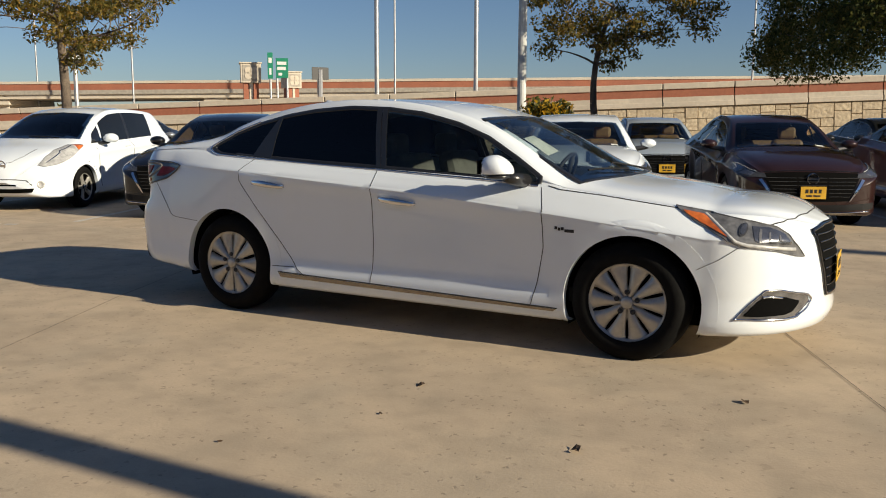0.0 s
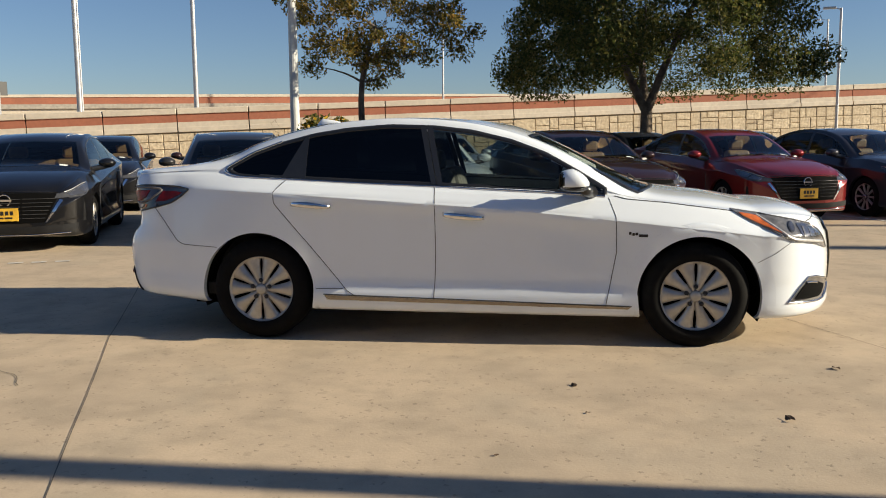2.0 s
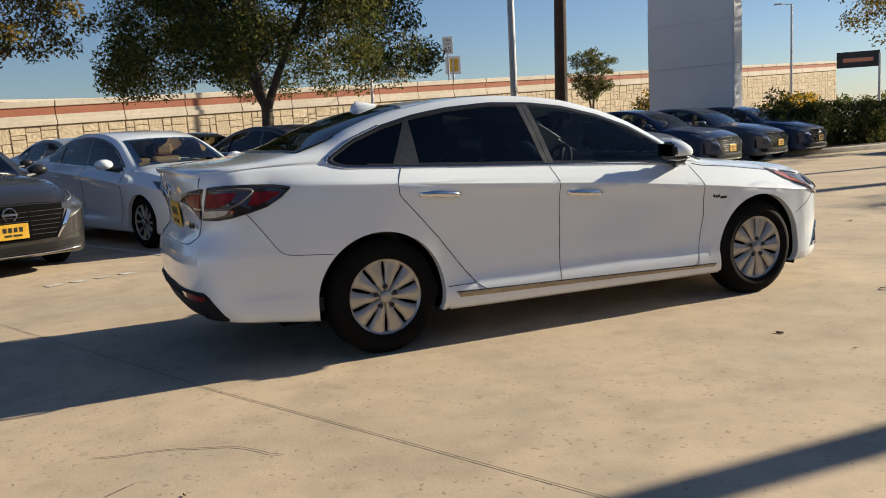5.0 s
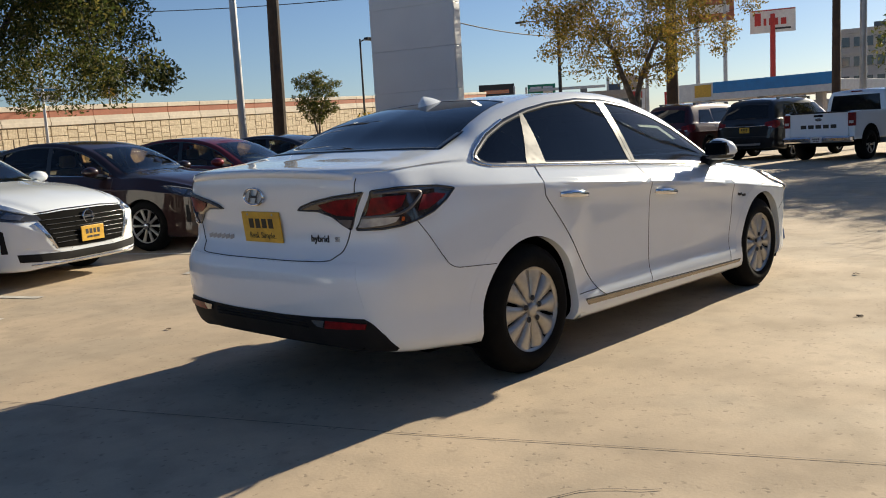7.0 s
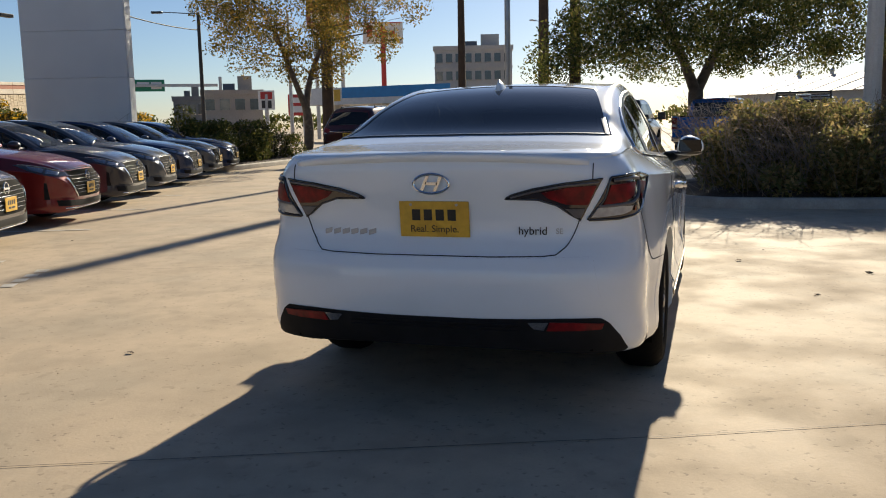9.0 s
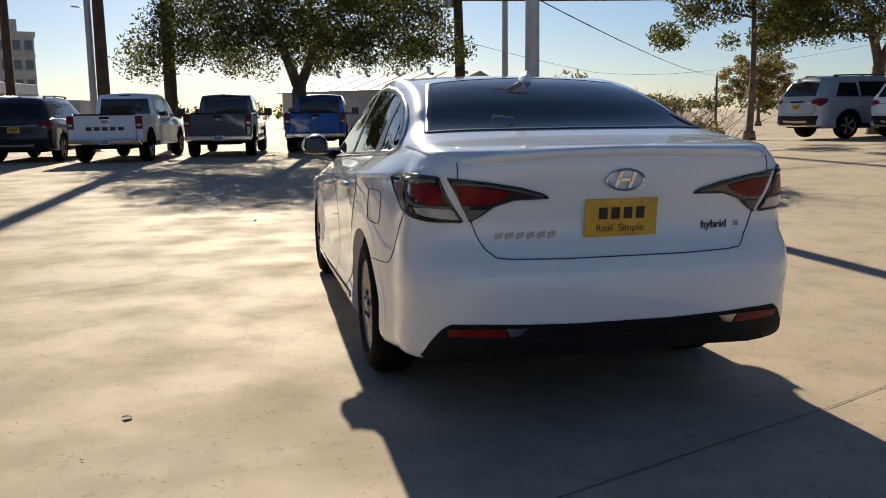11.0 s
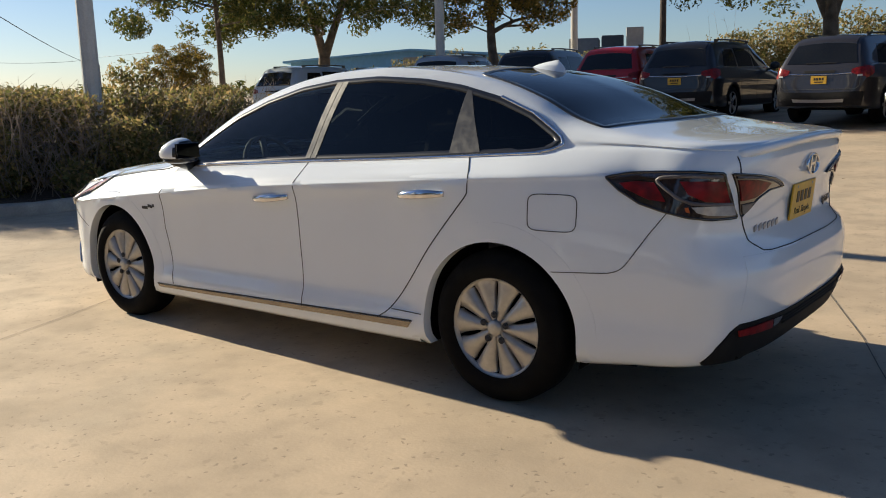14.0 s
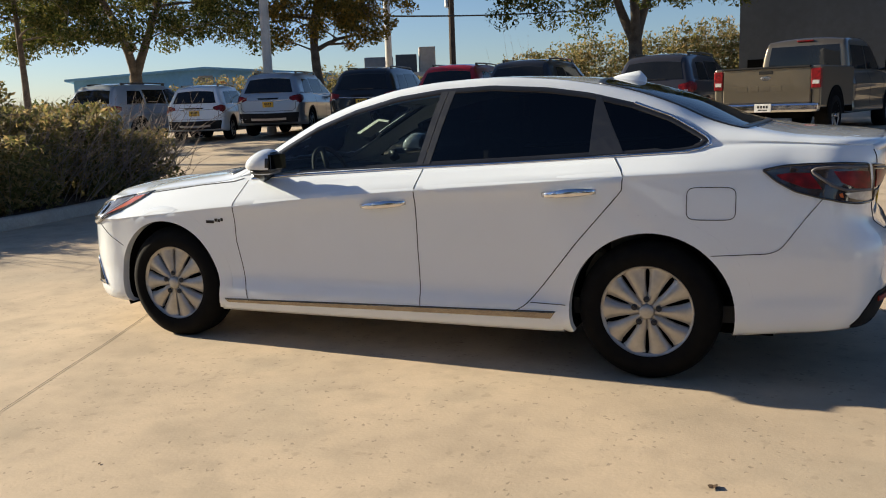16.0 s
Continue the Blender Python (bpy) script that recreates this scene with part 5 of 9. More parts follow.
    box(bm, -1.36, -1.16, -0.62, 0.62, 0.5, 1.08, 0.06)
    part("rear_bench", bm, M["seat_grey"], car)
    bm = bmesh.new()
    m = Matrix.Translation((0.56, 0.37, 0.92)) @ Matrix.Rotation(radians(-66), 4, "Y")
    rr = [[bm.verts.new(m @ Vector(((0.185 + 0.014 * math.cos(b)) * math.cos(t), (0.185 + 0.014 * math.cos(b)) * math.sin(t), 0.014 * math.sin(b)))) for b in np.linspace(0, 2 * math.pi, 8, endpoint=False)] for t in np.linspace(0, 2 * math.pi, 32, endpoint=False)]
    for k in range(32):
        for j in range(8):
            bm.faces.new((rr[k][j], rr[(k + 1) % 32][j], rr[(k + 1) % 32][(j + 1) % 8], rr[k][(j + 1) % 8]))
    for t in (0.0, 2.0, 4.2):
        rod(bm, m @ Vector((0, 0, -0.03)), m @ Vector((0.18 * math.cos(t), 0.18 * math.sin(t), 0)), 0.02, seg=6)
    part("steering_wheel", bm, M["seat_dark"], car, smooth=True)
    bm = box(bmesh.new(), 0.36, 0.39, -0.13, 0.13, 1.28, 1.34, 0.01)
    part("inner_mirror", bm, M["plastic"], car)
    sh.patch(line2("0.62,-0.50 0.80,-0.54"), line2("0.62,-0.34 0.80,-0.36"), M["paper"], car, "window_sticker", "z", 1, -0.006, 6, 5, 0.001, label="printed sheet inside the windscreen")
    # plain boxes in near black, painting in the shade beneath the car
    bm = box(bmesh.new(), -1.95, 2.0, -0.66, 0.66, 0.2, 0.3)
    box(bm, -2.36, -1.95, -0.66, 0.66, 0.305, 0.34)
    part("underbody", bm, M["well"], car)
    wm = wheel_meshes(0.334, 0.224, 0.215, 10, M["alloy"])
    for x, z in ((1.4025, 0.326), (-1.4025, 0.334)):
        for s in (1, -1):
            add_wheel(car, wm, x, s * 0.892, z)
    return car


hero()



# ---- parked cars ----
def scaled(T, sx=1.0, sy=1.0, sz=1.0, dx=0.0):
    ky = ("w", "wb", "wr")
    return {k: (lambda x, f=f, k=k: f((np.asarray(x) - dx) / sx) * (sy if k in ky else sz)) for k, f in T.items()}


SUV = {
    "zt": keys("-2.46:0.62 -2.44:0.75 -2.41:1.00 -2.37:1.13 -2.22:1.42 -2.06:1.64 -1.9:1.705 -1.5:1.745 -0.5:1.765 0.2:1.735 0.5:1.66 0.95:1.38 1.2:1.20 1.5:1.14 2.0:1.08 2.25:0.99 2.36:0.86 2.43:0.7 2.46:0.5"),
    "belt": keys("-2.46:0.55 -2.4:0.98 -2.32:1.10 -2:1.15 0:1.09 1.0:1.05 1.3:1.03 2:0.97 2.3:0.85 2.46:0.45"),
    "rail": keys("-2.46:0.58 -2.4:1.0 -2.34:1.16 -2.18:1.42 -2.0:1.60 -1.8:1.645 -1:1.685 0.1:1.655 0.5:1.53 0.95:1.27 1.2:1.11 1.5:1.07 2:1.01 2.3:0.88 2.46:0.47"),
    "wb": keys("-2.46:0.6 -2.38:0.80 -2.2:0.87 1:0.88 1.5:0.87 2:0.78 2.3:0.62 2.46:0.3"),
    "wr": keys("-2.46:0.55 -2.38:0.74 -2.2:0.69 -1.9:0.645 -1:0.64 0.2:0.64 0.6:0.67 1.0:0.76 1.2:0.79 2:0.70 2.3:0.55 2.46:0.25"),
    "w": keys("-2.46:0.62 -2.42:0.78 -2.34:0.89 -2.2:0.945 -2:0.965 0:0.965 1.5:0.965 2:0.92 2.25:0.83 2.4:0.62 2.46:0.4"),
    "zb": keys("-2.46:0.5 -2.4:0.36 -1.9:0.29 1.9:0.27 2.3:0.3 2.46:0.42"),
    "zc": keys("-2.46:0.52 -2.36:0.9 0:0.88 1.5:0.85 2.2:0.78 2.46:0.44"),
}
CAB = {
    "zt": keys("-0.80:1.1 -0.785:1.5 -0.74:1.82 -0.6:1.92 0.3:1.95 0.8:1.90 1.1:1.76 1.5:1.44 1.7:1.36 2.3:1.31 2.75:1.22 2.88:1.0 2.95:0.6"),
    "belt": keys("-0.80:1.05 -0.75:1.22 0.8:1.22 1.5:1.2 2.3:1.14 2.75:1.0 2.95:0.5"),
    "rail": keys("-0.80:1.08 -0.785:1.4 -0.74:1.74 -0.6:1.84 0.3:1.87 0.8:1.80 1.1:1.64 1.5:1.28 1.7:1.24 2.3:1.19 2.75:1.06 2.95:0.53"),
    "wb": keys("-0.80:0.86 -0.7:0.90 1.5:0.91 2.3:0.88 2.75:0.76 2.95:0.5"),
    "wr": keys("-0.80:0.76 -0.7:0.76 0.3:0.74 0.9:0.78 1.5:0.86 2.3:0.80 2.75:0.66 2.95:0.45"),
    "w": keys("-0.80:0.97 -0.7:0.99 1.5:1.0 2.3:0.99 2.7:0.95 2.88:0.8 2.95:0.66"),
    "zb": keys("-0.80:0.42 2.2:0.4 2.7:0.38 2.95:0.48"),
    "zc": keys("-0.80:0.98 1.5:0.98 2.5:0.92 2.95:0.49"),
}


def kit_sedan(T, L, label, group):
    """A compact saloon seen from its nose: winged grille, slim lamps, yellow plate."""
    x0, x1 = L
    car = empty("sedan", label, "car", None, group)
    sh = Shell(T, stations(x0, x1, 0.14, 0.06), per=3)
    k = x1 / 2.372
    zk = 0.99
    af, ar, r = 1.34, -1.34, 0.345
    c1 = arch_cut([af, ar], 0.32, r + 0.055)
    wi = inside([(0.98 * k, 0.60), (0.42 * k, 0.48), (0.42 * k, -0.48), (0.98 * k, -0.60), (1.08 * k, 0)])
    ri = inside([(-1.14 * k, 0.46), (-1.66 * k, 0.57), (-1.72 * k, 0), (-1.66 * k, -0.57), (-1.14 * k, -0.46)])
    si = inside(np.vstack([np.c_[WIN_LOW[:, 0] * k, WIN_LOW[:, 1] * zk + 0.025], np.c_[WIN_TOP[::-1, 0] * k, WIN_TOP[::-1, 1] * zk - 0.022]]))
    sh.mesh("body", PAINTS["black"], car, lambda mid: c1(mid) | ((wi(mid[:, :2]) | ri(mid[:, :2])) & (mid[:, 2] > 0.9)) | (si(mid[:, [0, 2]]) & (abs(mid[:, 1]) > 0.5)))
    for sy in (0.36, -0.36):
        bm = box(bmesh.new(), -0.30, -0.14, sy - 0.23, sy + 0.23, 0.45, 1.08, 0.06)
        box(bm, -0.2, 0.3, sy - 0.23, sy + 0.23, 0.42, 0.58, 0.06)
        part("front_seat", bm, M["seat_tan"], car, "tan leather front seat")
        part("headrest", box(bmesh.new(), -0.31, -0.22, sy - 0.13, sy + 0.13, 1.09, 1.26, 0.04), M["seat_tan"], car)
    part("dashboard", box(bmesh.new(), 0.55, 1.08, -0.62, 0.62, 0.6, 0.91, 0.06), M["seat_dark"], car)
    part("cabin_floor", box(bmesh.new(), -1.2, 1.0, -0.66, 0.66, 0.3, 0.42), M["seat_dark"], car)
    part("rear_bench", box(bmesh.new(), -1.25, -1.05, -0.6, 0.6, 0.45, 1.05, 0.05), M["seat_tan"], car)
    ax = np.linspace(-1, 1, 20)
    sh.patch(np.c_[0.34 * k + 0.05 * (1 - ax**2), 0.52 * ax], np.c_[1.03 * k + 0.12 * (1 - ax**2), 0.66 * ax], M["screen"], car, "windscreen", "z", 1, 0.004, 20, 8)
    sh.patch(np.c_[-1.08 * k + 0.05 * (1 - ax**2), 0.50 * ax], np.c_[-1.74 * k - 0.05 * (1 - ax**2), 0.62 * ax], M["glass"], car, "rear_window", "z", 1, 0.004, 16, 6)
    for s in (1, -1):
        def pl(a, b, sa, sb):
            u, v = np.linspace(a, b, 14), np.linspace(a + sa, b + sb, 14)
            return np.c_[u * k, lower(u) * zk], np.c_[v * k, upper(v) * zk]
        sh.patch(*pl(0.80, -0.20, -0.02, -0.05), M["glass"], car, "front_door_window", "y", s, 0.003, 14, 5)
        sh.patch(*pl(-0.27, -1.10, -0.05, 0.02), M["glass"], car, "rear_door_window", "y", s, 0.003, 14, 5)
        sh.patch(*pl(-1.15, -1.55, 0.03, -0.03), M["dark_glass2"], car, "quarter_window", "y", s, 0.003, 10, 4)
        sh.patch(*pl(-0.20, -0.27, -0.05, -0.05), M["trim"], car, "pillar_trim", "y", s, 0.004, 5, 5)
        sh.ribbon(np.c_[WIN_LOW[:, 0] * k, WIN_LOW[:, 1] * zk], 0.018, M["chrome"], car, "belt_strip", "y", s, 0.003, 30)
        sh.ribbon(np.c_[WIN_TOP[:, 0] * k, WIN_TOP[:, 1] * zk], 0.02, M["trim"], car, "window_frame", "y", s, 0.003, 40)
        sh.ribbon(line2("0.84,0.93 0.88,0.8 0.85,0.42 0.82,0.27"), 0.007, M["seam"], car, "panel_gap", "y", s, 0.003, 16)
        sh.ribbon(line2("-0.23,0.99 -0.22,0.58 -0.23,0.27"), 0.007, M["seam"], car, "panel_gap", "y", s, 0.003, 16)
        sh.ribbon(line2("0.05,0.81 -0.14,0.83"), 0.02, PAINTS["black"], car, "handle", "y", s, 0.012, 8, high=0.01)
        sh.ribbon(line2("-0.88,0.87 -1.07,0.885"), 0.02, PAINTS["black"], car, "handle", "y", s, 0.012, 8, high=0.01)
        for xx in (af, ar):
            arch(sh, car, xx, 0.32, r, s, PAINTS["black"], 0.105, 0.19)
        hl = empty("headlight", "", "", None)
        hl.parent = car
        sh.patch(line2("1.58,0.815 1.75,0.805 1.92,0.775 2.06,0.735 2.13,0.70"), line2("1.62,0.80 1.78,0.735 1.92,0.69 2.05,0.66 2.13,0.645"), M["lamp_dark"], hl, "lamp_housing", "y", s, 0.005, 14, 5)
        sh.patch(line2("1.74,0.79 1.86,0.77 1.95,0.75"), line2("1.80,0.745 1.88,0.72 1.95,0.70"), M["lamp_chrome"], hl, "reflector_bowl", "y", s, 0.009, 8, 4)
        sh.patch(line2("1.98,0.74 2.10,0.70"), line2("1.98,0.695 2.10,0.665"), M["lamp_chrome"], hl, "reflector_bowl", "y", s, 0.009, 6, 4)
        sh.ribbon(line2("1.64,0.812 1.78,0.80 1.94,0.768 2.10,0.715"), 0.006, M["white_lens"], hl, "lamp_strip", "y", s, 0.010, 14, high=0.004)
        y = lambda t: np.c_[line2(t)[:, 0] * s, line2(t)[:, 1]]  # noqa: E731
        sh.patch(y("0.745,0.715 0.56,0.70"), y("0.735,0.655 0.54,0.645"), M["lamp_dark"], hl, "lamp_housing", "x", 1, 0.007, 8, 4)
        sh.patch(y("0.635,0.62 0.55,0.50 0.455,0.37"), y("0.595,0.632 0.515,0.50 0.435,0.365"), M["chrome"], car, "grille_wing", "x", 1, 0.014, 12, 4, label="bright chrome wing beside the grille")
        sh.patch(line2("1.965,0.58 2.0,0.57"), line2("1.955,0.36 2.02,0.36"), M["plastic"], car, "corner_intake", "y", s, 0.004, 5, 6)
        sh.patch(y("0.78,0.345 0.62,0.335"), y("0.77,0.27 0.60,0.255"), M["plastic"], car, "corner_intake", "x", 1, 0.006, 6, 5)
        mi = empty("door_mirror", "", "", None)
        mi.parent = car
        bm = bmesh.new()
        bmesh.ops.create_uvsphere(bm, u_segments=16, v_segments=10, radius=1.0)
        for v in bm.verts:
            v.co = (0.64 + 0.10 * max(v.co.x, -0.7), s * (0.955 + 0.115 * v.co.y), 1.03 + 0.068 * v.co.z)
        part("mirror_cap", bm, PAINTS["black"], mi, smooth=True)
        bm = rod(bmesh.new(), (0.66, s * 0.95, 0.985), (0.72, s * 0.76, 0.95), 0.03, 0.04, 8)
        part("mirror_foot", bm, M["trim"], mi)
    sh.patch(line2("0.60,0.70 0.25,0.715 -0.25,0.715 -0.60,0.70"), line2("0.43,0.37 0.15,0.36 -0.15,0.36 -0.43,0.37"), M["well"], car, "grille", "x", 1, 0.006, 24, 8)
    for zz in (0.42, 0.465, 0.51, 0.555, 0.60, 0.645):
        hw = 0.43 + (zz - 0.40) * 0.45
        for y0, y1 in ((hw, 0.19), (0.17, -0.17), (-0.19, -hw)):
            sh.ribbon(np.array([(y0, zz), (y1, zz)]), 0.009, M["grille_bar"], car, "grille_bar", "x", 1, 0.010, 8, high=0.005)
    sh.ribbon(line2("0.57,0.715 0.25,0.733 -0.25,0.733 -0.57,0.715"), 0.012, M["gloss"], car, "bonnet_lip", "x", 1, 0.006, 24, high=0.004)
    sh.patch(line2("0.62,0.335 0.3,0.32 -0.3,0.32 -0.62,0.335"), line2("0.60,0.26 0.3,0.245 -0.3,0.245 -0.60,0.26"), M["plastic"], car, "lower_intake", "x", 1, 0.006, 16, 4)
    ex = sh.drop((0, 0.64), "x", 1, 0.016)[0].x
    bm = bmesh.new()
    turned(bm, [(0.058, -0.004), (0.062, 0.006), (0.070, 0.006), (0.074, -0.004)], 24, m=Matrix.Translation((ex, 0, 0.635)) @ Matrix.Rotation(radians(-90), 4, "Z"))
    box(bm, ex - 0.002, ex + 0.008, -0.075, 0.075, 0.625, 0.645)
    part("round_emblem", bm, M["chrome"], car, "round chrome emblem")
    px = sh.drop((0, 0.47), "x", 1, 0.022)[0].x
    plate(car, px, 0.47, 1)
    sh.ribbon(line2("0.70,0.235 0.3,0.222 -0.3,0.222 -0.70,0.235"), 0.014, M["chrome"], car, "lip_strip", "x", 1, 0.008, 20, high=0.004)
    sh.patch(line2("0.94,0.50 1.02,0.51"), line2("0.95,0.40 1.03,0.41"), M["paper"], car, "window_sticker", "z", 1, 0.006, 4, 3, 0.001)
    bm = box(bmesh.new(), x0 + 0.3, x1 - 0.3, -0.66, 0.66, 0.2, 0.3)
    part("underbody", bm, M["well"], car)
    wm = wheel_meshes(0.325, 0.222, 0.205, 10, M["alloy"], "star")
    for x in (af, ar):
        for s in (1, -1):
            add_wheel(car, wm, x, s * 0.865, 0.322)
    return car


def kit_suv(T, L, label, category="car", name="suv", sy=1.0, sz=1.0, sx=1.0):
    """A tall two-box car seen from its tail."""
    x0, x1 = L
    car = empty(name, label, category, None)
    sh = Shell(T, stations(x0, x1, 0.2, 0.07), per=3)
    af, ar, r = 1.45 * sx, -1.42 * sx, 0.40 * sz
    hz = 0.37 * sz
    sh.mesh("body", PAINTS["black"], car, arch_cut([af, ar], hz, r + 0.03))
    ax = np.linspace(-1, 1, 16)
    z_ = lambda a: np.c_[a[:, 0] * sy, a[:, 1] * sz]  # noqa: E731
    x_ = lambda a: np.c_[a[:, 0] * sx, a[:, 1] * sz]  # noqa: E731
    sh.patch(np.c_[(0.50 + 0.04 * (1 - ax**2)) * sx, 0.62 * ax * sy], np.c_[(1.18 + 0.1 * (1 - ax**2)) * sx, 0.76 * ax * sy], M["dark_glass2"], car, "windscreen", "z", 1, 0.005, 16, 6)
    sh.patch(z_(np.c_[0.68 * ax, 1.17 + 0 * ax]), z_(np.c_[0.56 * ax, 1.55 + 0.03 * (1 - ax**2)]), M["dark_glass2"], car, "rear_window", "x", -1, 0.006, 16, 6)
    sh.ribbon(z_(line2("0.80,0.99 0.3,0.965 -0.3,0.965 -0.80,0.99")), 0.02, M["chrome"], car, "tailgate_trim", "x", -1, 0.006, 20, high=0.004)
    sh.ribbon(z_(line2("0.78,1.10 0.76,0.75 0.70,0.68 -0.70,0.68 -0.76,0.75 -0.78,1.10")), 0.012, M["seam"], car, "tailgate_gap", "x", -1, 0.004, 40)
    sh.patch(z_(line2("0.50,0.50 0,0.49 -0.50,0.50")), z_(line2("0.48,0.44 0,0.43 -0.48,0.44")), M["galv"], car, "skid_plate", "x", -1, 0.014, 10, 3, 0.02)
    sh.patch(z_(line2("0.30,1.035 0,1.03 -0.30,1.035")), z_(line2("0.28,0.995 0,0.99 -0.28,0.995")), M["plastic"], car, "handle_recess", "x", -1, 0.009, 8, 3)
    bm = box(bmesh.new(), -2.37 * sx, -2.345 * sx, -0.3 * sy, 0.3 * sy, 1.17 * sz, 1.19 * sz, 0.004)
    part("rear_wiper", bm, M["trim"], car)
    sh.patch(z_(line2("0.84,0.64 0,0.62 -0.84,0.64")), z_(line2("0.80,0.38 0,0.36 -0.80,0.38")), M["plastic"], car, "lower_bumper", "x", -1, 0.008, 16, 5, 0.03)
    sh.patch(np.c_[-2.12 * sx + 0 * ax, 0.56 * ax * sy], np.c_[-1.96 * sx + 0 * ax, 0.57 * ax * sy], PAINTS["black"], car, "roof_spoiler", "z", 1, 0.02, 14, 4, 0.03)
    for s in (1, -1):
        y = lambda t: np.c_[line2(t)[:, 0] * s * sy, line2(t)[:, 1] * sz]  # noqa: E731
        tl = empty("tail_light", "red tail light", "", None)
        tl.parent = car
        sh.patch(y("0.84,1.10 0.74,1.09 0.60,1.05"), y("0.87,0.90 0.76,0.92 0.60,0.98"), M["red_lens"], tl, "lens", "x", -1, 0.010, 8, 5)
        sh.patch(x_(line2("-2.34,1.12 -2.10,1.08")), x_(line2("-2.37,0.88 -2.16,0.98")), M["red_lens"], tl, "lens", "y", s, 0.006, 6, 4)
        sh.patch(y("0.80,0.95 0.72,0.95"), y("0.80,0.92 0.72,0.92"), M["white_lens"], tl, "reversing_segment", "x", -1, 0.014, 4, 3)
        for a, b, c, d in ((0.90, 0.02, 0.52, 0.0), (-0.05, -0.98, -0.02, -0.98), (-1.05, -1.82, -1.08, -1.62)):
            lo = np.c_[np.linspace(a, b, 10), np.full(10, 1.16)]
            hi = np.c_[np.linspace(c, d, 10), [1.53 + 0.06 * math.sin(3 * (i / 9)) if a > 0.5 else 1.56 - 0.03 * (a < -1) for i in range(10)]]
            sh.patch(x_(lo), x_(hi), M["dark_glass2"], car, "side_window", "y", s, 0.004, 10, 5)
        sh.ribbon(x_(line2("-0.02,1.08 0.0,0.42")), 0.008, M["seam"], car, "panel_gap", "y", s, 0.003, 12)
        sh.ribbon(x_(line2("-1.02,1.08 -0.98,0.7 -0.86,0.42")), 0.008, M["seam"], car, "panel_gap", "y", s, 0.003, 12)
        sh.patch(x_(line2("-0.98,0.42 0.98,0.42")), x_(line2("-0.98,0.31 0.98,0.31")), M["plastic"], car, "sill_cladding", "y", s, 0.008, 16, 4)
        sh.ribbon(x_(np.c_[np.linspace(0.98, -1.86, 30), np.full(30, 1.145)]), 0.016, M["chrome"], car, "belt_strip", "y", s, 0.004, 30)
        for xx in (af, ar):
            arch(sh, car, xx, hz, r, s, M["plastic"], 0.05, 0.3 * sz)
        P = [Vector((xx * sx, s * 0.58 * sy, (1.735 + 0.02 * math.sin((xx + 1.7) * 1.5)) * sz)) for xx in np.linspace(-1.7, 0.25, 10)]
        part("roof_rail", tube(bmesh.new(), P, 0.018), M["trim"], car)
        for xx in (-1.62, -0.75, 0.18):
            part("rail_foot", box(bmesh.new(), (xx - 0.06) * sx, (xx + 0.06) * sx, s * 0.58 * sy - 0.02, s * 0.58 * sy + 0.02, 1.66 * sz, 1.735 * sz, 0.008), M["trim"], car)
        bm = bmesh.new()
        bmesh.ops.create_uvsphere(bm, u_segments=14, v_segments=8, radius=1.0)
        for v in bm.verts:
            v.co = ((0.88 + 0.09 * max(v.co.x, -0.7)) * sx, s * (1.04 * sy + 0.12 * v.co.y), (1.18 + 0.09 * v.co.z) * sz)
        rod(bm, (0.9 * sx, s * 0.98 * sy, 1.13 * sz), (0.95 * sx, s * 0.84 * sy, 1.09 * sz), 0.03, seg=6)
        part("door_mirror", bm, M["trim"], car, smooth=True)
    px = sh.drop((0, 0.86 * sz), "x", -1, 0.012)[0].x
    plate(car, px, 0.86 * sz, -1)
    bm = box(bmesh.new(), x0 + 0.3, x1 - 0.3, -0.7 * sy, 0.7 * sy, 0.28 * sz, 0.4 * sz)
    part("underbody", bm, M["well"], car)
    wm = wheel_meshes(0.365 * sz, 0.25 * sz, 0.235, 5, M["alloy"], "star")
    for x in (af, ar):
        for s in (1, -1):
            add_wheel(car, wm, x, s * 0.925 * sy, 0.362 * sz)
    return car


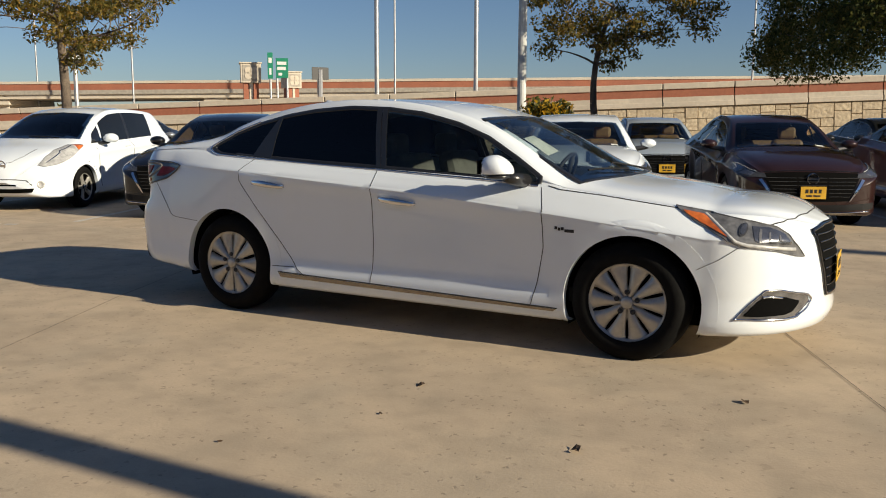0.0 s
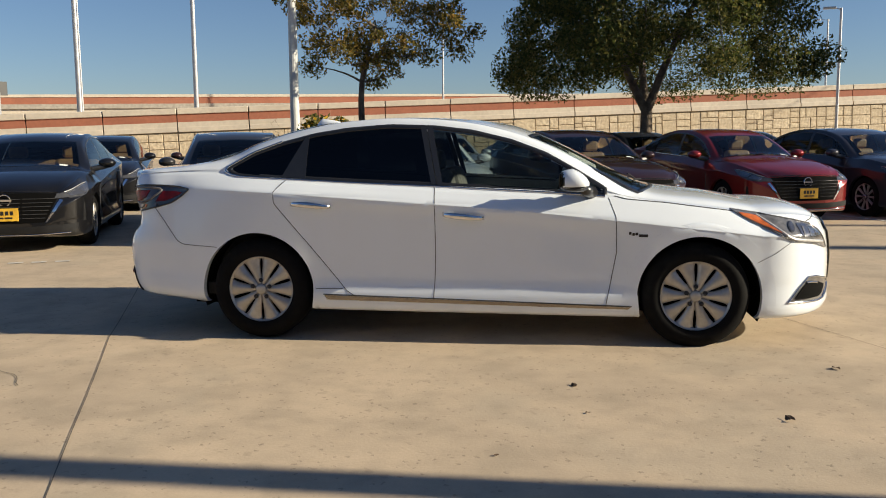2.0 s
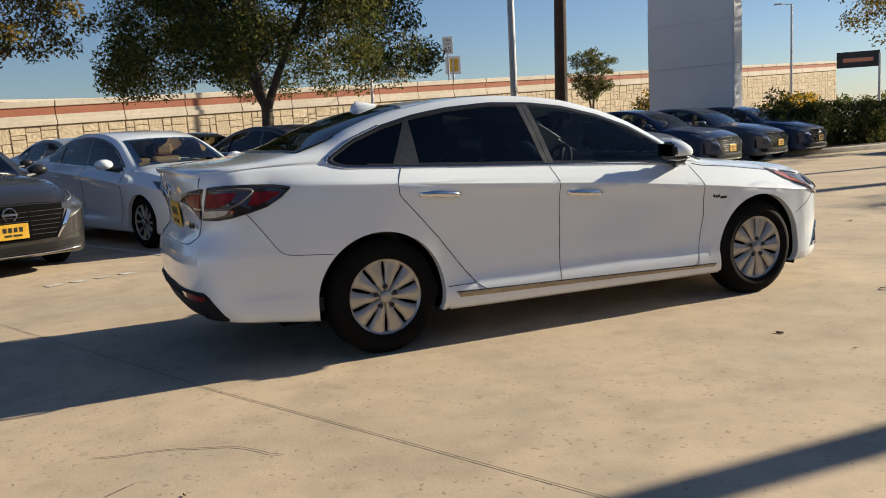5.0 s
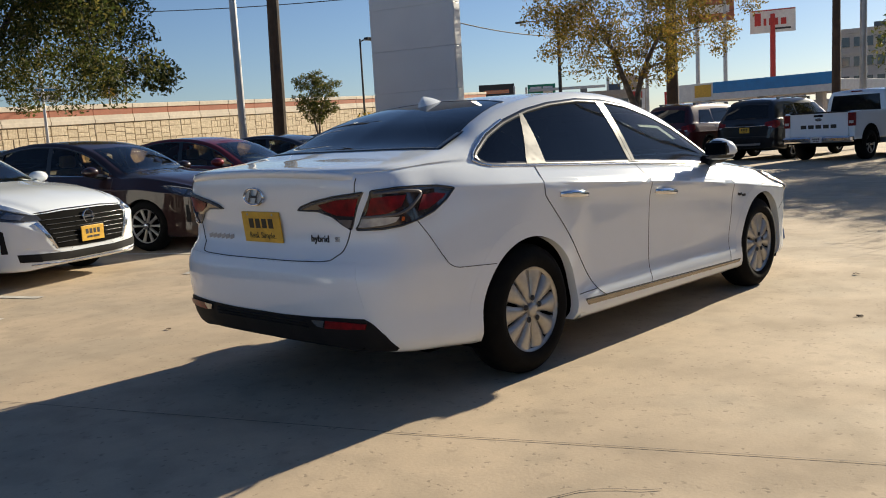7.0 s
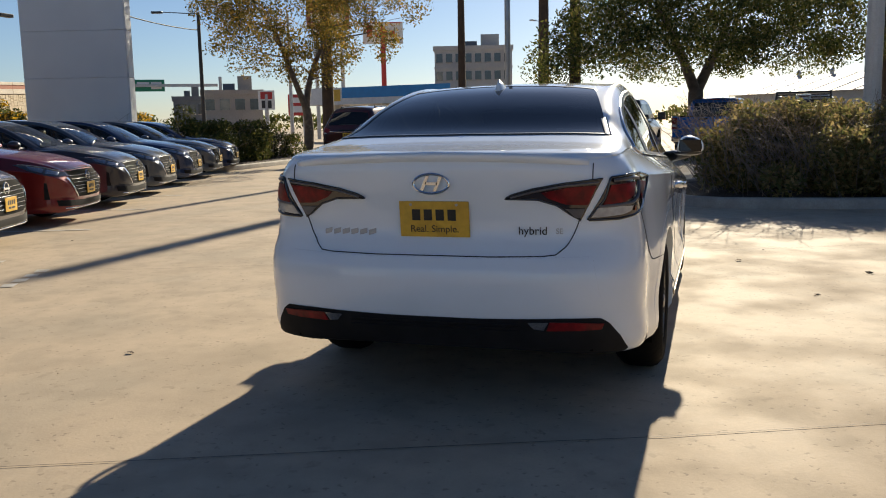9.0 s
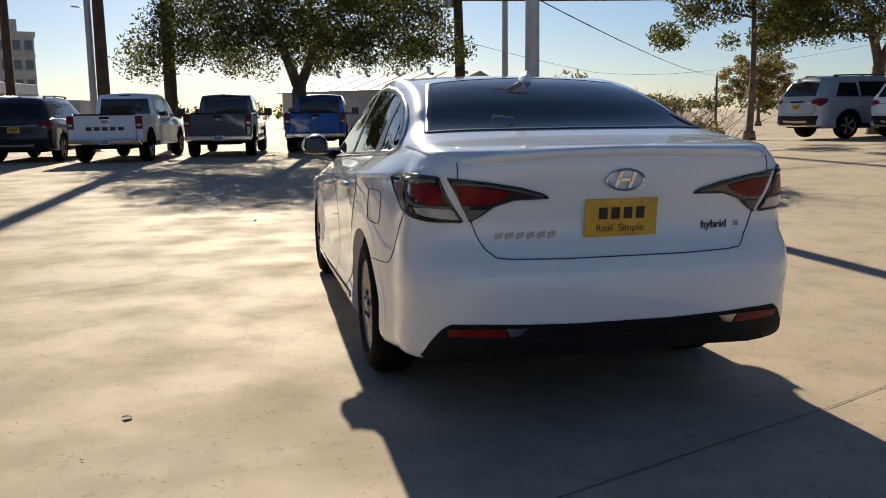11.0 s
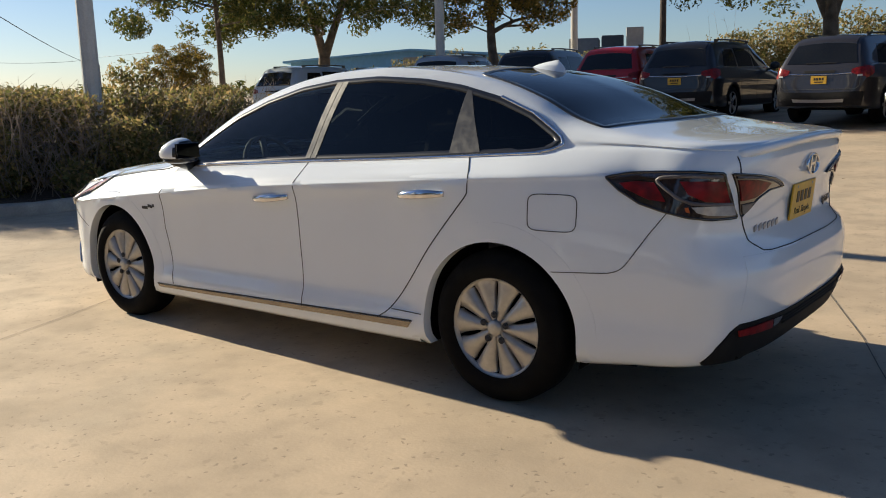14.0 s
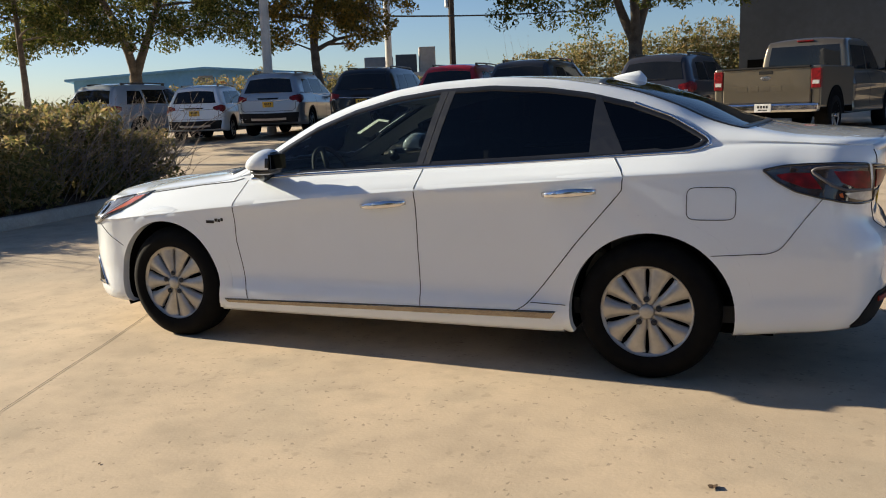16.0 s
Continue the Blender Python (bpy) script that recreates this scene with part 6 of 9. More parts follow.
HATCH = {
    "zt": keys("-2.2:0.6 -2.18:0.75 -2.14:0.95 -2.05:1.12 -1.9:1.36 -1.78:1.47 -1.5:1.525 -0.6:1.56 0:1.54 0.4:1.46 0.8:1.29 1.15:1.10 1.4:1.01 1.7:0.92 1.95:0.81 2.1:0.70 2.18:0.58 2.22:0.42"),
    "belt": keys("-2.2:0.58 -2.1:0.95 -1.9:1.06 -1:1.03 0:0.985 0.8:0.955 1.2:0.93 1.6:0.86 1.9:0.75 2.1:0.60 2.22:0.40"),
    "rail": keys("-2.2:0.59 -2.1:1.0 -1.9:1.25 -1.75:1.40 -1.5:1.465 -0.6:1.50 0:1.475 0.4:1.38 0.8:1.19 1.1:1.03 1.4:0.945 1.7:0.87 1.95:0.755 2.1:0.63 2.22:0.41"),
    "wb": keys("-2.2:0.5 -2.1:0.7 -1.9:0.76 -1:0.79 1:0.80 1.4:0.775 1.7:0.70 1.95:0.56 2.1:0.42 2.22:0.15"),
    "wr": keys("-2.2:0.45 -2.1:0.6 -1.9:0.6 -1.5:0.6 0:0.60 0.4:0.63 0.8:0.69 1.1:0.725 1.4:0.70 1.7:0.61 1.95:0.47 2.1:0.35 2.22:0.12"),
    "w": keys("-2.2:0.55 -2.12:0.72 -2.0:0.82 -1.6:0.87 -1:0.885 1:0.885 1.5:0.87 1.8:0.81 2.0:0.71 2.12:0.58 2.19:0.42 2.22:0.25"),
    "zb": keys("-2.2:0.5 -2.1:0.3 -1.6:0.22 1.6:0.19 2.0:0.20 2.15:0.24 2.22:0.38"),
    "zc": keys("-2.2:0.55 -2.1:0.85 -1.5:0.93 0:0.88 1:0.83 1.5:0.75 1.9:0.62 2.22:0.39"),
}


def kit_hatch(label):
    """A rounded electric hatchback seen from its nose."""
    car = empty("hatchback", label, "car", None)
    sh = Shell(HATCH, stations(-2.2, 2.218, 0.16, 0.05), per=4)
    af, ar, r = 1.32, -1.38, 0.345
    c1 = arch_cut([af, ar], 0.315, r + 0.03)
    wi = inside([(1.10, 0.62), (0.42, 0.50), (0.42, -0.50), (1.10, -0.62), (1.2, 0)])
    sh.mesh("body", M["white"], car, lambda mid: c1(mid) | (wi(mid[:, :2]) & (mid[:, 2] > 0.9)))
    ax = np.linspace(-1, 1, 22)
    sh.patch(np.c_[0.36 + 0.05 * (1 - ax**2), 0.54 * ax], np.c_[1.14 + 0.14 * (1 - ax**2), 0.685 * ax], M["screen"], car, "windscreen", "z", 1, 0.004, 22, 10)
    part("dashboard", box(bmesh.new(), 0.65, 1.15, -0.62, 0.62, 0.6, 0.93, 0.06), M["seat_dark"], car)
    part("cabin_floor", box(bmesh.new(), -1.6, 1.0, -0.66, 0.66, 0.3, 0.42), M["seat_dark"], car)
    for sy in (0.36, -0.36):
        bm = box(bmesh.new(), -0.28, -0.12, sy - 0.23, sy + 0.23, 0.45, 1.10, 0.06)
        box(bm, -0.30, -0.2, sy - 0.13, sy + 0.13, 1.11, 1.30, 0.04)
        part("front_seat", bm, M["seat_grey"], car, "grey cloth front seat")
    part("sun_shield", box(bmesh.new(), 0.85, 0.87, -0.5, 0.5, 0.92, 1.02, 0.005), M["plate_white"], car)
    for s in (1, -1):
        F = lambda k, x: np.array([float(HATCH[k](v)) for v in x])  # noqa: E731
        def pl(a, b, sa, sb, lo=0.025, up=0.035):
            u, v = np.linspace(a, b, 14), np.linspace(a + sa, b + sb, 14)
            return np.c_[u, F("belt", u) + lo], np.c_[v, F("rail", v) - up]
        sh.patch(*pl(0.98, 0.66, -0.10, -0.02), M["gloss"], car, "quarter_window", "y", s, 0.004, 10, 5)
        sh.patch(*pl(0.62, -0.26, -0.06, -0.04), M["dark_glass2"], car, "front_door_window", "y", s, 0.004, 14, 6)
        sh.patch(*pl(-0.34, -1.22, -0.04, -0.02), M["dark_glass2"], car, "rear_door_window", "y", s, 0.004, 14, 6)
        sh.patch(*pl(-0.26, -0.34, -0.04, -0.04), M["trim"], car, "pillar_trim", "y", s, 0.005, 4, 6)
        for P in ("0.92,0.93 0.90,0.7 0.86,0.3", "-0.30,1.0 -0.30,0.6 -0.30,0.27"):
            sh.ribbon(line2(P), 0.006, M["seam"], car, "panel_gap", "y", s, 0.003, 16)
        for x0 in (0.02, -0.98):
            sh.ribbon(np.array([(x0, 0.90), (x0 - 0.2, 0.915)]), 0.024, M["white"], car, "handle", "y", s, 0.014, 8, high=0.012)
        for xx in (af, ar):
            arch(sh, car, xx, 0.315, r, s, M["white"], 0.045, 0.2)
        hl = empty("headlight", "clear bulging headlight with amber rear end", "", None)
        hl.parent = car
        sh.patch(line2("1.22,0.955 1.45,0.945 1.7,0.875 1.9,0.77 2.02,0.665"), line2("1.25,0.925 1.45,0.85 1.68,0.745 1.85,0.68 2.0,0.645"), M["lens_grey"], hl, "lamp_housing", "y", s, 0.022, 18, 7, 0.03)
        sh.patch(line2("1.24,0.95 1.40,0.94"), line2("1.28,0.92 1.42,0.87"), M["amber"], hl, "indicator", "y", s, 0.026, 5, 4)
        sh.ribbon(line2("1.45,0.93 1.70,0.855 1.95,0.70"), 0.014, M["chrome"], hl, "light_bar", "y", s, 0.027, 14, high=0.003)
        y = lambda t: np.c_[line2(t)[:, 0] * s, line2(t)[:, 1]]  # noqa: E731
        fog = turned(bmesh.new(), [(0.0, 0.0), (0.035, 0.004), (0.045, 0.012), (0.055, 0.004), (0.057, -0.02)], 18, m=Matrix.Translation(sh.drop((0.58 * s, 0.40), "x", 1, 0.004)[0]) @ Matrix.Rotation(radians(-90 + 20 * s), 4, "Z"))
        part("fog_lamp", fog, M["white_lens"], car, smooth=True)
        bm = bmesh.new()
        bmesh.ops.create_uvsphere(bm, u_segments=18, v_segments=10, radius=1.0)
        for v in bm.verts:
            v.co = (0.70 + 0.10 * max(v.co.x, -0.7), s * (0.97 + 0.125 * v.co.y), 1.05 + 0.08 * max(v.co.z, -0.75))
        part("mirror_cap", bm, M["white"], car, smooth=True)
        part("mirror_foot", rod(bmesh.new(), (0.70, s * 0.94, 0.995), (0.74, s * 0.78, 0.965), 0.03, 0.04, 8), M["trim"], car)
    sh.patch(line2("0.50,0.345 0.2,0.335 -0.2,0.335 -0.50,0.345"), line2("0.47,0.285 0.2,0.275 -0.2,0.275 -0.47,0.285"), M["well"], car, "lower_intake", "x", 1, 0.008, 16, 4)
    sh.ribbon(line2("0.48,0.39 0.40,0.455 0.2,0.47 -0.2,0.47 -0.40,0.455 -0.48,0.39"), 0.012, M["seam"], car, "bumper_crease", "x", 1, 0.003, 30)
    sh.ribbon(line2("1.72,0.33 1.95,0.25 2.08,0.12 2.10,0.0 2.08,-0.12 1.95,-0.25 1.72,-0.33"), 0.006, M["seam"], car, "charge_flap_gap", "z", 1, 0.003, 40)
    e = sh.drop((0, 0.66), "x", 1, 0.012)[0]
    bm = turned(bmesh.new(), [(0.055, -0.004), (0.06, 0.006), (0.072, 0.006), (0.076, -0.004)], 22, m=Matrix.Translation(e) @ Matrix.Rotation(radians(-90), 4, "Z"))
    box(bm, e.x - 0.002, e.x + 0.008, -0.078, 0.078, e.z - 0.012, e.z + 0.012)
    part("round_emblem", bm, M["chrome"], car)
    sh.ribbon(line2("1.24,0.40 1.22,-0.10"), 0.014, M["plastic"], car, "wiper", "z", 1, 0.015, 8, high=0.01)
    part("underbody", box(bmesh.new(), -1.9, 1.9, -0.66, 0.66, 0.19, 0.3), M["well"], car)
    wm = wheel_meshes(0.318, 0.215, 0.2, 5, M["alloy"], "star")
    for x in (af, ar):
        for s in (1, -1):
            add_wheel(car, wm, x, s * 0.84, 0.316)
    return car


def kit_pickup(label):
    """A full-size pickup with a crew cab, seen from its tailgate."""
    car = empty("pickup_truck", label, "pickup truck", None)
    sh = Shell(CAB, stations(-0.80, 2.95, 0.2, 0.07), per=3)
    ax = np.linspace(-1, 1, 14)
    sh.mesh("cab", PAINTS["silver"], car, arch_cut([1.9], 0.42, 0.50))
    sh.patch(np.c_[0.86 + 0.04 * (1 - ax**2), 0.66 * ax], np.c_[1.52 + 0.08 * (1 - ax**2), 0.80 * ax], M["dark_glass2"], car, "windscreen", "z", 1, 0.005, 14, 6)
    sh.patch(np.c_[0.72 * ax, 1.30 + 0 * ax], np.c_[0.66 * ax, 1.76 + 0 * ax], M["dark_glass2"], car, "rear_window", "x", -1, 0.006, 14, 5)
    paintm = PAINTS["silver"]
    for s in (1, -1):
        for a, b, c, d in ((1.32, 0.42, 0.92, 0.40), (0.34, -0.58, 0.36, -0.55)):
            sh.patch(np.c_[np.linspace(a, b, 10), np.full(10, 1.27)], np.c_[np.linspace(c, d, 10), np.full(10, 1.74)], M["dark_glass2"], car, "side_window", "y", s, 0.004, 10, 5)
        for xx in (0.38, -0.66, 1.40):
            sh.ribbon(np.array([(xx, 1.22), (xx, 0.48)]), 0.008, M["seam"], car, "panel_gap", "y", s, 0.003, 10)
        bm = bmesh.new()
        box(bm, -2.88, -0.83, s * 0.90 - 0.08, s * 0.90 + 0.08, 0.56, 1.32, 0.03)
        bmesh.ops.bisect_plane(bm, geom=bm.verts[:] + bm.edges[:] + bm.faces[:], plane_co=(0, 0, 0), plane_no=(0, 0, 1))
        part("bed_side", bm, paintm, car, smooth=False)
        a = np.linspace(0, math.pi, 24)
        bm = bmesh.new()
        rings = [[bm.verts.new((-1.98 + rr * math.cos(t), s * yy, 0.44 + rr * math.sin(t))) for t in a] for rr, yy in ((0.47, 0.985), (0.52, 0.995), (0.52, 0.97))]
        for p, q in zip(rings, rings[1:]):
            for k in range(23):
                bm.faces.new((p[k], p[k + 1], q[k + 1], q[k]))
        bm.faces.new([bm.verts.new((-1.98 + 0.47 * math.cos(t), s * 0.984, 0.44 + 0.47 * math.sin(t))) for t in a])
        bmesh.ops.recalc_face_normals(bm, faces=bm.faces)
        part("bed_wheel_arch", bm, M["well"], car)
        arch(sh, car, 1.9, 0.42, 0.46, s, M["plastic"], 0.05, 0.42)
        tl = empty("tail_light", "red tail light", "", None)
        tl.parent = car
        part("lens", box(bmesh.new(), -2.91, -2.80, s * 0.90 - 0.088, s * 0.90 + 0.09, 0.92, 1.27, 0.015), M["red_lens"], tl)
        part("reversing_segment", box(bmesh.new(), -2.915, -2.90, s * 0.90 - 0.06, s * 0.90 + 0.06, 0.99, 1.06, 0.004), M["white_lens"], tl)
        bm = box(bmesh.new(), 1.22, 1.36, s * 1.16 - 0.13, s * 1.16 + 0.13, 1.22, 1.48, 0.03)
        rod(bm, (1.3, s * 1.05, 1.28), (1.32, s * 0.9, 1.26), 0.03, seg=6)
        part("door_mirror", bm, M["trim"], car)
    part("bed_floor", box(bmesh.new(), -2.86, -0.83, -0.83, 0.83, 0.62, 0.70), M["plastic"], car)
    bm = box(bmesh.new(), -2.90, -2.83, -0.81, 0.81, 0.66, 1.31, 0.02)
    tg = part("tailgate", bm, paintm, car)
    part("tailgate_spoiler", box(bmesh.new(), -2.93, -2.82, -0.80, 0.80, 1.285, 1.325, 0.012), M["plastic"], tg)
    for k in range(5):
        y = 0.42 - k * 0.21
        part("stamped_mark", box(bmesh.new(), -2.903, -2.897, y - 0.08, y + 0.08, 0.88, 0.98, 0.004), paintm, tg)
    bm = turned(bmesh.new(), [(0.0, 0.008), (0.05, 0.007), (0.06, 0.0)], 20, m=Matrix.Translation((-2.90, 0, 1.12)) @ Matrix.Rotation(radians(90), 4, "Z") @ Matrix.Diagonal((1.6, 1, 0.7, 1)))
    part("oval_emblem", bm, M["lamp_chrome"], tg)
    part("brake_lamp", box(bmesh.new(), -0.75, -0.70, -0.16, 0.16, 1.845, 1.875, 0.006), M["red_lens"], car)
    part("handle", box(bmesh.new(), -2.908, -2.895, -0.13, 0.13, 1.19, 1.25, 0.006), M["plastic"], tg)
    bm = box(bmesh.new(), -3.02, -2.84, -0.97, 0.97, 0.50, 0.66, 0.04)
    part("rear_bumper", bm, M["chrome"], car, "chrome rear bumper")
    plate(car, -3.03, 0.58, -1, ("plate_white", "ink"), label="pale licence plate with dark bars")
    part("underbody", box(bmesh.new(), -2.7, 2.5, -0.6, 0.6, 0.38, 0.56), M["well"], car)
    wm = wheel_meshes(0.40, 0.25, 0.27, 6, M["alloy"], "star")
    for x in (1.9, -1.98):
        for s in (1, -1):
            add_wheel(car, wm, x, s * 0.99, 0.40)
    return car


M["dark_glass2"] = surface("car_glass", (0.008, 0.009, 0.010), (0.012, 0.013, 0.014), scale=2, rough=0.03, spec=0.45)
BASE_PAINTS = {PAINTS["black"].name, PAINTS["silver"].name}
REPAINTED = {}


def repaint(car, col):
    """Give a copy its own paint."""
    for o in car.children_recursive:
        if o.type == "MESH" and o.data.materials and o.data.materials[0].name.split(".")[0] in BASE_PAINTS:
            key = (o.data.name, col)
            if key not in REPAINTED:
                me = o.data.copy()
                me.materials[0] = PAINTS[col]
                REPAINTED[key] = me
            o.data = REPAINTED[key]


def stand(x, y, heading, dz=0.0):
    return pose(x, y, rise(x, y) + dz, 0, 0, heading)


def nosed(name, text):
    """The first saloon's line up to the scuttle, then a blunter nose."""
    f = SHORT[name]
    xs = np.r_[np.linspace(-2.383, -1.9, 16), np.linspace(-1.8, 0.95, 24)]
    tail = [tuple(map(float, w.split(":"))) for w in text.split()]
    return pchip(np.r_[xs, [p[0] for p in tail]], np.r_[np.array([float(f(x)) for x in xs]), [p[1] for p in tail]])


SHORT = scaled(HERO, 0.955, 0.975, 0.99)
SEDAN_T = {
    "zt": nosed("zt", "1.10:1.015 1.3:0.985 1.6:0.945 1.85:0.885 2.02:0.825 2.12:0.775 2.19:0.715 2.23:0.64 2.255:0.52 2.265:0.41"),
    "belt": nosed("belt", "1.2:0.915 1.6:0.865 1.85:0.815 2.02:0.76 2.12:0.705 2.19:0.64 2.23:0.56 2.265:0.40"),
    "rail": nosed("rail", "1.2:0.94 1.6:0.89 1.85:0.835 2.02:0.78 2.12:0.725 2.19:0.66 2.23:0.58 2.265:0.405"),
    "wb": nosed("wb", "1.2:0.79 1.6:0.765 1.85:0.73 2.02:0.68 2.12:0.615 2.19:0.52 2.23:0.40 2.265:0.18"),
    "wr": nosed("wr", "1.2:0.74 1.6:0.70 1.85:0.65 2.02:0.59 2.12:0.52 2.19:0.43 2.23:0.32 2.265:0.14"),
    "w": nosed("w", "1.2:0.90 1.6:0.89 1.85:0.872 2.0:0.845 2.1:0.79 2.17:0.70 2.22:0.57 2.25:0.42 2.265:0.26"),
    "zb": nosed("zb", "1.2:0.185 1.8:0.175 2.1:0.18 2.2:0.20 2.24:0.235 2.258:0.29 2.265:0.38"),
    "g": SHORT["g"],
    "zc": nosed("zc", "1.2:0.785 1.6:0.74 1.9:0.70 2.1:0.63 2.2:0.55 2.265:0.39"),
}
M["grille_bar"] = surface("grille_bar", (0.05, 0.05, 0.052), (0.03, 0.03, 0.03), scale=9, rough=0.25, coat=0.5)
sedan0 = kit_sedan(SEDAN_T, (-2.383, 2.265), "black saloon with a yellow dealer plate, nose to the aisle", "row of saloons")
suv0 = kit_suv(SUV, (-2.46, 2.46), "black family SUV with dark windows, tail to the aisle")
hatch0 = kit_hatch("white electric hatchback with bulging headlights beside the saloons")
compact0 = kit_suv(scaled(SUV, 0.88, 0.93, 0.93), (-2.165, 2.165), "white compact SUV with red tail lights", "car", "suv", 0.93, 0.93, 0.88)
pick0 = kit_pickup("white full-size pickup truck with a pale tailgate, tail to the aisle")
HEAD = math.degrees(TH) - 90


def put(master, m, col, label, first=[]):
    ob = master if master not in first else copy_thing(master, m)
    if master not in first:
        first.append(master)
        ob.matrix_world = m
        todo.append((ob, col))
    else:
        todo.append((ob, col))
    tagged(ob, label)
    return ob


todo = []
# first row, noses at n = 5.05
ROW1 = ((-4.32, "black", "black saloon with a yellow dealer plate, nose to the aisle"), (-1.63, "gunmetal", "grey saloon with tan seats and a paper in the windscreen"), (1.08, "white", "white saloon with a dark winged grille and yellow plate"),
        (3.82, "brown", "dark brown saloon with dark wheels and yellow plate"), (6.57, "red", "red saloon with a yellow dealer plate"), (9.14, "charcoal", "charcoal saloon with a yellow dealer plate"),
        (11.6, "slate", "slate grey saloon with a yellow dealer plate"), (14.31, "navy", "navy saloon with a yellow dealer plate"), (16.95, "slate", "slate blue saloon in the row"), (19.6, "navy", "dark blue saloon at the end of the row"))
for s, col, label in ROW1:
    p = lot(s, 5.06 + 2.27 + random.uniform(-0.03, 0.03))
    put(sedan0, stand(p.x, p.y, HEAD + random.uniform(-0.8, 0.8)), col, label)
# second row behind it
ROW2 = ((-9.2, "graphite", "dark saloon in the second row"), (-6.7, "silver", "silver saloon in the second row"), (-4.2, "black", "black saloon in the second row"), (-1.75, "brown", "dark brown saloon in the second row"), (0.5, "gunmetal", "grey saloon in the second row"), (2.9, "ice", "pale blue-white saloon in the second row"),
        (5.4, "graphite", "dark saloon in the second row"), (7.9, "graphite", "dark saloon in the second row"), (10.8, "slate", "grey saloon in the second row"), (13.6, "black", "black saloon in the second row"), (16.4, "maroon", "dark red saloon in the second row"))
for s, col, label in ROW2:
    p = lot(s + random.uniform(-0.05, 0.05), 10.9 + 2.27 + random.uniform(-0.15, 0.15))
    put(sedan0, stand(p.x, p.y, HEAD + random.uniform(-2, 2)), col, label)
p = lot(-7.3, 8.0)
put(hatch0, stand(p.x, p.y, HEAD), "white", "white electric hatchback with bulging headlights beside the saloons")
# far side of the aisle ahead of the car: tails to the camera
def tail_at(x, y, heading, half):
    """Standing place of a car whose tail is at x, y."""
    return stand(x + half * math.cos(radians(heading)), y + half * math.sin(radians(heading)), heading)


put(suv0, tail_at(20.2, 10.1, -5, 2.6) @ Matrix.Scale(1.06, 4), "maroon", "dark red three-row SUV parked tail to the aisle")
put(suv0, tail_at(20.7, 7.6, -6, 2.46), "graphite", "black SUV with roof rails parked tail to the aisle")
lettered = put(pick0, tail_at(19.5, 5.1, -8, 2.95), "white", "white full-size pickup truck parked tail to the aisle")
put(pick0, tail_at(21.4, 2.2, -6, 2.95), "slate", "grey pickup truck parked in tree shade")
put(pick0, tail_at(23.1, -0.8, -9, 2.95), "blue", "blue pickup truck beyond the hedge")
rack = put(pick0, tail_at(21.6, -3.4, -10, 2.95), "white", "white pickup truck with a black bed rack beyond the hedge")
# south row, tails to the aisle
SOUTH = ((-1.0, -12.5, -106, 2.95, 1.0, "tan", pick0, "tan pickup truck with a chrome bumper, tail to the aisle"), (1.34, -14.0, -98, 2.46, 0.93, "charcoal", suv0, "grey-blue SUV parked tail to the aisle"), (4.6, -14.8, -91, 2.46, 0.95, "graphite", suv0, "dark SUV with a chrome bumper"),
         (6.7, -15.5, -86, 2.46, 0.94, "cherry", suv0, "red SUV parked tail to the aisle"), (9.0, -15.3, -80, 2.46, 0.96, "black", suv0, "black SUV parked beside the red one"),
         (12.4, -16.0, -74, 2.46, 0.98, "silver", suv0, "silver SUV with a chrome tail strip"), (14.75, -15.6, -69, 2.165, 1.0, "white", compact0, "white compact SUV with red tail lights"), (17.9, -14.8, -86, 2.46, 1.0, "ice", suv0, "pale blue SUV half hidden by the hedge"))
for x, y, h, half, k, col, kit, label in SOUTH:
    put(kit, tail_at(x, y, h, half * k) @ Matrix.Scale(k, 4), col, label)
for ob, col in todo:
    repaint(ob, col)
for o in lettered.children_recursive:
    if o.name.startswith("stamped_mark"):
        o.data = o.data.copy()
        o.data.materials[0] = M["trim"]
# black louvred rack behind the cab of the white pickup
bm = bmesh.new()
for y0 in (-0.85, 0.85):
    rod(bm, (-0.95, y0, 1.3), (-0.95, y0 * 0.9, 1.98), 0.035, seg=8)
    rod(bm, (-1.0, y0, 1.36), (-1.9, y0, 1.36), 0.03, seg=8)
for zz in (1.45, 1.98):
    rod(bm, (-0.95, -0.8, zz), (-0.95, 0.8, zz), 0.03, seg=8)
part("bed_rack", bm, M["trim"], rack, "black louvred bed rack")
for k in range(6):
    for y0, y1 in ((-0.76, -0.22), (0.22, 0.76)):
        part("rack_slat", box(bmesh.new(), -0.97, -0.93, y0, y1, 1.5 + 0.075 * k, 1.545 + 0.075 * k), M["trim"], rack)



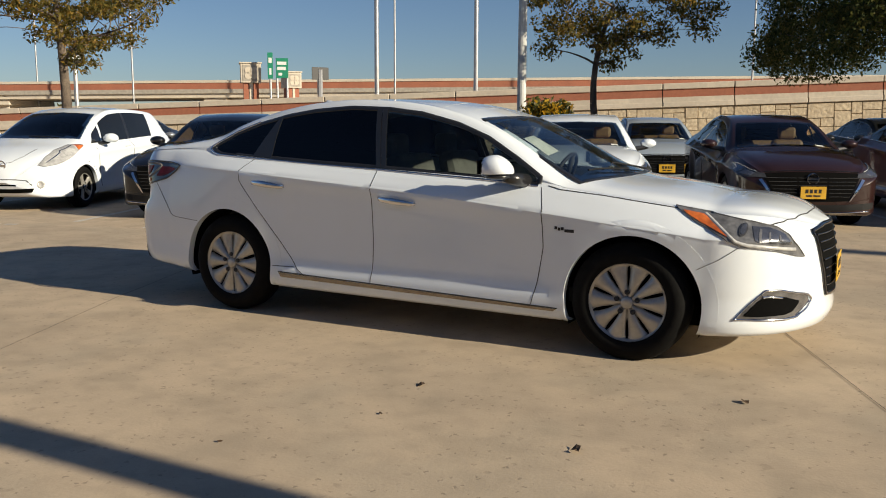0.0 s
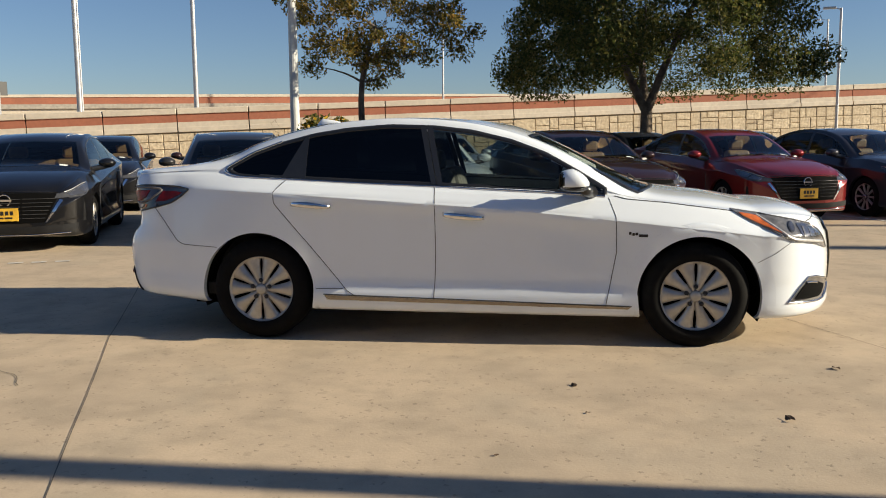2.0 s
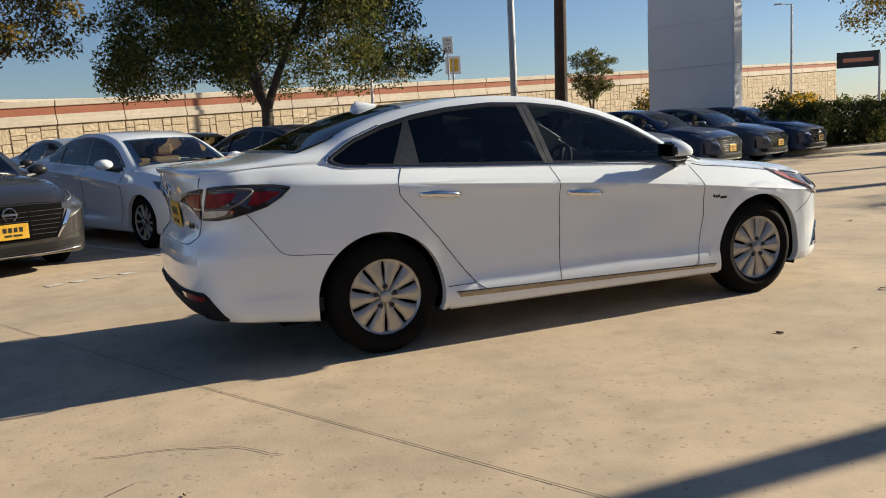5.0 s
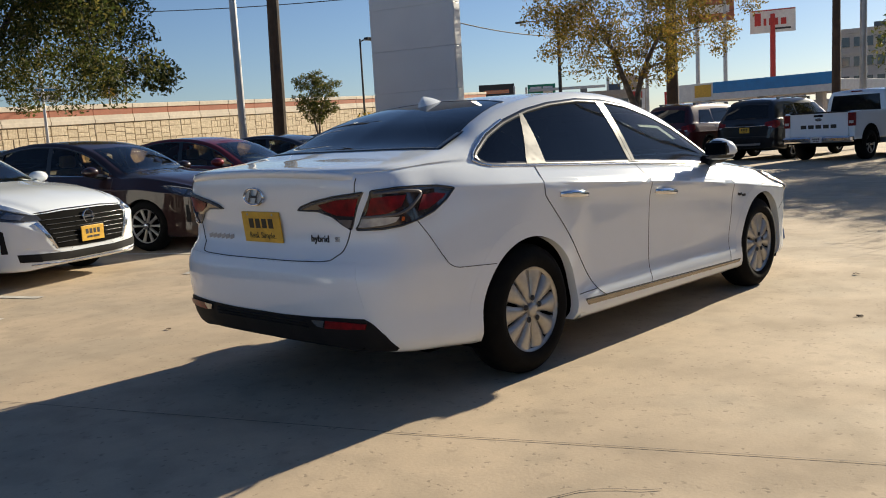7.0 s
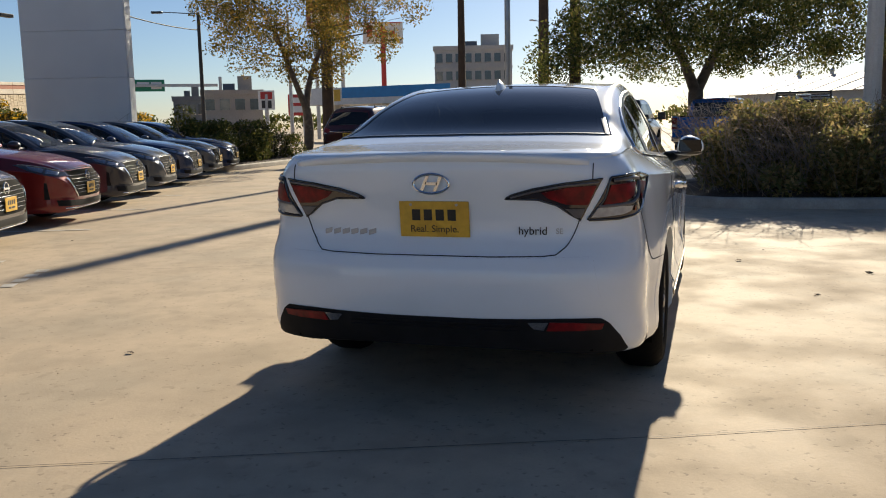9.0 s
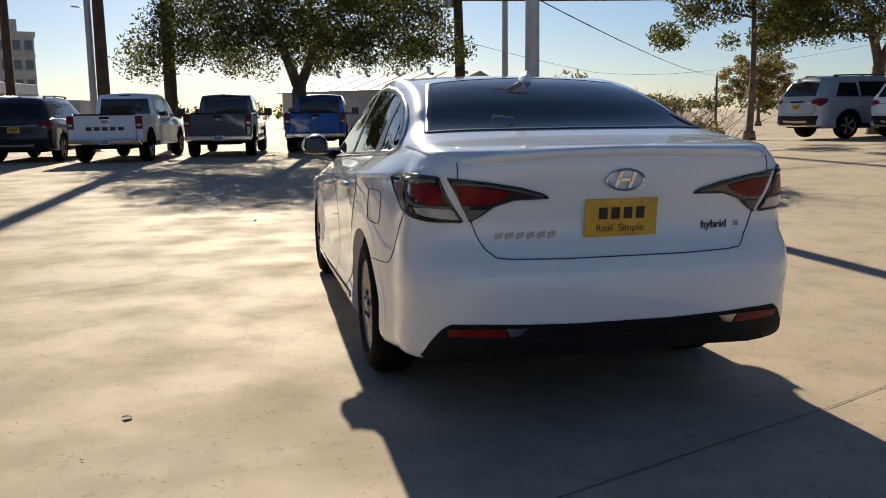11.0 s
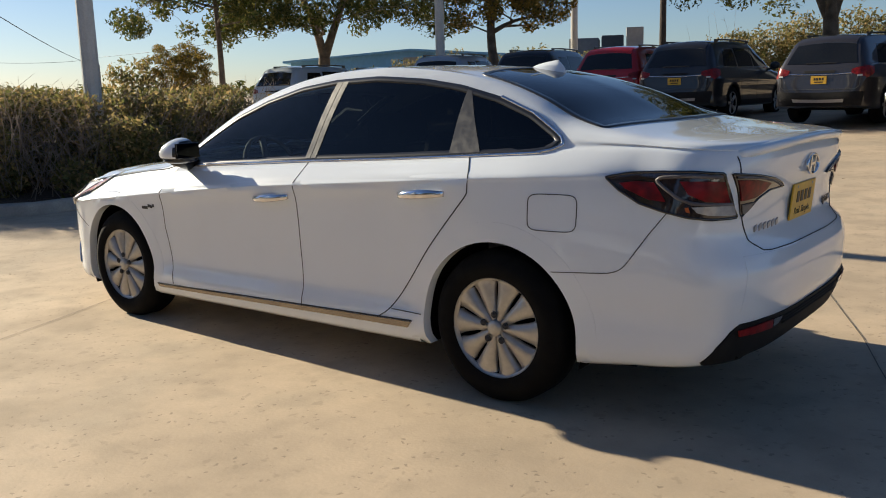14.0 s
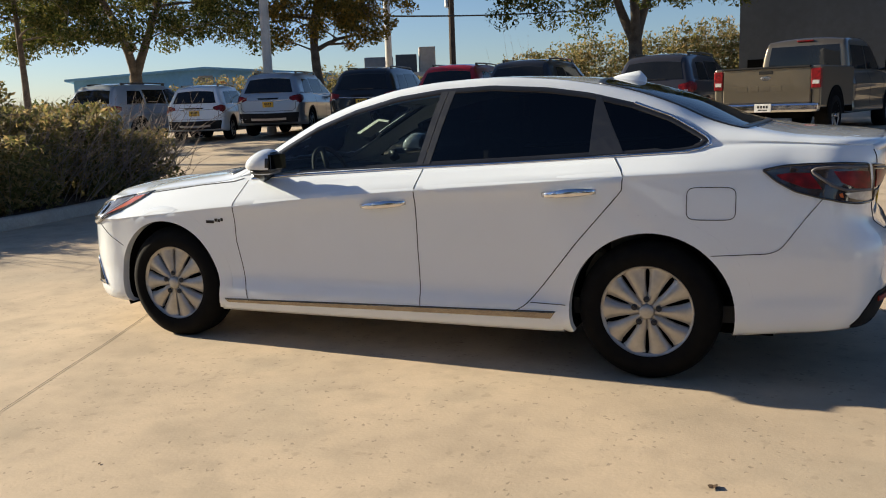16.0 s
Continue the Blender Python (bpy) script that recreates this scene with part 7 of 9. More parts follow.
# ---- trees and hedges ----
def leaf_cloud(name, centres, radii, count, size, mat, parent, rng, squash=0.8, label=""):
    """Many small folded leaves scattered through a set of clumps."""
    c = np.array(centres)
    r = np.array(radii)
    w = r**2
    pick = rng.choice(len(c), count, p=w / w.sum())
    d = rng.normal(size=(count, 3))
    d /= np.linalg.norm(d, axis=1)[:, None]
    rad = rng.random(count) ** 0.45
    p = c[pick] + d * (rad * r[pick])[:, None] * (1, 1, squash)
    t = rng.normal(size=(count, 3))
    t /= np.linalg.norm(t, axis=1)[:, None]
    b = np.cross(t, rng.normal(size=(count, 3)))
    b /= np.linalg.norm(b, axis=1)[:, None]
    n = np.cross(t, b)
    s = (size * (0.6 + 0.8 * rng.random(count)))[:, None]
    v = np.stack([p - t * s, p + b * s * 0.42 + n * s * 0.12, p + t * s, p - b * s * 0.42 + n * s * 0.12], 1).reshape(-1, 3)
    i = np.arange(count) * 4
    f = np.concatenate([np.stack([i, i + 1, i + 2], 1), np.stack([i, i + 2, i + 3], 1)])
    me = bpy.data.meshes.new(name)
    me.vertices.add(len(v))
    me.vertices.foreach_set("co", v.astype(np.float32).ravel())
    me.loops.add(len(f) * 3)
    me.loops.foreach_set("vertex_index", f.astype(np.int32).ravel())
    me.polygons.add(len(f))
    me.polygons.foreach_set("loop_start", (np.arange(len(f)) * 3).astype(np.int32))
    me.update(calc_edges=True)
    return link(name, me, mat, parent, label, smooth=False)


def limb(bm, a, b, r0, r1, rng, sag=0.12, steps=5, seg=7):
    """A bent, tapering branch from a to b; returns the points on it."""
    a, b = Vector(a), Vector(b)
    side = Vector(rng.normal(size=3)) * (b - a).length * sag
    side.z = abs(side.z) * 0.6
    P = []
    for k in range(steps + 1):
        u = k / steps
        P.append(a.lerp(b, u) + side * (4 * u * (1 - u)) * 0.5)
    for k in range(steps):
        rod(bm, P[k], P[k + 1], r0 + (r1 - r0) * k / steps, r0 + (r1 - r0) * (k + 1) / steps, seg, False)
    return P


def tree(x, y, top, width, base, r0, leaves, size, mat, seed, label, stems=1, clumps=70, thin=1.0, lean=(0.0, 0.0), dome=False):
    """A forked trunk, bent limbs and a crown of uneven leaf clumps with gaps."""
    rng = np.random.default_rng(seed)
    ob = empty("tree", label, "tree", pose(x, y, rise(x, y)))
    rz, rx, cz = (top - base) / 2, width / 2, (top + base) / 2
    lobes = [(rng.uniform(0, 2 * math.pi), rng.uniform(0.8, 1.15)) for _ in range(6)]
    cl = []
    clumps = int(clumps * 1.7)
    while len(cl) < clumps:
        d = rng.normal(size=3)
        d /= np.linalg.norm(d)
        f = rng.uniform(0.3, 1.12) ** 0.7
        a = math.atan2(d[1], d[0])
        k = min(lobes, key=lambda q: abs(math.remainder(q[0] - a, 2 * math.pi)))[1]
        if dome:
            r_ = math.sqrt(rng.random()) * 1.04
            hi = math.sqrt(max(0.0, 1 - min(1.0, r_) ** 2.4))
            q = Vector((math.cos(a) * rx * r_ * k + lean[0], math.sin(a) * rx * r_ * k + lean[1], base - 0.35 * r_ + rng.uniform(0, 0.5) + (top - base) * hi * rng.random() ** 0.7))
        else:
            q = Vector((d[0] * rx * f * k + lean[0], d[1] * rx * f * k + lean[1], cz + d[2] * rz * f * rng.uniform(0.85, 1.08)))
        if all((q - c).length > 0.13 * width / (clumps / 70) ** 0.33 for c in cl):
            cl.append(q)
        elif rng.random() < 0.08:
            cl.append(q)
    bm = bmesh.new()
    nodes = []
    for k in range(stems):
        a = 2 * math.pi * (k + 0.3) / stems + seed
        fork = Vector((0.0, 0.0, min(2.2, base * 0.62))) if stems > 1 else Vector((0, 0, 0.25))
        if k == 0:
            rod(bm, (0, 0, -0.05), (0, 0, 0.3), r0 * 1.9, r0 * 1.5, 10, False)
            limb(bm, Vector((0, 0, 0.25)), fork + Vector((0, 0, 0.05)), r0 * 1.5, r0 * 1.25, rng, 0.03, 4, 10)
        out = rx * (0.30 if stems > 1 else 0.05)
        head = Vector((out * math.cos(a) + lean[0] * 0.6, out * math.sin(a) + lean[1] * 0.6, base + rz * 0.7))
        P = limb(bm, fork, head, r0, r0 * 0.5, rng, 0.10, 8, 9)
        nodes += [(q, r0 * (1 - 0.45 * i / 7)) for i, q in enumerate(P) if q.z > base * 0.62]
    order = sorted(range(len(cl)), key=lambda i: rng.random())
    for n, i in enumerate(order):
        c = cl[i]
        q, r = min(nodes, key=lambda w: (w[0] - c).length + (0.8 if w[0].z > c.z else 0.0) + rng.random() * 0.3)
        main = n < max(6, len(cl) // 8)
        P = limb(bm, q, c, min(r * 0.62, r0 * 0.5) if main else min(r * 0.5, 0.035), 0.008, rng, 0.2, 5, 6 if main else 5)
        if main:
            nodes += [(w, min(r * 0.62, r0 * 0.5) * (1 - 0.7 * k / 5)) for k, w in enumerate(P[1:])]
        else:
            nodes += [(P[3], 0.02)]
    part("trunk", bm, M["bark"], ob, smooth=True)
    radii = [thin * width * rng.uniform(0.045, 0.105) for _ in cl]
    leaf_cloud("crown", [tuple(c) for c in cl], radii, leaves, size, M[mat], ob, rng, 0.75)
    return ob


tree(3.11, 19.5, 8.0, 9.0, 3.15, 0.13, 95000, 0.058, "leaf_green", 3, "broad live oak with a dense dark green crown", 3, 110, dome=True)
tree(-4.43, 17.29, 7.3, 5.4, 2.7, 0.11, 22000, 0.056, "leaf_gold", 5, "slender young tree with thin yellowing leaves", 1, 60)
tree(-15.6, 9.4, 6.6, 5.0, 2.9, 0.15, 18000, 0.056, "leaf_gold", 8, "young tree with thin golden leaves by the lot edge", 1, 60)
tree(25.2, 13.9, 8.2, 8.0, 3.0, 0.13, 30000, 0.062, "leaf_gold", 11, "autumn tree with orange-brown leaves beside the hedge", 2, 100)
tree(25.9, -0.5, 7.0, 10.2, 3.4, 0.20, 56000, 0.068, "leaf_green", 14, "wide dusty green oak against the sun", 2, 120, dome=True)
tree(20.2, -14.6, 7.8, 5.8, 3.6, 0.12, 26000, 0.066, "leaf_green", 17, "street tree with a dark green crown", 1, 70, dome=True)
tree(20.3, -19.4, 8.4, 8.4, 3.6, 0.17, 48000, 0.068, "leaf_green", 19, "oak with a dense dark crown beside the lane", 2, 90, dome=True)
tree(13.6, -21.2, 8.0, 6.4, 2.7, 0.19, 40000, 0.068, "leaf_gold", 23, "oak with yellow-green autumn leaves", 1, 90)
tree(3.3, -21.9, 7.2, 7.6, 3.5, 0.16, 40000, 0.068, "leaf_green", 26, "oak spreading behind the parked SUVs", 3, 90, dome=True)
tree(15.3, 20.9, 3.7, 1.7, 1.9, 0.045, 5600, 0.045, "leaf_green", 29, "small young tree with a narrow trunk", 2, 44, 1.5)
tree(44, -30, 4.4, 4.6, 1.4, 0.12, 14000, 0.07, "leaf_gold", 33, "yellow-green tree across the street", 1, 60)


def bush(x0, x1, y0, y1, h, leaves, size, mat, seed, label, heading=0.0, twigs=160, name="hedge", flowers=0):
    """A rough hedge: bare twigs below, leaves in uneven clumps above."""
    rng = np.random.default_rng(seed)
    cx, cy = (x0 + x1) / 2, (y0 + y1) / 2
    ob = empty(name, label, name, pose(cx, cy, rise(cx, cy), 0, 0, heading))
    w, d = (x1 - x0) / 2, (y1 - y0) / 2
    k = max(12, int(4 * w * d * 5))
    centres, radii = [], []
    for _ in range(k):
        px, py = rng.uniform(-w, w), rng.uniform(-d, d)
        edge = 1 - max(abs(px) / w, abs(py) / d) ** 3.2 * 0.5
        hh = h * edge * rng.uniform(0.72, 1.0)
        for zz in np.arange(0.35, hh, 0.42):
            centres.append((px + rng.normal() * 0.1, py + rng.normal() * 0.1, zz))
            radii.append(rng.uniform(0.22, 0.42))
    leaf_cloud("foliage", centres, radii, leaves, size, M[mat], ob, rng, 0.9)
    tv, tf = [], []

    def spray(p0, p1, r0, r1):
        """One thin three-sided twig."""
        t = (p1 - p0).normalized()
        u = t.orthogonal().normalized()
        k, v = len(tv), t.cross(u)
        for p, r in ((p0, r0), (p1, r1)):
            for g in (0.0, 2.094, 4.189):
                tv.append(p + (u * math.cos(g) + v * math.sin(g)) * r)
        for j in range(3):
            tf.append((k + j, k + (j + 1) % 3, k + 3 + (j + 1) % 3, k + 3 + j))

    for _ in range(twigs):
        px, py = rng.uniform(-w, w), rng.uniform(-d, d)
        q = Vector((px, py, rng.uniform(0.0, 0.45) * h))
        e = q + Vector((0.35 * px / w + rng.normal() * 0.32, 0.35 * py / d + rng.normal() * 0.32, rng.uniform(0.25, 0.6) * h))
        mid = q.lerp(e, 0.5) + Vector(rng.normal(size=3) * 0.06)
        spray(q, mid, 0.007, 0.005)
        spray(mid, e, 0.005, 0.002)
        for f in (0.35, 0.7):
            c = mid.lerp(e, f)
            spray(c, c + Vector((rng.normal() * 0.16, rng.normal() * 0.16, rng.uniform(-0.05, 0.22))), 0.004, 0.0015)
    tagged(pydata("twig_mass", [tuple(p) for p in tv], tf, M["twig"], ob), kind="stuff")
    if flowers:
        leaf_cloud("blossom", [c for c in centres if c[2] > h * 0.55], [0.3] * sum(c[2] > h * 0.55 for c in centres), flowers, 0.09, M["flower"], ob, rng)
    return ob


bush(7.15, 10.6, -6.1, -0.95, 1.64, 92000, 0.042, "leaf_hedge", 41, "overgrown grey-green hedge with bare twigs on a kerbed island", twigs=1500)
bush(13.9, 23.7, 13.2, 14.9, 1.7, 34000, 0.055, "leaf_green", 43, "clipped dark hedge at the end of the car row", 3, 160)
bush(-6.3, -4.3, 14.3, 15.5, 2.1, 7000, 0.065, "leaf_green", 45, "flowering shrub with yellow blossoms by the light pole", 0, 40, "shrub", 900)
bush(18.5, 21.5, 22.5, 24.0, 2.2, 4000, 0.08, "leaf_green", 47, "green shrub with yellow blossoms below the wall", 0, 40, "shrub", 300)
bush(28.6, 32.0, 24.4, 26.4, 1.9, 3000, 0.08, "leaf_green", 48, "shrub with yellow blossoms beside the sign pylon", 0, 40, "shrub", 700)
bush(14, 34, -36, -33, 3.0, 40000, 0.075, "leaf_hedge", 49, "tall hedgerow along the far street", 8, 60)
bush(-14, 16, -44, -40, 4.4, 90000, 0.09, "leaf_hedge", 50, "tall brushy hedgerow far behind the SUVs", 0, 60)
bush(46, 60, -24, -20, 2.6, 18000, 0.09, "leaf_hedge", 52, "hedge across the street", -30, 30)


# ---- kerbed islands ----
def island(name, pts, label):
    """A raised planting island: rounded kerb round a bed of mulch."""
    P = catmull(np.array(pts + pts[:1]), 6)[:-1]
    c = P.mean(0)
    ob = empty(name, label, "traffic island", pose(c[0], c[1], rise(*c)), "", "structure")
    n = len(P)
    verts, faces = [], []
    for p in P:
        d = (p - c) / np.linalg.norm(p - c)
        for off, z in ((0.02, -0.05), (0.0, 0.11), (-0.03, 0.145), (-0.13, 0.15), (-0.155, 0.12), (-0.16, -0.02)):
            q = p + d * off - c
            verts.append((q[0], q[1], z + rise(*p) - rise(*c)))
    for k in range(n):
        for j in range(5):
            faces.append((6 * k + j, 6 * ((k + 1) % n) + j, 6 * ((k + 1) % n) + j + 1, 6 * k + j + 1))
    pydata("kerb", verts, faces, M["kerb"], ob)
    ring = [(p - c) * 0.985 for p in P]
    v2 = [(0, 0, 0.16)] + [(q[0] * f, q[1] * f, (0.10 + 0.04 * (f < 0.9)) + (rise(*(q * f + c)) - rise(*c))) for f in (0.96, 0.6, 0.3) for q in ring]
    f2 = [(1 + n * a + k, 1 + n * a + (k + 1) % n, 1 + n * (a + 1) + (k + 1) % n, 1 + n * (a + 1) + k) for a in (0, 1) for k in range(n)]
    f2 += [(0, 1 + 2 * n + k, 1 + 2 * n + (k + 1) % n) for k in range(n)]
    pydata("planting_bed", v2, f2, M["mulch"], ob)
    return ob


island("kerb_island", [(6.75, -1.2), (7.45, -0.55), (10.0, -0.3), (11.3, -1.2), (11.6, -4.0), (11.2, -6.2), (9.7, -6.9), (8.1, -6.5), (7.25, -5.2), (6.85, -3.1)], "kerbed island of brown mulch under the overgrown hedge")
island("kerb_island", [(14.4, 12.9), (16.2, 12.2), (20.6, 12.3), (25.6, 12.7), (27.0, 14.4), (24.8, 15.4), (19.0, 15.2), (15.0, 14.6)], "kerbed island with a clipped hedge and a tree")


# ---- poles, cables ----
def lamp_post(x, y, h, r, mat, arm, label, heads=((1, 0),), base=0.0):
    z = rise(x, y)
    ob = empty("lamp_post", label, "lamp post", pose(x, y, z))
    bm = bmesh.new()
    if base:
        turned(bm, [(0.30, 0), (0.30, base - 0.04), (0.26, base)], 20, "z", close=True)
        part("footing", bm, M["kerb"], ob)
        bm = bmesh.new()
    rod(bm, (0, 0, base), (0, 0, h), r, r * 0.75, 14)
    box(bm, -r * 1.7, r * 1.7, -r * 1.7, r * 1.7, base, base + 0.03)
    part("shaft", bm, M[mat], ob, smooth=False)
    for dx, dy in heads:
        if arm:
            d = Vector((dx, dy, 0)).normalized()
            bm = rod(bmesh.new(), (0, 0, h - 0.1), d * arm + Vector((0, 0, h + 0.05)), 0.03, 0.025, 8)
            part("arm", bm, M[mat], ob)
            bm = box(bmesh.new(), -0.32, 0.32, -0.13, 0.13, -0.06, 0.06, 0.02, Matrix.Translation(d * (arm + 0.25) + Vector((0, 0, h + 0.03))) @ Matrix.Rotation(math.atan2(dy, dx), 4, "Z"))
            part("lamp_head", bm, M[mat], ob)
    return ob


lamp_post(8.9, -3.4, 8.2, 0.13, "pole_white", 0.5, "thick grey lamp post rising from the hedge", ((1, 0), (-1, 0)), 0.75)
lamp_post(-6.06, 15.43, 8.6, 0.12, "pole_white", 0.5, "pale square-based lamp post behind the car rows", ((1, 0), (-1, 0)), 0.7)
lamp_post(-18.05, 37.7, 17.0, 0.13, "galv", 0.0, "tall thin steel pole by the highway")
lamp_post(-26.7, 41.5, 18.0, 0.15, "galv", 0.0, "tall thin steel pole by the highway")
lamp_post(15.9, 44.7, 7.6, 0.09, "galv", 0.35, "thin lamp post below the retaining wall", ((-1, 0.2),))
lamp_post(11.96, 20.77, 11.0, 0.13, "galv", 0.0, "grey steel pole behind the saloons")
lamp_post(19.8, 23.4, 5.2, 0.05, "pole_black", 0.4, "slim street lamp behind the young tree", ((1, 0),))
lamp_post(40.9, 28.3, 7.9, 0.13, "pole_black", 2.2, "tall black street light with a long arm", ((-0.3, 1),))
lamp_post(28.5, 6.7, 11.5, 0.13, "galv", 0.0, "grey steel pole behind the pickups")
lamp_post(13.9, -18.2, 11.5, 0.15, "pole_white", 0.5, "pale lamp post behind the SUV row", ((1, 0), (-1, 0)))
lamp_post(14.6, -27.8, 12.0, 0.15, "pole_white", 0.5, "pale lamp post across the lane", ((1, 0),))
lamp_post(33.1, -10.2, 10.5, 0.15, "galv", 0.0, "grey steel pole beyond the hedge")
for x, y, h, lab in ((-74, 66, 16, "highway light mast"), (-46, 76, 17, "highway light mast"), (-12, 92, 17, "highway light mast"), (30, 96, 13, "highway light mast"), (58, 52, 10, "street lamp"), (44, 24, 8, "street lamp by the fuel station"), (75, 14, 11, "street lamp by the fuel station"), (-95, 70, 15, "highway light mast")):
    lamp_post(x, y, h, 0.12, "galv", 0.9, f"slim grey {lab} against the sky", ((-0.8, 0.6),))


def utility_pole(x, y, h, r, label, cross=True, lean=0.0, turn=0.0):
    ob = empty("utility_pole", label, "utility pole", pose(x, y, rise(x, y), 0, lean, turn))
    bm = bmesh.new()
    rod(bm, (0, 0, -0.1), (0, 0, h), r, r * 0.7, 12)
    part("shaft", bm, M["timber"], ob, smooth=False)
    if cross:
        for zz in (h - 0.5, h - 1.6):
            part("crossarm", box(bmesh.new(), -0.07, 0.07, -1.2, 1.2, zz - 0.08, zz + 0.08), M["timber"], ob)
            for yy in (-1.1, -0.45, 0.45, 1.1):
                part("insulator", rod(bmesh.new(), (0, yy, zz + 0.08), (0, yy, zz + 0.28), 0.05, 0.03, 8), M["sign_white"], ob)
        bm = turned(bmesh.new(), [(0.2, h - 3.4), (0.22, h - 3.3), (0.22, h - 2.6), (0.18, h - 2.5)], 14, "z", Matrix.Translation((0.36, 0, 0)), True)
        part("transformer", bm, M["galv"], ob)
    return ob


utility_pole(16.1, 24.3, 13, 0.27, "dark timber utility pole behind the car row", lean=1.2)
utility_pole(33.4, 16.7, 12, 0.30, "thick dark utility pole beside the autumn tree", False)
utility_pole(54.0, 10.0, 14, 0.42, "stout brown timber utility pole", False)
utility_pole(47.0, 13.8, 12.5, 0.26, "dark utility pole with a transformer", True, 0, 20)
utility_pole(28.0, 3.97, 11, 0.24, "dark utility pole beside the oak", False)
utility_pole(27.87, -6.89, 8.6, 0.22, "dark timber utility pole beyond the hedge", True, 1.5, 60)
utility_pole(26.8, -63.2, 12, 0.3, "slim dark utility pole far down the street", True)
utility_pole(168.0, -98.3, 10.5, 0.3, "slim timber utility pole far away", True, 0, 70)
utility_pole(180.0, -75.2, 10.5, 0.3, "slim timber utility pole far away", True, 0, 40)


def cable(a, b, sag, r, label):
    a, b = Vector(a), Vector(b)
    cu = bpy.data.curves.new("overhead_cable", "CURVE")
    cu.dimensions = "3D"
    cu.bevel_depth = r
    sp = cu.splines.new("POLY")
    sp.points.add(16)
    for k in range(17):
        u = k / 16
        p = a.lerp(b, u)
        sp.points[k].co = (p.x, p.y, p.z - 4 * sag * u * (1 - u), 1)
    ob = new("overhead_cable", cu)
    cu.materials.append(M["cable"])
    return tagged(ob, label, "cable")


cable((27.87, -6.89, 5.5), (14.5, -60, 7.6), 0.8, 0.045, "black overhead cable strung between timber poles")
cable((27.87, -6.89, 7.6), (26.8, -63.2, 11), 0.9, 0.025, "thin overhead wire between timber poles")
cable((27.87, -6.89, 8.1), (54, 10, 11), 0.8, 0.03, "thin overhead wire between timber poles")
cable((54, 10, 10), (47, 13.8, 11), 0.4, 0.03, "thin overhead wire between timber poles")
cable((47, 13.8, 10.2), (16.1, 24.3, 11.3), 0.9, 0.03, "overhead wire crossing behind the sign pylon")
cable((47, 13.8, 11.4), (30.0, 60, 12), 0.9, 0.03, "overhead wire crossing the street")
cable((16.1, 24.3, 8.6), (40.9, 28.3, 7.0), 0.8, 0.03, "overhead wire crossing behind the sign pylon")
cable((168, -98.3, 8.4), (27.87, -6.89, 7.0), 1.0, 0.03, "thin overhead wire above the street")
cable((168, -98.3, 9.6), (180, -75.2, 9.6), 0.7, 0.03, "thin overhead wire above the street")
cable((180, -75.2, 9.6), (54, 10, 12.5), 0.7, 0.03, "thin overhead wire above the street")
cable((168, -98.3, 9.9), (26.8, -63.2, 11.6), 1.2, 0.03, "thin overhead wire above the street")



# ---- the highway: stone retaining wall, barrier, far bridge ----
WA = radians(20)
WALL_M = Matrix.Translation((25, 52, 0)) @ Matrix.Rotation(WA, 4, "Z") @ Matrix.Rotation(radians(-2.03), 4, "Y")
TOP = 4.62                                        # barrier top at the origin of the wall


def ramp_wall():
    """Retaining wall with its face on -y, under a barrier of cream, red and cream bands."""
    ob = empty("wall_north", "limestone retaining wall under a banded highway barrier", "wall", WALL_M, "", "structure")
    L0, L1, J = -120.7, 71.0, 3.55
    part("wall_core", box(bmesh.new(), L0, L1, 0.012, 0.7, -3.5, TOP - 1.2), M["mortar"], ob)
    for nm, mat, y0, z0, z1, bev in (("barrier_foot", "barrier", -0.12, TOP - 1.2, TOP - 0.95, 0.02), ("barrier_ledge", "barrier", -0.06, TOP - 0.95, TOP - 0.70, 0.0), ("barrier_band", "brickred", -0.03, TOP - 0.70, TOP - 0.30, 0.0), ("barrier_cap", "barrier", -0.10, TOP - 0.30, TOP, 0.03)):
        bm = bmesh.new()
        for k in range(int((L1 - L0) / J)):            # sections with open joints
            a = L0 + J * k
            box(bm, a + 0.025, a + J - 0.025, y0, 0.55, z0, z1, bev)
        tagged(part(nm, bm, M[mat], ob), kind="stuff")
    part("joint_backing", box(bmesh.new(), L0, L1, 0.1, 0.5, TOP - 1.2, TOP - 0.05), M["seam"], ob)
    return ob


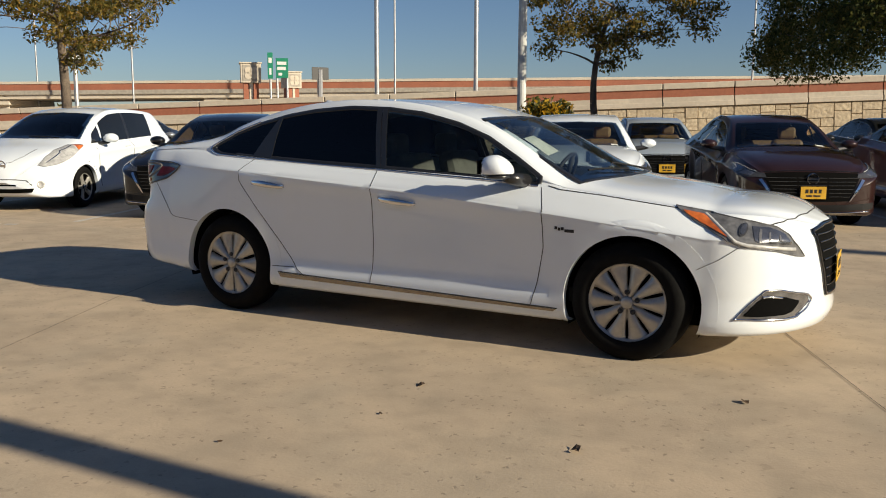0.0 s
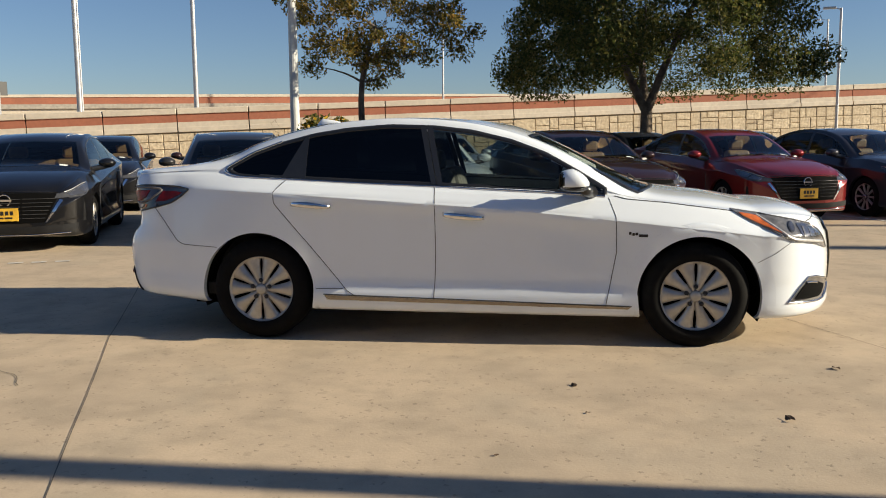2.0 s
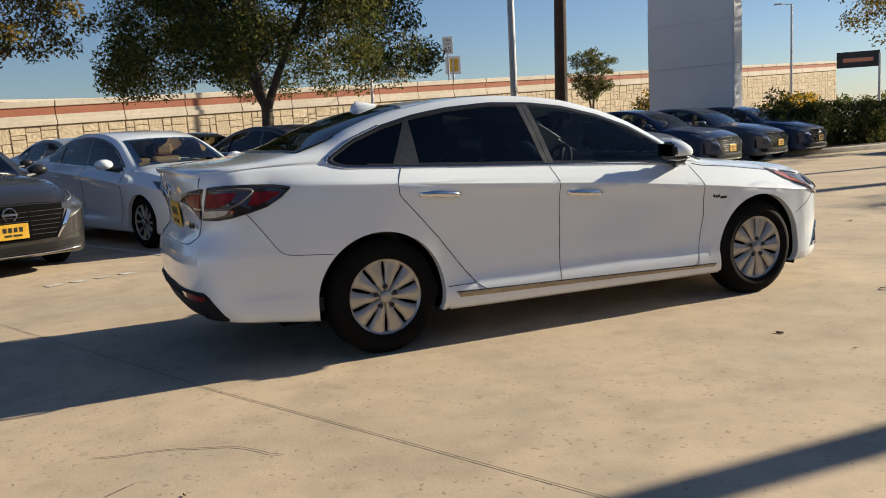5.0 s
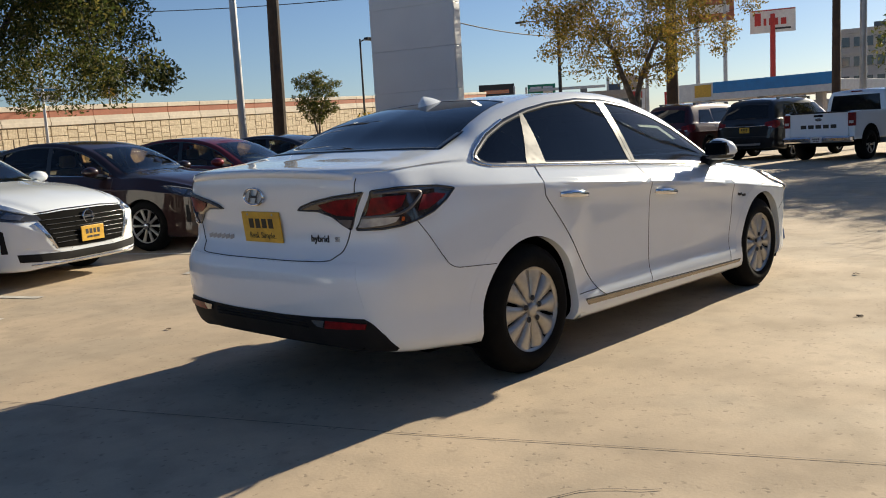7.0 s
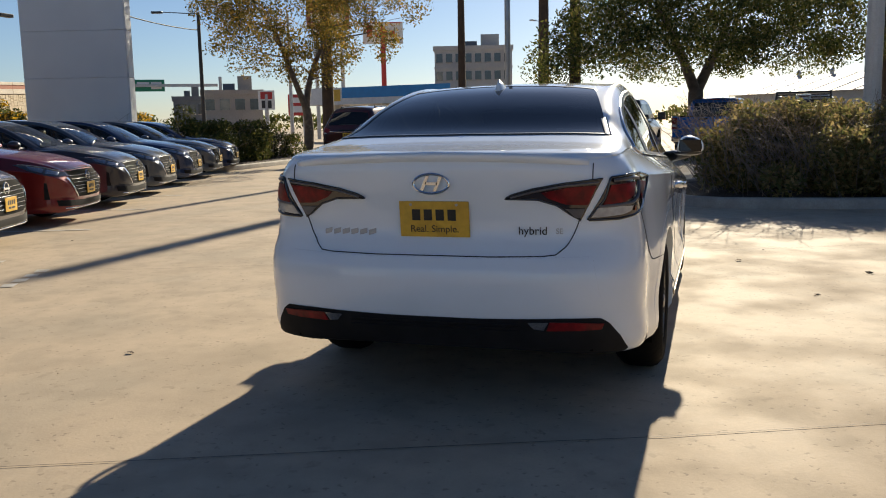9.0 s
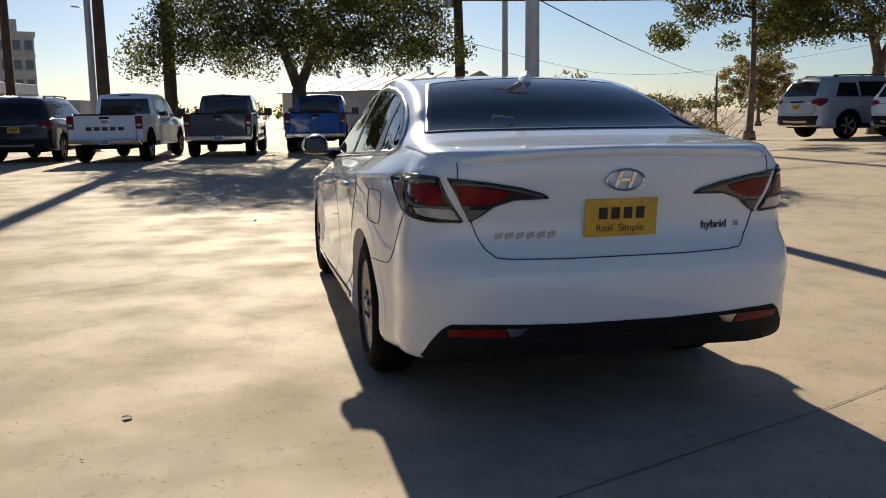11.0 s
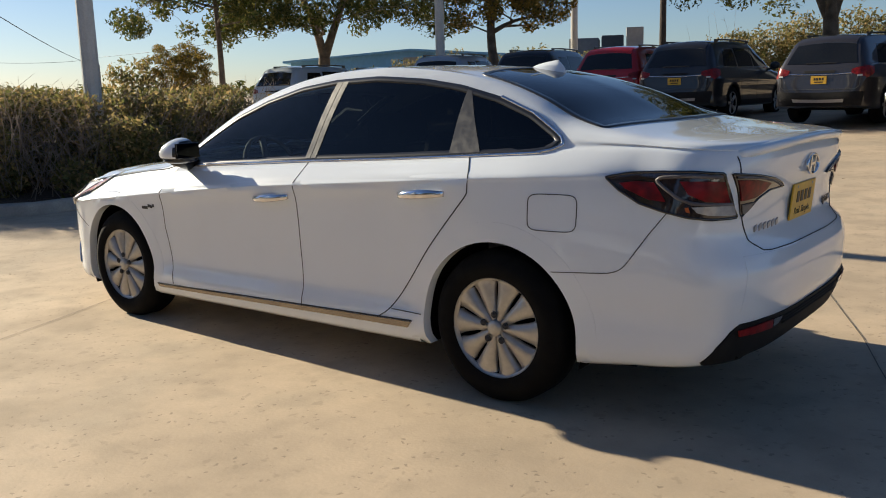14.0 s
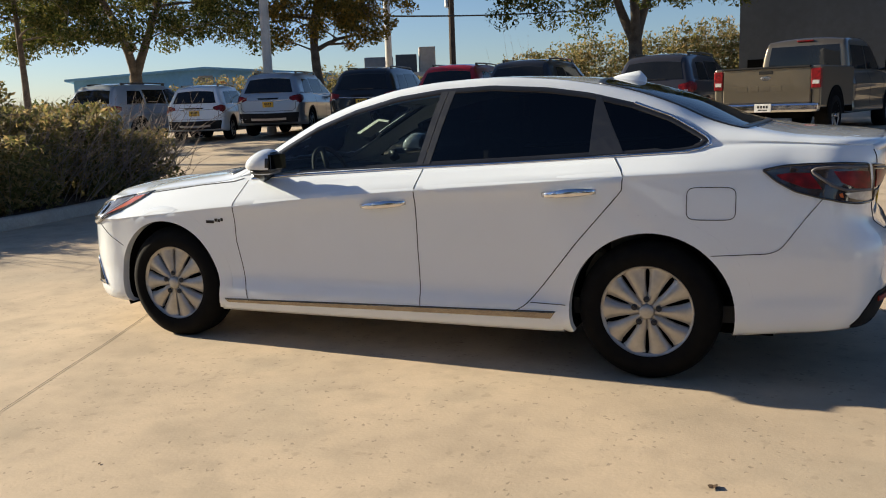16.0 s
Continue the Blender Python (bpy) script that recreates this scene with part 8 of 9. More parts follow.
def stones(wall):
    """Ashlar blocks fitted into panels; the nearest are objects of their own."""
    rng = random.Random(7)
    shapes, rest_v, rest_f, made = {}, [], [], 0
    J, zt = 3.55, TOP - 1.22
    cells = []

    def split(x0, x1, z0, z1):
        w, h = x1 - x0, z1 - z0
        if w > 1.35 or (w > 0.9 and h < 0.7 and rng.random() < 0.45):
            c = x0 + w * rng.choice((0.36, 0.5, 0.64))
            split(x0, c, z0, z1)
            split(c, x1, z0, z1)
        elif h > 0.85 or (h > 0.55 and rng.random() < 0.4):
            c = z0 + h * rng.choice((0.36, 0.5, 0.64))
            split(x0, x1, z0, c)
            split(x0, x1, c, z1)
        else:
            cells.append((x0, x1, z0, z1))

    for k in range(-34, 20):
        for b in range(4):
            split(J * k + 0.01, J * k + J - 0.01, zt - 1.2 * (b + 1), zt - 1.2 * b)
    for x0, x1, z0, z1 in cells:
        d, b = rng.uniform(0.012, 0.04), 0.022
        w, h = x1 - x0 - 0.024, z1 - z0 - 0.024
        v = [(0, 0.02, 0), (w, 0.02, 0), (w, 0.02, h), (0, 0.02, h), (b, -d, b), (w - b, -d, b), (w - b, -d, h - b), (b, -d, h - b)]
        f = [(4, 5, 6, 7), (0, 1, 5, 4), (1, 2, 6, 5), (2, 3, 7, 6), (3, 0, 4, 7)]
        if -26 < x0 < 8 and z0 > zt - 2.2 and made < 300:
            me = bpy.data.meshes.new("stone_block")
            me.from_pydata(v, [], f)
            me.materials.append(M["stone"])
            s_ = new("stone_block", me)
            s_.parent = wall
            s_.matrix_basis = pose(x0, 0, z0)
            made += 1
        else:
            o = len(rest_v)
            rest_v += [(p[0] + x0, p[1], p[2] + z0) for p in v]
            rest_f += [tuple(o + i for i in q) for q in f]
    tagged(pydata("stone_facing", rest_v, rest_f, M["stone"], wall, "", smooth=False), kind="stuff")


def bridge():
    c = Vector((-48, 88, 0))
    d = Vector((0.88, 0.475, 0))
    ob = empty("highway_bridge", "elevated highway with a red-banded parapet on concrete piers", "bridge", Matrix.Translation(c + Vector((0, 0, -1.3))) @ Matrix.Rotation(math.atan2(d.y, d.x), 4, "Z") @ Matrix.Rotation(radians(-0.66), 4, "Y"), "", "structure")
    part("deck", box(bmesh.new(), -150, 170, 0.0, 14, 5.9, 6.9), M["barrier"], ob)
    part("parapet_band", box(bmesh.new(), -150, 170, -0.12, 0.3, 6.9, 7.65), M["brickred"], ob)
    part("parapet_cap", box(bmesh.new(), -150, 170, -0.2, 0.4, 7.65, 7.95), M["barrier"], ob)
    part("parapet_foot", box(bmesh.new(), -150, 170, -0.25, 0.2, 6.4, 6.9), M["kerb"], ob)
    for k in range(-5, 7):
        part("pier", box(bmesh.new(), k * 26 - 1.0, k * 26 + 1.0, 1, 12, 0, 5.9, 0.1), M["barrier"], ob)
        part("pier_cap", box(bmesh.new(), k * 26 - 1.4, k * 26 + 1.4, 0.3, 13, 5.2, 5.88, 0.1), M["barrier"], ob)


def monument(x, y, w, low, high, heading):
    """A brick pier under a pale stone block with a lobed medallion."""
    ob = empty("bridge_monument", "cream stone pier top with a lobed medallion on red brick", "monument", pose(x, y, 0, 0, 0, heading), "piers beside the highway")
    part("shaft", box(bmesh.new(), -0.37 * w, 0.37 * w, -0.37 * w, 0.37 * w, 0, low), M["brickred"], ob)
    part("shaft_strip", box(bmesh.new(), -0.08 * w, 0.08 * w, -0.40 * w, -0.37 * w, 0.2, low), M["barrier"], ob)
    part("top_block", box(bmesh.new(), -w / 2, w / 2, -w / 2, w / 2, low, high, 0.04), M["barrier"], ob)
    part("cornice", box(bmesh.new(), -0.55 * w, 0.55 * w, -0.55 * w, 0.55 * w, high, high + 0.12, 0.03), M["barrier"], ob)
    part("panel", box(bmesh.new(), -0.40 * w, 0.40 * w, -0.52 * w, -0.50 * w, low + 0.15, high - 0.15), M["kerb"], ob)
    bm = bmesh.new()
    mid = (low + high) / 2
    for dx, dz in ((0.13, 0.13), (-0.13, 0.13), (0.13, -0.13), (-0.13, -0.13)):
        turned(bm, [(0.17 * w, -0.52 * w), (0.17 * w, -0.545 * w), (0, -0.545 * w)], 18, "y", Matrix.Translation((dx * w, 0, mid + dz * w)))
    part("medallion", bm, M["barrier"], ob)


wall_n = ramp_wall()
bridge()
monument(-48.7, 55.8, 1.76, 4.78, 6.42, 42)
monument(-49.6, 62.75, 1.5, 4.6, 6.05, 60)


# ---- signs ----
def board(name, x, y, z, w, h, heading, mat, label, posts=(), bars=(), cat="sign", frame_mat=None, back=0.08):
    """A flat sign on posts; writing that cannot be read as bars (u0, u1, v0, v1, material) in shares of the board."""
    ob = empty(name, label, cat, pose(x, y, rise(x, y), 0, 0, heading))
    part("panel", box(bmesh.new(), -w / 2, w / 2, -back, 0, z, z + h, 0.01), M[mat], ob)
    for u0, u1, v0, v1, bmat in bars:
        part("sign_bar", box(bmesh.new(), -w / 2 + u0 * w, -w / 2 + u1 * w, -back - 0.02, -back, z + v0 * h, z + v1 * h), M[bmat], ob)
    for u, r in posts:
        part("post", rod(bmesh.new(), (u * w, 0.05, 0), (u * w, 0.05, z + h * 0.8), r, r, 8), M[frame_mat or "galv"], ob)
    return ob


def facing(x, y, ex, ey):
    """Heading that turns a board's -y face towards the point (ex, ey)."""
    return math.degrees(math.atan2(ey - y, ex - x)) + 90


board("road_sign", -45.3, 55.9, 4.3, 1.05, 1.68, facing(-45.3, 55.9, 2, -6), "sign_green", "green highway sign with white bars", ((-0.4, 0.1), (0.4, 0.1)), ((0.1, 0.85, 0.66, 0.82, "sign_white"), (0.1, 0.8, 0.4, 0.56, "sign_white"), (0.2, 0.5, 0.12, 0.26, "sign_white")))
board("road_sign", -46.1, 55.3, 4.25, 0.45, 2.2, facing(-46.1, 55.3, 2, -6), "sign_green", "narrow green highway sign with white bars", ((0, 0.1),), ((0.2, 0.8, 0.6, 0.8, "sign_white"), (0.3, 0.7, 0.15, 0.4, "sign_white")))
board("message_sign", -43.9, 59.5, 4.2, 1.6, 1.1, facing(-43.9, 59.5, 2, -6) + 25, "sign_black", "dark back of a gantry message sign", ((0, 0.25),), ())
board("sign_tower", -39.6, 29.7, 4.2, 1.0, 0.97, facing(-39.6, 29.7, 2, -6), "sign_black", "black dealership sign with a pale bar", ((0, 0.12),), ((0.12, 0.88, 0.4, 0.6, "sign_white"),))
sp = board("speed_sign", 25.15, 53.05, 5.73, 0.74, 1.26, facing(25.15, 53.05, -1, -6), "sign_white", "white speed limit sign above the wall", ((0, 0.06),), (), "sign")
for words, size, dz in (("SPEED", 0.20, 0.98), ("LIMIT", 0.20, 0.72), ("65", 0.52, 0.30)):
    text_mesh(words, size, M["ink"], sp, "lettering", pose(0, -0.09, 5.73 + dz, 90, 0, 0), "", 0.004)
board("billboard", 48.3, 118.6, 8.2, 3.4, 2.1, facing(48.3, 118.6, -1, -6), "sign_white", "white and blue store sign seen past the wall", ((-0.3, 0.1), (0.3, 0.1)), ((0.08, 0.92, 0.72, 0.86, "sign_blue"), (0.08, 0.92, 0.46, 0.52, "sign_black"), (0.10, 0.45, 0.12, 0.32, "sign_blue"), (0.55, 0.9, 0.12, 0.32, "sign_black")))
board("fuel_sign", 63.7, 131.0, 9.75, 2.6, 3.0, facing(63.7, 131, -1, -6), "sign_white", "yellow shell-coloured fuel sign on a pole", ((0, 0.2),), ((0.15, 0.85, 0.15, 0.85, "yellow"),))

board("restaurant_sign", 111.5, 43.4, 13.2, 5.6, 3.0, facing(111, 42, -5, -3), "sign_white", "white restaurant sign with red strokes on a red pole", ((0, 0.35),), ((0.02, 0.98, 0.94, 0.98, "sign_red"), (0.10, 0.24, 0.32, 0.86, "sign_red"), (0.30, 0.36, 0.32, 0.62, "sign_red"), (0.42, 0.62, 0.32, 0.62, "sign_red"), (0.68, 0.80, 0.32, 0.60, "sign_red"), (0.45, 0.90, 0.12, 0.20, "sign_black")), "sign", "sign_red")
board("store_sign", 67.4, 38.3, 2.9, 1.5, 1.75, facing(67, 39, -6, -1), "sign_white", "white store sign with red and black blocks", ((0, 0.2),), ((0.15, 0.85, 0.55, 0.92, "sign_red"), (0.2, 0.8, 0.08, 0.48, "sign_black")))
board("store_sign", 88.3, 45.5, 2.8, 2.2, 2.45, facing(88, 46, -6, -1), "sign_red", "red roadside price sign with pale bars", ((-0.3, 0.1), (0.3, 0.1)), ((0.1, 0.9, 0.6, 0.85, "sign_white"), (0.1, 0.9, 0.15, 0.45, "sign_white")))
board("motel_sign", 100, 46.5, 14, 5.5, 5, facing(100, 46, -6, -1), "brickred", "tall orange-brown roadside sign behind the tree", ((-0.3, 0.25), (0.3, 0.25)), ((0.1, 0.9, 0.2, 0.4, "sign_white"),))
board("gantry_sign", 157.5, 114.5, 10.4, 6.2, 2.5, facing(157, 114, -6, -1), "sign_green", "green gantry sign over the far street", ((-0.55, 0.25),), ((0.1, 0.5, 0.5, 0.8, "sign_white"), (0.55, 0.9, 0.2, 0.8, "sign_white")))
board("gantry_sign", 152, 123, 10.2, 8, 3.2, facing(152, 123, -6, -1), "sign_black", "dark electronic message board over the far street", ((0.5, 0.25),), ((0.15, 0.85, 0.35, 0.6, "amber"),))
g = empty("sign_gantry", "galvanised lattice gantry across the far street", "gantry", pose(160, 110, 1.2, 0, 0, facing(160, 110, -6, -1)))
part("lattice_beam", box(bmesh.new(), -8, 9, -0.3, 0.3, 8.9, 9.5), M["galv"], g)
part("gantry_post", rod(bmesh.new(), (9.6, 0, 0), (9.6, 0, 11), 0.4, 0.35, 10), M["galv"], g)


def stop_sign():
    x, y = 35.74, -44.15
    ob = empty("stop_sign", "red octagonal stop sign on a steel post", "sign", pose(x, y, rise(x, y), 0, 0, facing(x, y, -2, 5)))
    bm = bmesh.new()
    for r, t, mat, nm in ((0.42, 0.012, "sign_white", "border"), (0.385, 0.020, "sign_red", "panel")):
        bm = bmesh.new()
        ring = [[bm.verts.new((r * math.cos(math.pi / 8 + k * math.pi / 4), yy, 2.55 + r * math.sin(math.pi / 8 + k * math.pi / 4))) for k in range(8)] for yy in (-t, 0.0)]
        bm.faces.new(ring[0])
        bm.faces.new(ring[1][::-1])
        for k in range(8):
            bm.faces.new((ring[0][k], ring[1][k], ring[1][(k + 1) % 8], ring[0][(k + 1) % 8]))
        bmesh.ops.recalc_face_normals(bm, faces=bm.faces)
        part(nm, bm, M[mat], ob)
    part("post", rod(bmesh.new(), (0, 0.03, 0), (0, 0.03, 2.9), 0.03, 0.03, 8), M["galv"], ob)
    text_mesh("STOP", 0.26, M["sign_white"], ob, "lettering", pose(0, -0.024, 2.55, 90, 0, 0), "", 0.002)


stop_sign()


# ---- buildings ----
def pylon():
    a, b = Vector((16.2, 18.91, 0)), Vector((17.03, 15.84, 0))
    mid = (a + b) / 2
    d = (b - a)
    ob = empty("sign_pylon", "tall pale metal-clad dealership pylon behind the cars", "pylon", pose(mid.x, mid.y, 0, 0, 0, math.degrees(math.atan2(d.y, d.x))))
    w = d.length
    part("core", box(bmesh.new(), -w / 2 + 0.03, w / 2 - 0.03, 0.03, 0.52, 0, 12), M["panel"], ob)
    for k in range(9):
        part("cladding_panel", box(bmesh.new(), -w / 2, w / 2, 0, 0.05, 1.4 * k + 0.007, 1.4 * k + 1.393, 0.006), M["panel"], ob)
        part("cladding_panel", box(bmesh.new(), -w / 2, w / 2, 0.50, 0.55, 1.4 * k + 0.007, 1.4 * k + 1.393, 0.006), M["panel"], ob)
        part("cladding_panel", box(bmesh.new(), w / 2 - 0.03, w / 2 + 0.02, 0.052, 0.498, 1.4 * k + 0.007, 1.4 * k + 1.393, 0.006), M["panel"], ob)
        part("cladding_panel", box(bmesh.new(), -w / 2 - 0.02, -w / 2 + 0.03, 0.052, 0.498, 1.4 * k + 0.007, 1.4 * k + 1.393, 0.006), M["panel"], ob)


pylon()


def fuel_station():
    ob = empty("fuel_station", "fuel station canopy with a blue, white and yellow fascia", "fuel station", pose(69.3, 25.6, -1.3, 0, 0, -99))
    part("canopy_slab", box(bmesh.new(), -7, 7, -5, 5, 4.4, 5.2, 0.03), M["sign_white"], ob)
    part("fascia", box(bmesh.new(), -7.1, 7.1, -5.12, -5.0, 4.3, 5.75, 0.02), M["sign_white"], ob)
    part("fascia_blue", box(bmesh.new(), -3.2, 7.15, -5.18, -5.12, 4.85, 5.75), M["sign_blue"], ob)
    part("fascia_yellow", box(bmesh.new(), -5.0, -3.4, -5.18, -5.12, 4.6, 5.6), M["yellow"], ob)
    part("fascia_end", box(bmesh.new(), -7.2, -7.08, -5.1, 5.1, 4.3, 5.75, 0.02), M["sign_white"], ob)
    for x in (-5, 0, 5):
        for y in (-3, 3):
            part("column", box(bmesh.new(), x - 0.3, x + 0.3, y - 0.3, y + 0.3, 0, 4.6, 0.03), M["wall_pale"], ob)
        part("pump", box(bmesh.new(), x - 0.5, x + 0.5, -0.4, 0.4, 0.15, 2.1, 0.06), M["sign_red"], ob)
        part("pump_island", box(bmesh.new(), x - 1.2, x + 1.2, -3.6, 3.6, 0, 0.15, 0.03), M["kerb"], ob)
    part("shop", box(bmesh.new(), -9, 9, 9, 15, 0, 4.0, 0.05), M["wall_pale"], ob)
    for k in range(7):
        part("shop_window", box(bmesh.new(), -8.3 + k * 2.4, -6.4 + k * 2.4, 8.93, 9.0, 0.6, 2.9), M["window_far"], ob)


fuel_station()


def office(x, y, w, d, h, floors, bays, heading, label, wall="wall_pale", roof_box=True):
    ob = empty("office_building", label, "building", pose(x, y, rise(x, y), 0, 0, heading))
    part("wall", box(bmesh.new(), -w / 2, w / 2, 0, d, 0, h), M[wall], ob)
    part("parapet", box(bmesh.new(), -w / 2 - 0.3, w / 2 + 0.3, -0.3, d, h, h + 0.9), M[wall], ob)
    fh = h / floors
    for f in range(floors):
        if f and f % 2 == 0:
            part("ledge", box(bmesh.new(), -w / 2 - 0.1, w / 2 + 0.1, -0.35, 0, f * fh - 0.2, f * fh + 0.25), M[wall], ob)
        for b in range(bays):
            x0 = -w / 2 + (b + 0.18) * w / bays
            x1 = -w / 2 + (b + 0.82) * w / bays
            part("window", box(bmesh.new(), x0, x1, -0.12, 0.05, f * fh + 0.32 * fh, f * fh + 0.8 * fh), M["window_far"], ob)
            part("sill", box(bmesh.new(), x0 - 0.1, x1 + 0.1, -0.25, 0, f * fh + 0.27 * fh, f * fh + 0.32 * fh), M["kerb"], ob)
    if roof_box:
        part("roof_plant", box(bmesh.new(), w * 0.1, w * 0.34, d * 0.3, d * 0.7, h, h + 3.6), M[wall], ob)
        part("roof_plant", box(bmesh.new(), -w * 0.15, w * 0.05, d * 0.3, d * 0.6, h, h + 2.2), M["wall_grey"], ob)
    return ob


office(178, 48.2, 16.5, 14, 18.5, 5, 8, facing(178, 48.2, -6, 0), "grey concrete office block with a banded front and roof plant")
office(141, 85, 11, 10, 8.2, 2, 4, facing(141, 85, -6, 0), "low grey-brown commercial block in the distance", "roof_tan", True)
office(162, 108, 6.5, 10, 8.5, 2, 4, facing(162, 108, -6, 0), "distant mid-rise blocks on the skyline", "wall_grey")


def barn(x, y, w, d, h, rh, heading, wall, label, roof="roof_tan", vents=5):
    """A long metal shed: gable to the front, ribbed roof."""
    ob = empty("warehouse", label, "building", pose(x, y, rise(x, y), 0, 0, heading))
    v = [(-w / 2, 0, 0), (w / 2, 0, 0), (w / 2, 0, h), (0, 0, h + rh), (-w / 2, 0, h), (-w / 2, d, 0), (w / 2, d, 0), (w / 2, d, h), (0, d, h + rh), (-w / 2, d, h)]
    pydata("wall", v, [(0, 1, 2, 3, 4), (9, 8, 7, 6, 5), (1, 6, 7, 2), (5, 0, 4, 9)], M[wall], ob, smooth=False)
    e = 0.5
    up = rh / (w / 2)
    for s in (1, -1):
        q = [(0, -e, h + rh + 0.06), (s * (w / 2 + e), -e, h - e * up + 0.06), (s * (w / 2 + e), d + e, h - e * up + 0.06), (0, d + e, h + rh + 0.06)]
        q += [(a, b, c - 0.15) for a, b, c in q]
        pydata("roof", q, [(0, 1, 2, 3), (7, 6, 5, 4), (0, 4, 5, 1), (1, 5, 6, 2), (2, 6, 7, 3), (3, 7, 4, 0)], M[roof], ob, smooth=False)
        for k in range(int(d / 3)):
            y0 = 1.5 + 3 * k
            bm = bmesh.new()
            rod(bm, (0, y0, h + rh + 0.08), (s * (w / 2 + e), y0, h - e * up + 0.08), 0.05, seg=4)
            part("roof_rib", bm, M[roof], ob)
    for k in range(vents):
        y0 = d * (k + 0.5) / vents
        part("roof_vent", turned(bmesh.new(), [(0.25, h + rh), (0.25, h + rh + 0.5), (0.4, h + rh + 0.55), (0.05, h + rh + 0.9)], 10, "z", Matrix.Translation((0.6, y0, 0)), True), M["galv"], ob)
    part("louvre", box(bmesh.new(), -0.5, 0.5, -0.05, 0.0, h * 0.72, h * 0.72 + 1.0), M["kerb"], ob)
    return ob


barn(101, -27, 16, 25, 5.0, 2.1, -45, "wall_pale", "long pale metal warehouse with a tan roof and vents")
barn(37.6, -44.8, 17, 20, 3.3, 0.6, facing(37.6, -44.8, -3, 4), "wall_blue", "low blue metal building across the street", "wall_blue", 0)
ob = empty("roof_plant_building", "low flat building with rooftop air units", "building", pose(29.1, -58.1, 0, 0, 0, facing(29.1, -58.1, -2, 4)))
part("wall", box(bmesh.new(), -6, 3.4, 0, 12, 0, 3.3), M["wall_grey"], ob)
part("parapet", box(bmesh.new(), -6.2, 3.6, -0.2, 12, 3.3, 3.7), M["wall_pale"], ob)
part("air_unit", box(bmesh.new(), -2.9, -0.6, 1, 4, 3.7, 5.0, 0.08), M["wall_grey"], ob)
part("air_unit", box(bmesh.new(), -0.4, 1.3, 1, 4, 3.7, 5.15, 0.08), M["wall_dark"], ob)
part("roof_screen", box(bmesh.new(), 1.5, 2.8, 1, 3, 3.7, 5.7, 0.05), M["roof_tan"], ob)
# dark dealership wall behind the pickup
ob = empty("dealership_building", "dark grey dealership building behind the pickup", "building", pose(-6.75, -29.0, 0.5, 0, 0, -3))
part("wall", box(bmesh.new(), -16, 7.8, -10, 0, 0, 5.6), M["wall_dark"], ob)
part("parapet", box(bmesh.new(), -16.2, 8.0, -10.2, 0.2, 5.6, 6.0), M["wall_dark"], ob)
part("doorway", box(bmesh.new(), 6.75, 7.5, -0.1, 0.03, 0, 1.95), M["well"], ob)
em, et, ep = nodes_of("red_signal_lamp")
ep.inputs["Emission Color"].default_value = (1, 0.08, 0.04, 1)
ep.inputs["Emission Strength"].default_value = 3.0
ep.inputs["Base Color"].default_value = (0.4, 0.02, 0.02, 1)
for u in (6.95, 7.22):
    bm = bmesh.new()
    for t in (45, -45):
        box(bm, -0.08, 0.08, 0.01, 0.03, -0.016, 0.016, 0, Matrix.Translation((u - 0.5, 0.0, 2.26)) @ Matrix.Rotation(radians(t), 4, "Y"))
    part("red_lamp_cross", bm, em, ob)

# low far skyline closing the horizon
rng = np.random.default_rng(77)
for k in range(46):
    a = radians(-150 + 300 * k / 45)
    dist = rng.uniform(190, 330)
    x, y = dist * math.cos(a), dist * math.sin(a)
    c = [(rng.normal() * 9, rng.normal() * 3, rng.uniform(1.0, 4.0)) for _ in range(40)]
    t_ = empty("tree_belt", "distant belt of trees on the skyline", "trees", pose(x, y, 0, 0, 0, math.degrees(a) + 90), "", "stuff")
    leaf_cloud("foliage", [(p[0] * 2.2, p[1], p[2]) for p in c], [2.4] * 40, 900, 0.75, M["leaf_green"], t_, rng)

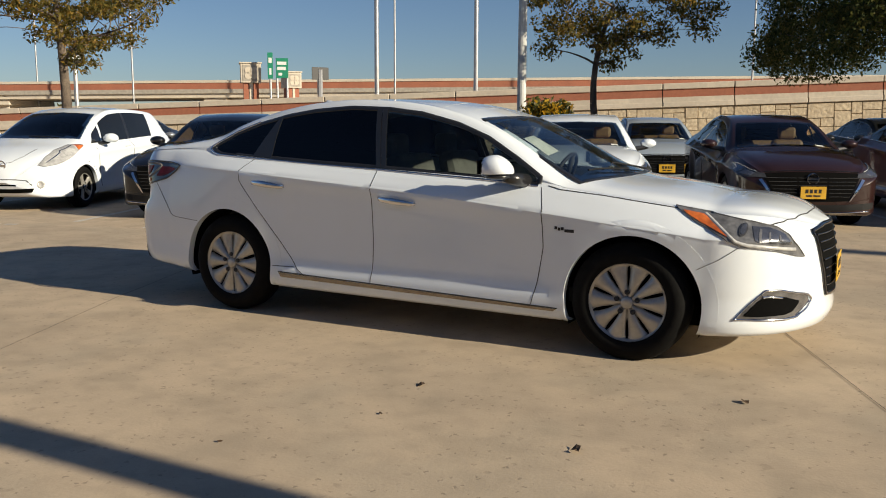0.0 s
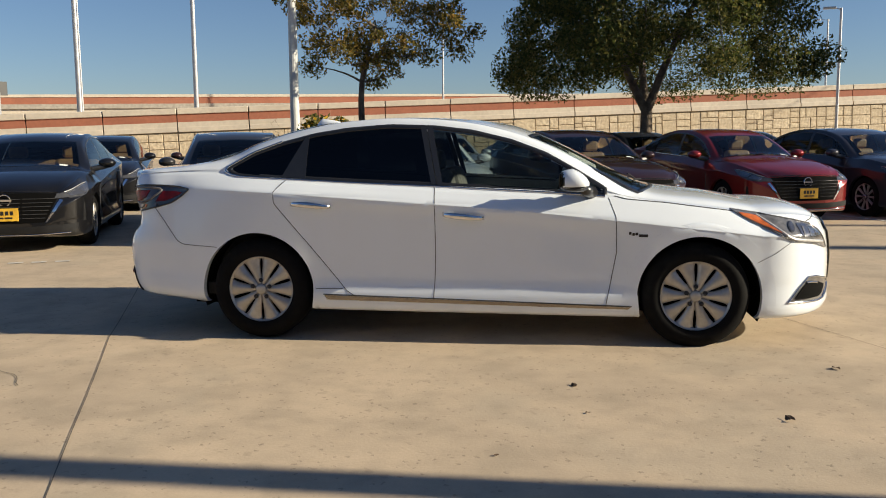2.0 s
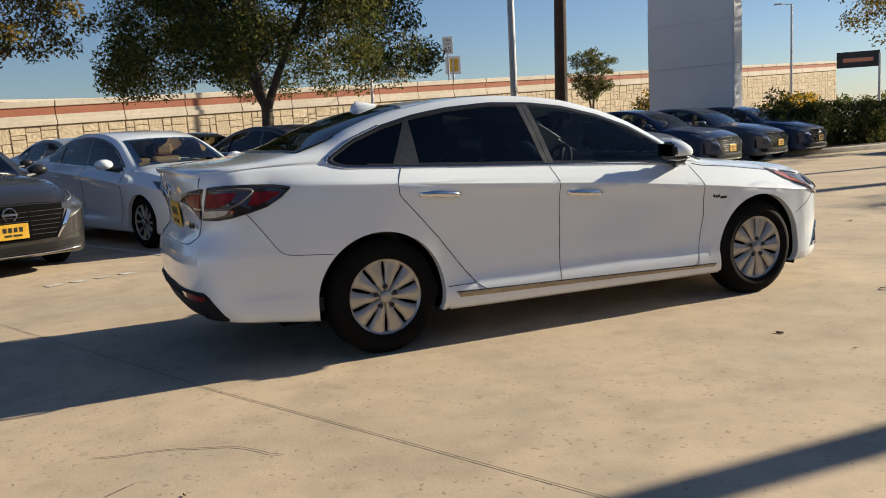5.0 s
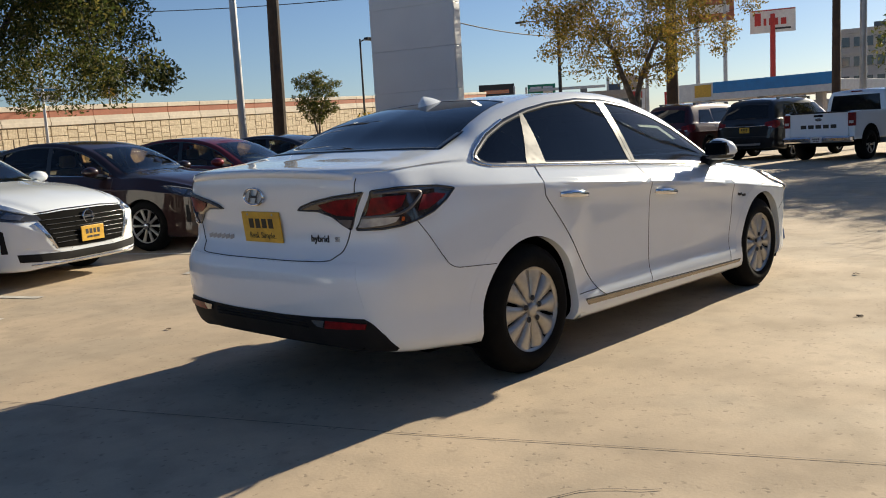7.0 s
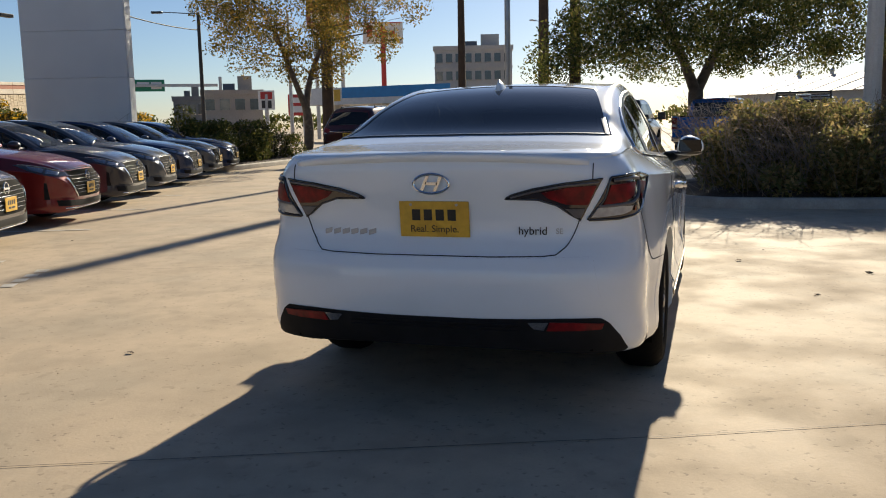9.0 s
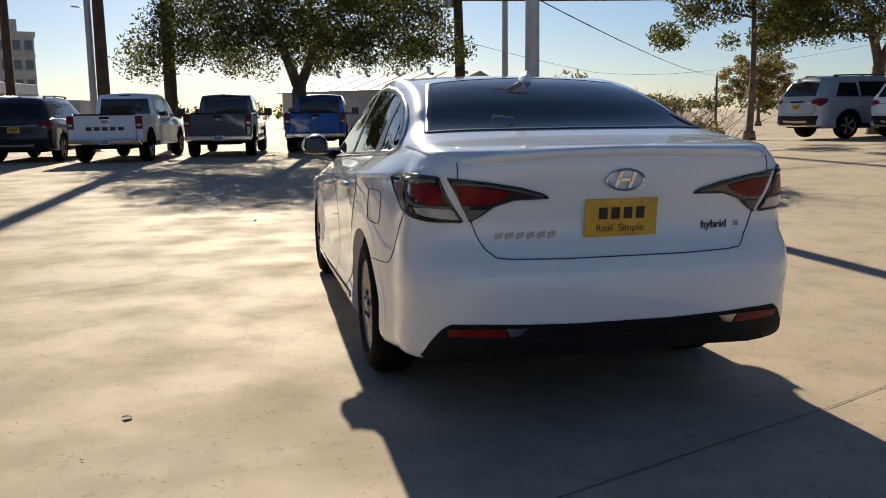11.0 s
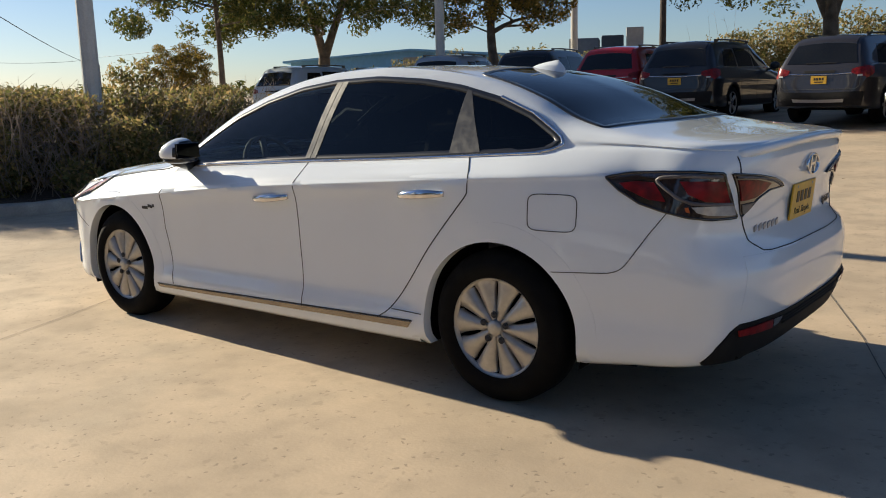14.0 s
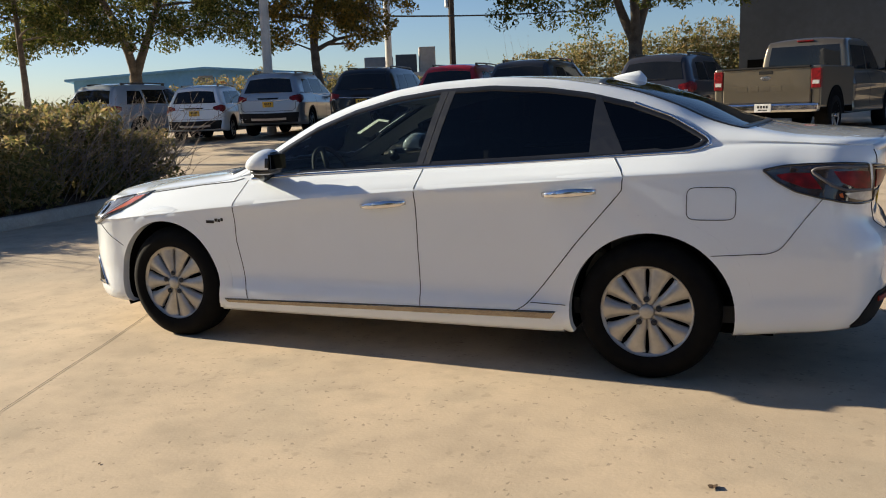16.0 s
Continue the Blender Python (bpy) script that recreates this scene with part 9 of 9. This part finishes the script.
# ---- marks on the lot ----
def stall_lines():
    for s in (-8.25, -5.55, -2.85, 0.0, 2.75, 5.35, 8.05, 10.7, 13.3, 15.9, 18.5):
        strip("stall_line", [tuple((U * s + N * n)[:2]) for n in np.arange(4.7, 15.5, 0.9)], 0.10, M["line"], 0.005, GROUND)


stall_lines()
for s, n in ((-4.4, 4.2), (-1.7, 4.25), (1.3, 4.1), (-7.0, 4.3)):
    for k in range(4):
        a = U * (s + 0.24 * k) + N * n
        b = U * (s + 0.24 * k + 0.15) + N * (n + 0.02)
        strip("stencil_mark", [tuple(a[:2]), tuple(b[:2])], 0.11, M["line"], 0.005, GROUND)
rng = random.Random(5)


def crack(p, length, heading, w=0.006):
    pts = [p]
    h = heading
    for k in range(int(length / 0.07)):
        h += rng.uniform(-0.35, 0.35)
        pts.append((pts[-1][0] + 0.07 * math.cos(h), pts[-1][1] + 0.07 * math.sin(h)))
    strip("crack", pts, w, M["joint"], 0.0045, GROUND)


crack((-3.4, -2.3), 0.6, -0.3, 0.004)
crack((-3.05, -1.72), 0.85, -0.72, 0.005)


def dry_leaf(x, y, s, k):
    bm = bmesh.new()
    n = 7
    c = bm.verts.new((0, 0, 0.012 * s / 0.05))
    ring = [bm.verts.new((s * math.cos(2 * math.pi * i / n) * rng.uniform(0.6, 1.1), s * 0.55 * math.sin(2 * math.pi * i / n) * rng.uniform(0.6, 1.1), rng.uniform(0, 0.02) * s / 0.05)) for i in range(n)]
    for i in range(n):
        bm.faces.new((c, ring[i], ring[(i + 1) % n]))
    ob = part("dry_leaf", bm, M["leaf_dry"])
    ob.matrix_world = pose(x, y, rise(x, y) + 0.003, 0, 0, rng.uniform(0, 360))
    tagged(ob, "small dry brown leaf lying on the concrete", "leaf", "dry leaves on the lot")


for k, (x, y, s) in enumerate(((1.616, -2.316, 0.042), (0.638, -1.83, 0.035), (2.11, -1.345, 0.035), (5.008, 1.365, 0.045), (-1.838, 1.973, 0.03))):
    dry_leaf(x, y, s, k)
for k in range(46):
    a, r = rng.uniform(0, 2 * math.pi), rng.uniform(2.2, 9)
    x, y = r * math.cos(a), r * math.sin(a)
    if abs(x) < 2.5 and abs(y) < 1.0:
        continue
    dry_leaf(x, y, rng.uniform(0.010, 0.020), k)
stones(wall_n)
